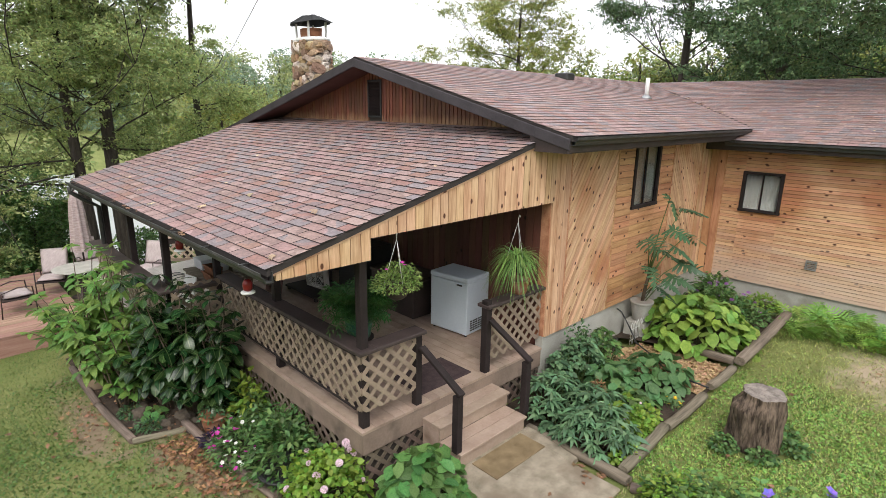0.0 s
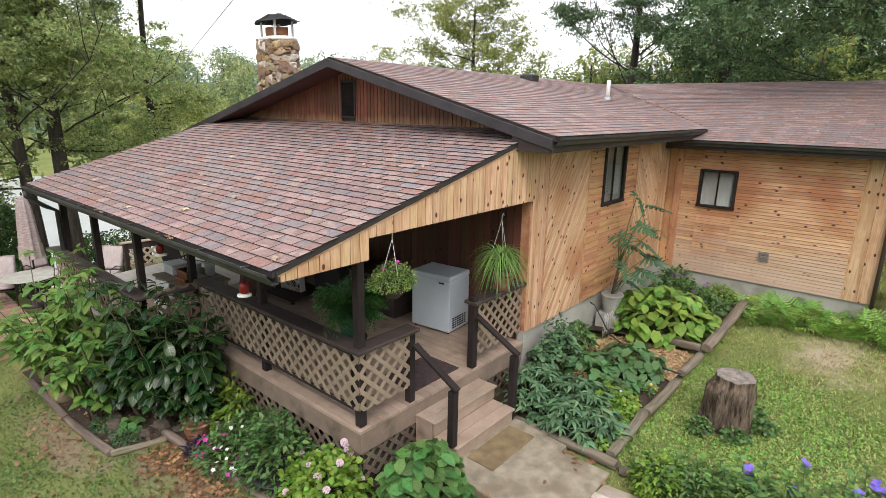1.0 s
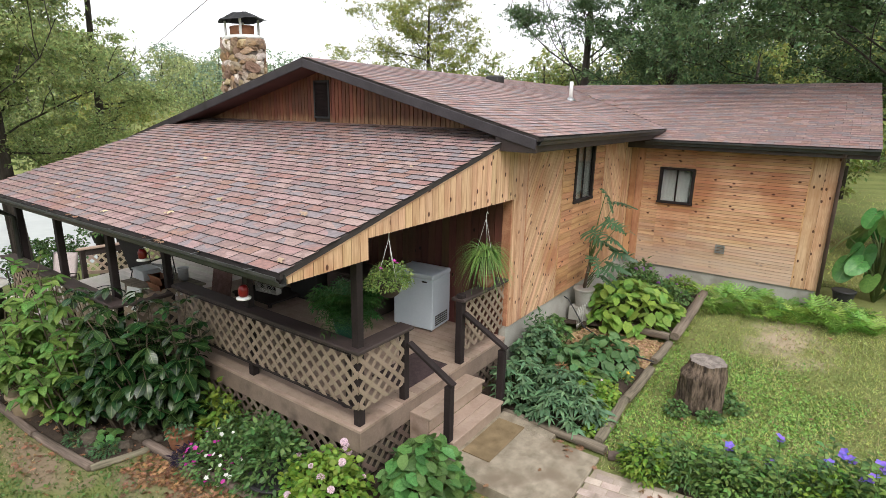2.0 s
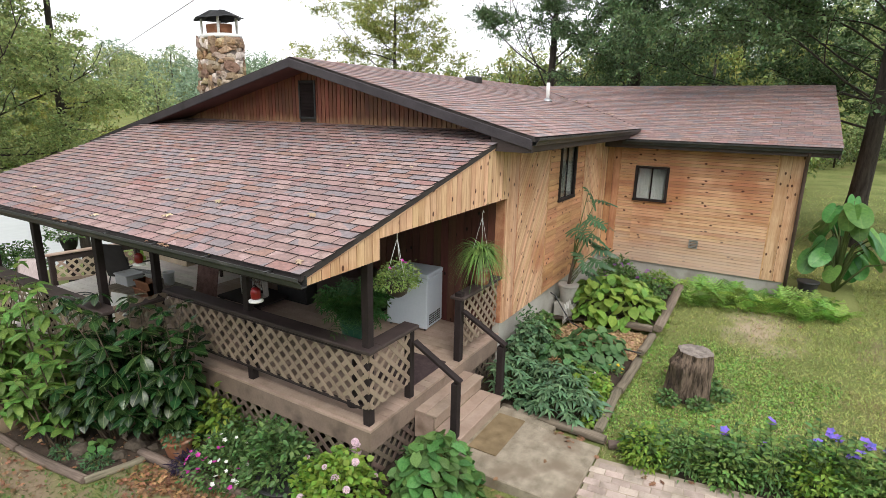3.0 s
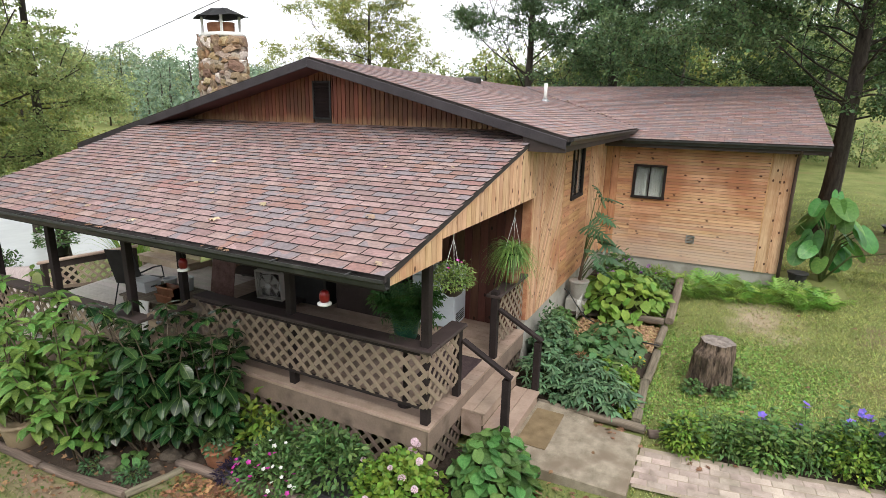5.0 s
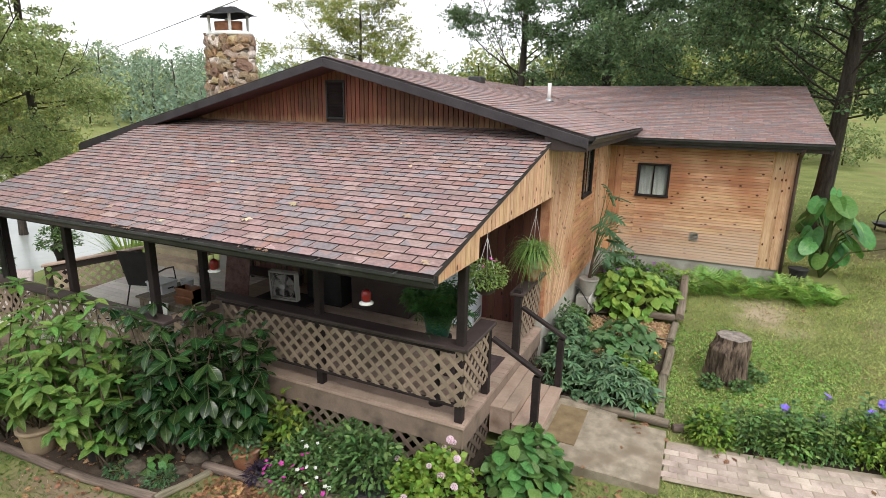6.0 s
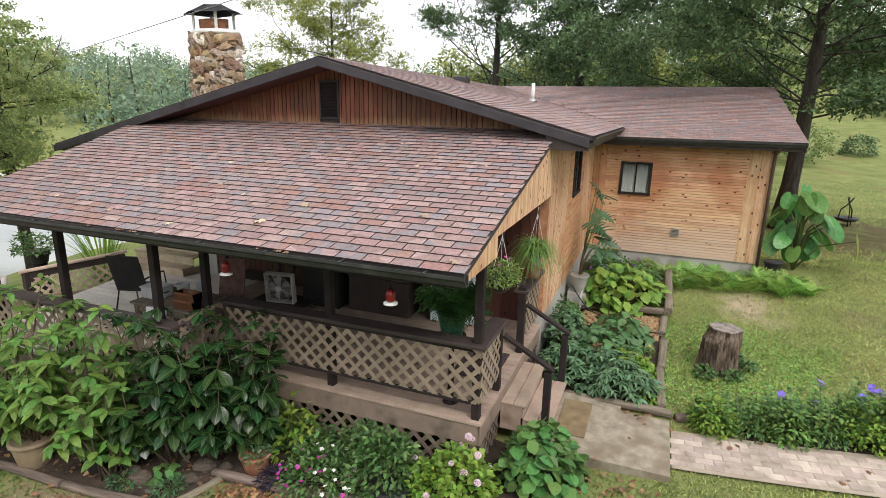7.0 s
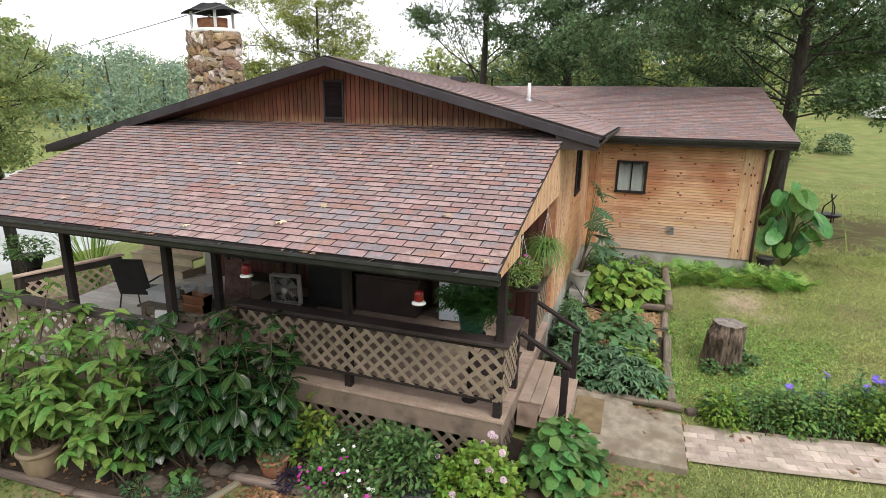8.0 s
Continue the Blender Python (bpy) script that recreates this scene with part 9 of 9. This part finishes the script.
def turf(name, label, n, area, size, material, shape, keep=None, seed=1, flat=0.35):
    npg = np.random.default_rng(seed)
    x, y = npg.uniform(area[0], area[1], n), npg.uniform(area[2], area[3], n)
    ok = ~in_bed(x, y)
    if keep is not None:
        ok &= keep(x, y, npg.random(n))
    edge = np.minimum.reduce([x - area[0], area[1] - x, y - area[2], area[3] - y])
    ok &= edge > 1.2 * npg.random(n) ** 1.5 * (y < 2.2) * (x < 13) - 0.01
    x, y = x[ok], y[ok]
    k = len(x)
    p = np.stack([x, y, ground_z(x, y) + 0.004 + 0.025 * np.sin(x * 1.3 + y * 0.7) * np.cos(y * 1.1 - x * 0.4)], -1)
    a = npg.uniform(0, 6.283, k)
    d = np.stack([np.cos(a), np.sin(a), npg.uniform(flat, flat + 1.2, k)], -1)
    ob = cloud(name, [scatter(*shape, np_aims(p, d, npg.uniform(size[0], size[1], k), npg.normal(size=k) * 0.4))], material)
    return tagged(ob, label, "grass", kind="stuff")


def bare(x, y, r):
    """Thin grass on the worn patches."""
    v = np.sin(x * 0.9 + 1.3) * np.cos(y * 1.1 - 0.6) + 0.6 * np.sin(x * 2.3 - y * 1.7)
    worn = np.exp(-(((x - 10.2) / 1.3) ** 2 + ((y - 0.8) / 0.7) ** 2)) + np.exp(-(((x - 1.24) / 0.36) ** 2 + ((y - 9.0) / 2.1) ** 2)) + np.exp(-(((x - 1.88) / 0.36) ** 2 + ((y - 6.4) / 0.95) ** 2))
    return r > 0.25 + 0.22 * v + 0.75 * worn


turf("grass", "short mown lawn grass beside the house", 300000, (2.5, 14, -4.5, 2.4), (0.026, 0.07), L_GRASS, BLADE, bare, 1)
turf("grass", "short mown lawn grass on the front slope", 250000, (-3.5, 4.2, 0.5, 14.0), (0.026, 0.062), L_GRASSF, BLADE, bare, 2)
turf("grass", "lawn grass on the far lawn", 60000, (13, 34, -14, 0.5), (0.06, 0.12), L_GRASS, BLADE, lambda x, y, r: (r > (x - 14) / 20) & ((x - 17.2) ** 2 + (y + 3.8) ** 2 > 9 * r), 3)
L_STRAW = leaf_mat("dead_grass_blade", (0.25, 0.2, 0.1), (0.46, 0.38, 0.22), jitter=0.4, hue=0.02)
turf("dead_grass", "dry straw-coloured blades among the lawn grass", 42000, (3.0, 14, -4.0, 2.4), (0.03, 0.075), L_STRAW, BLADE, lambda x, y, r: r > 0.45 + 0.4 * np.sin(x * 1.7 + 1.3 * np.sin(y * 1.9)) * np.cos(y * 1.3), 6, flat=0.0)
turf("dead_grass", "dry straw-coloured blades in the front lawn", 10000, (-3.0, 2.6, 2.5, 11.5), (0.03, 0.07), L_STRAW, BLADE, lambda x, y, r: r > 0.5 + 0.4 * np.sin(x * 2.1 + 1.3 * np.sin(y * 1.6)), 7, flat=0.0)
turf("clover", "clover and broad-leaved weeds in the lawn around the stump", 120000, (5.2, 10.5, -2.5, 2.4), (0.016, 0.042), L_CLOVER, WEED, lambda x, y, r: r > 0.32 + 0.09 * ((x - 6.6) ** 2 + (y - 1.6) ** 2 * 1.5) + 0.25 * np.sin(x * 3.1 + 2 * np.sin(y * 2)) * np.cos(y * 2.7), 4, flat=0.05)
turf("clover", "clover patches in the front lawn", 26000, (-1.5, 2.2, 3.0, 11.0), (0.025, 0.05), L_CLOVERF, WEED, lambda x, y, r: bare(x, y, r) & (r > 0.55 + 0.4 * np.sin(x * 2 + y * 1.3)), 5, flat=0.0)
shingles(porch_roof, PORCH_POLY, (PX0 - 0.02, 12.8, porch_z(PX0 - 0.02)), (0, -1), (1, 0), PSL, 8.9, 4.4, TAB, EXPO, near=lambda c: c.x < 4.35 and c.y < 7.9, thick=0.0095)
shingles(main_roof, MAIN_POLY, (5.74, EAVE_Y - 0.02, EAVE_Z), (1, 0), (0, 1), ms, 11.2, 4.6, TAB, EXPO, edge=M_EDGE2, thick=0.003)
shingles(wing_roof, WING_POLY, (WING_X - 0.02, 8.2, WING_Z), (0, -1), (1, 0), ws, 8.6, 5.4, TAB, EXPO, edge=M_EDGE2, thick=0.004)
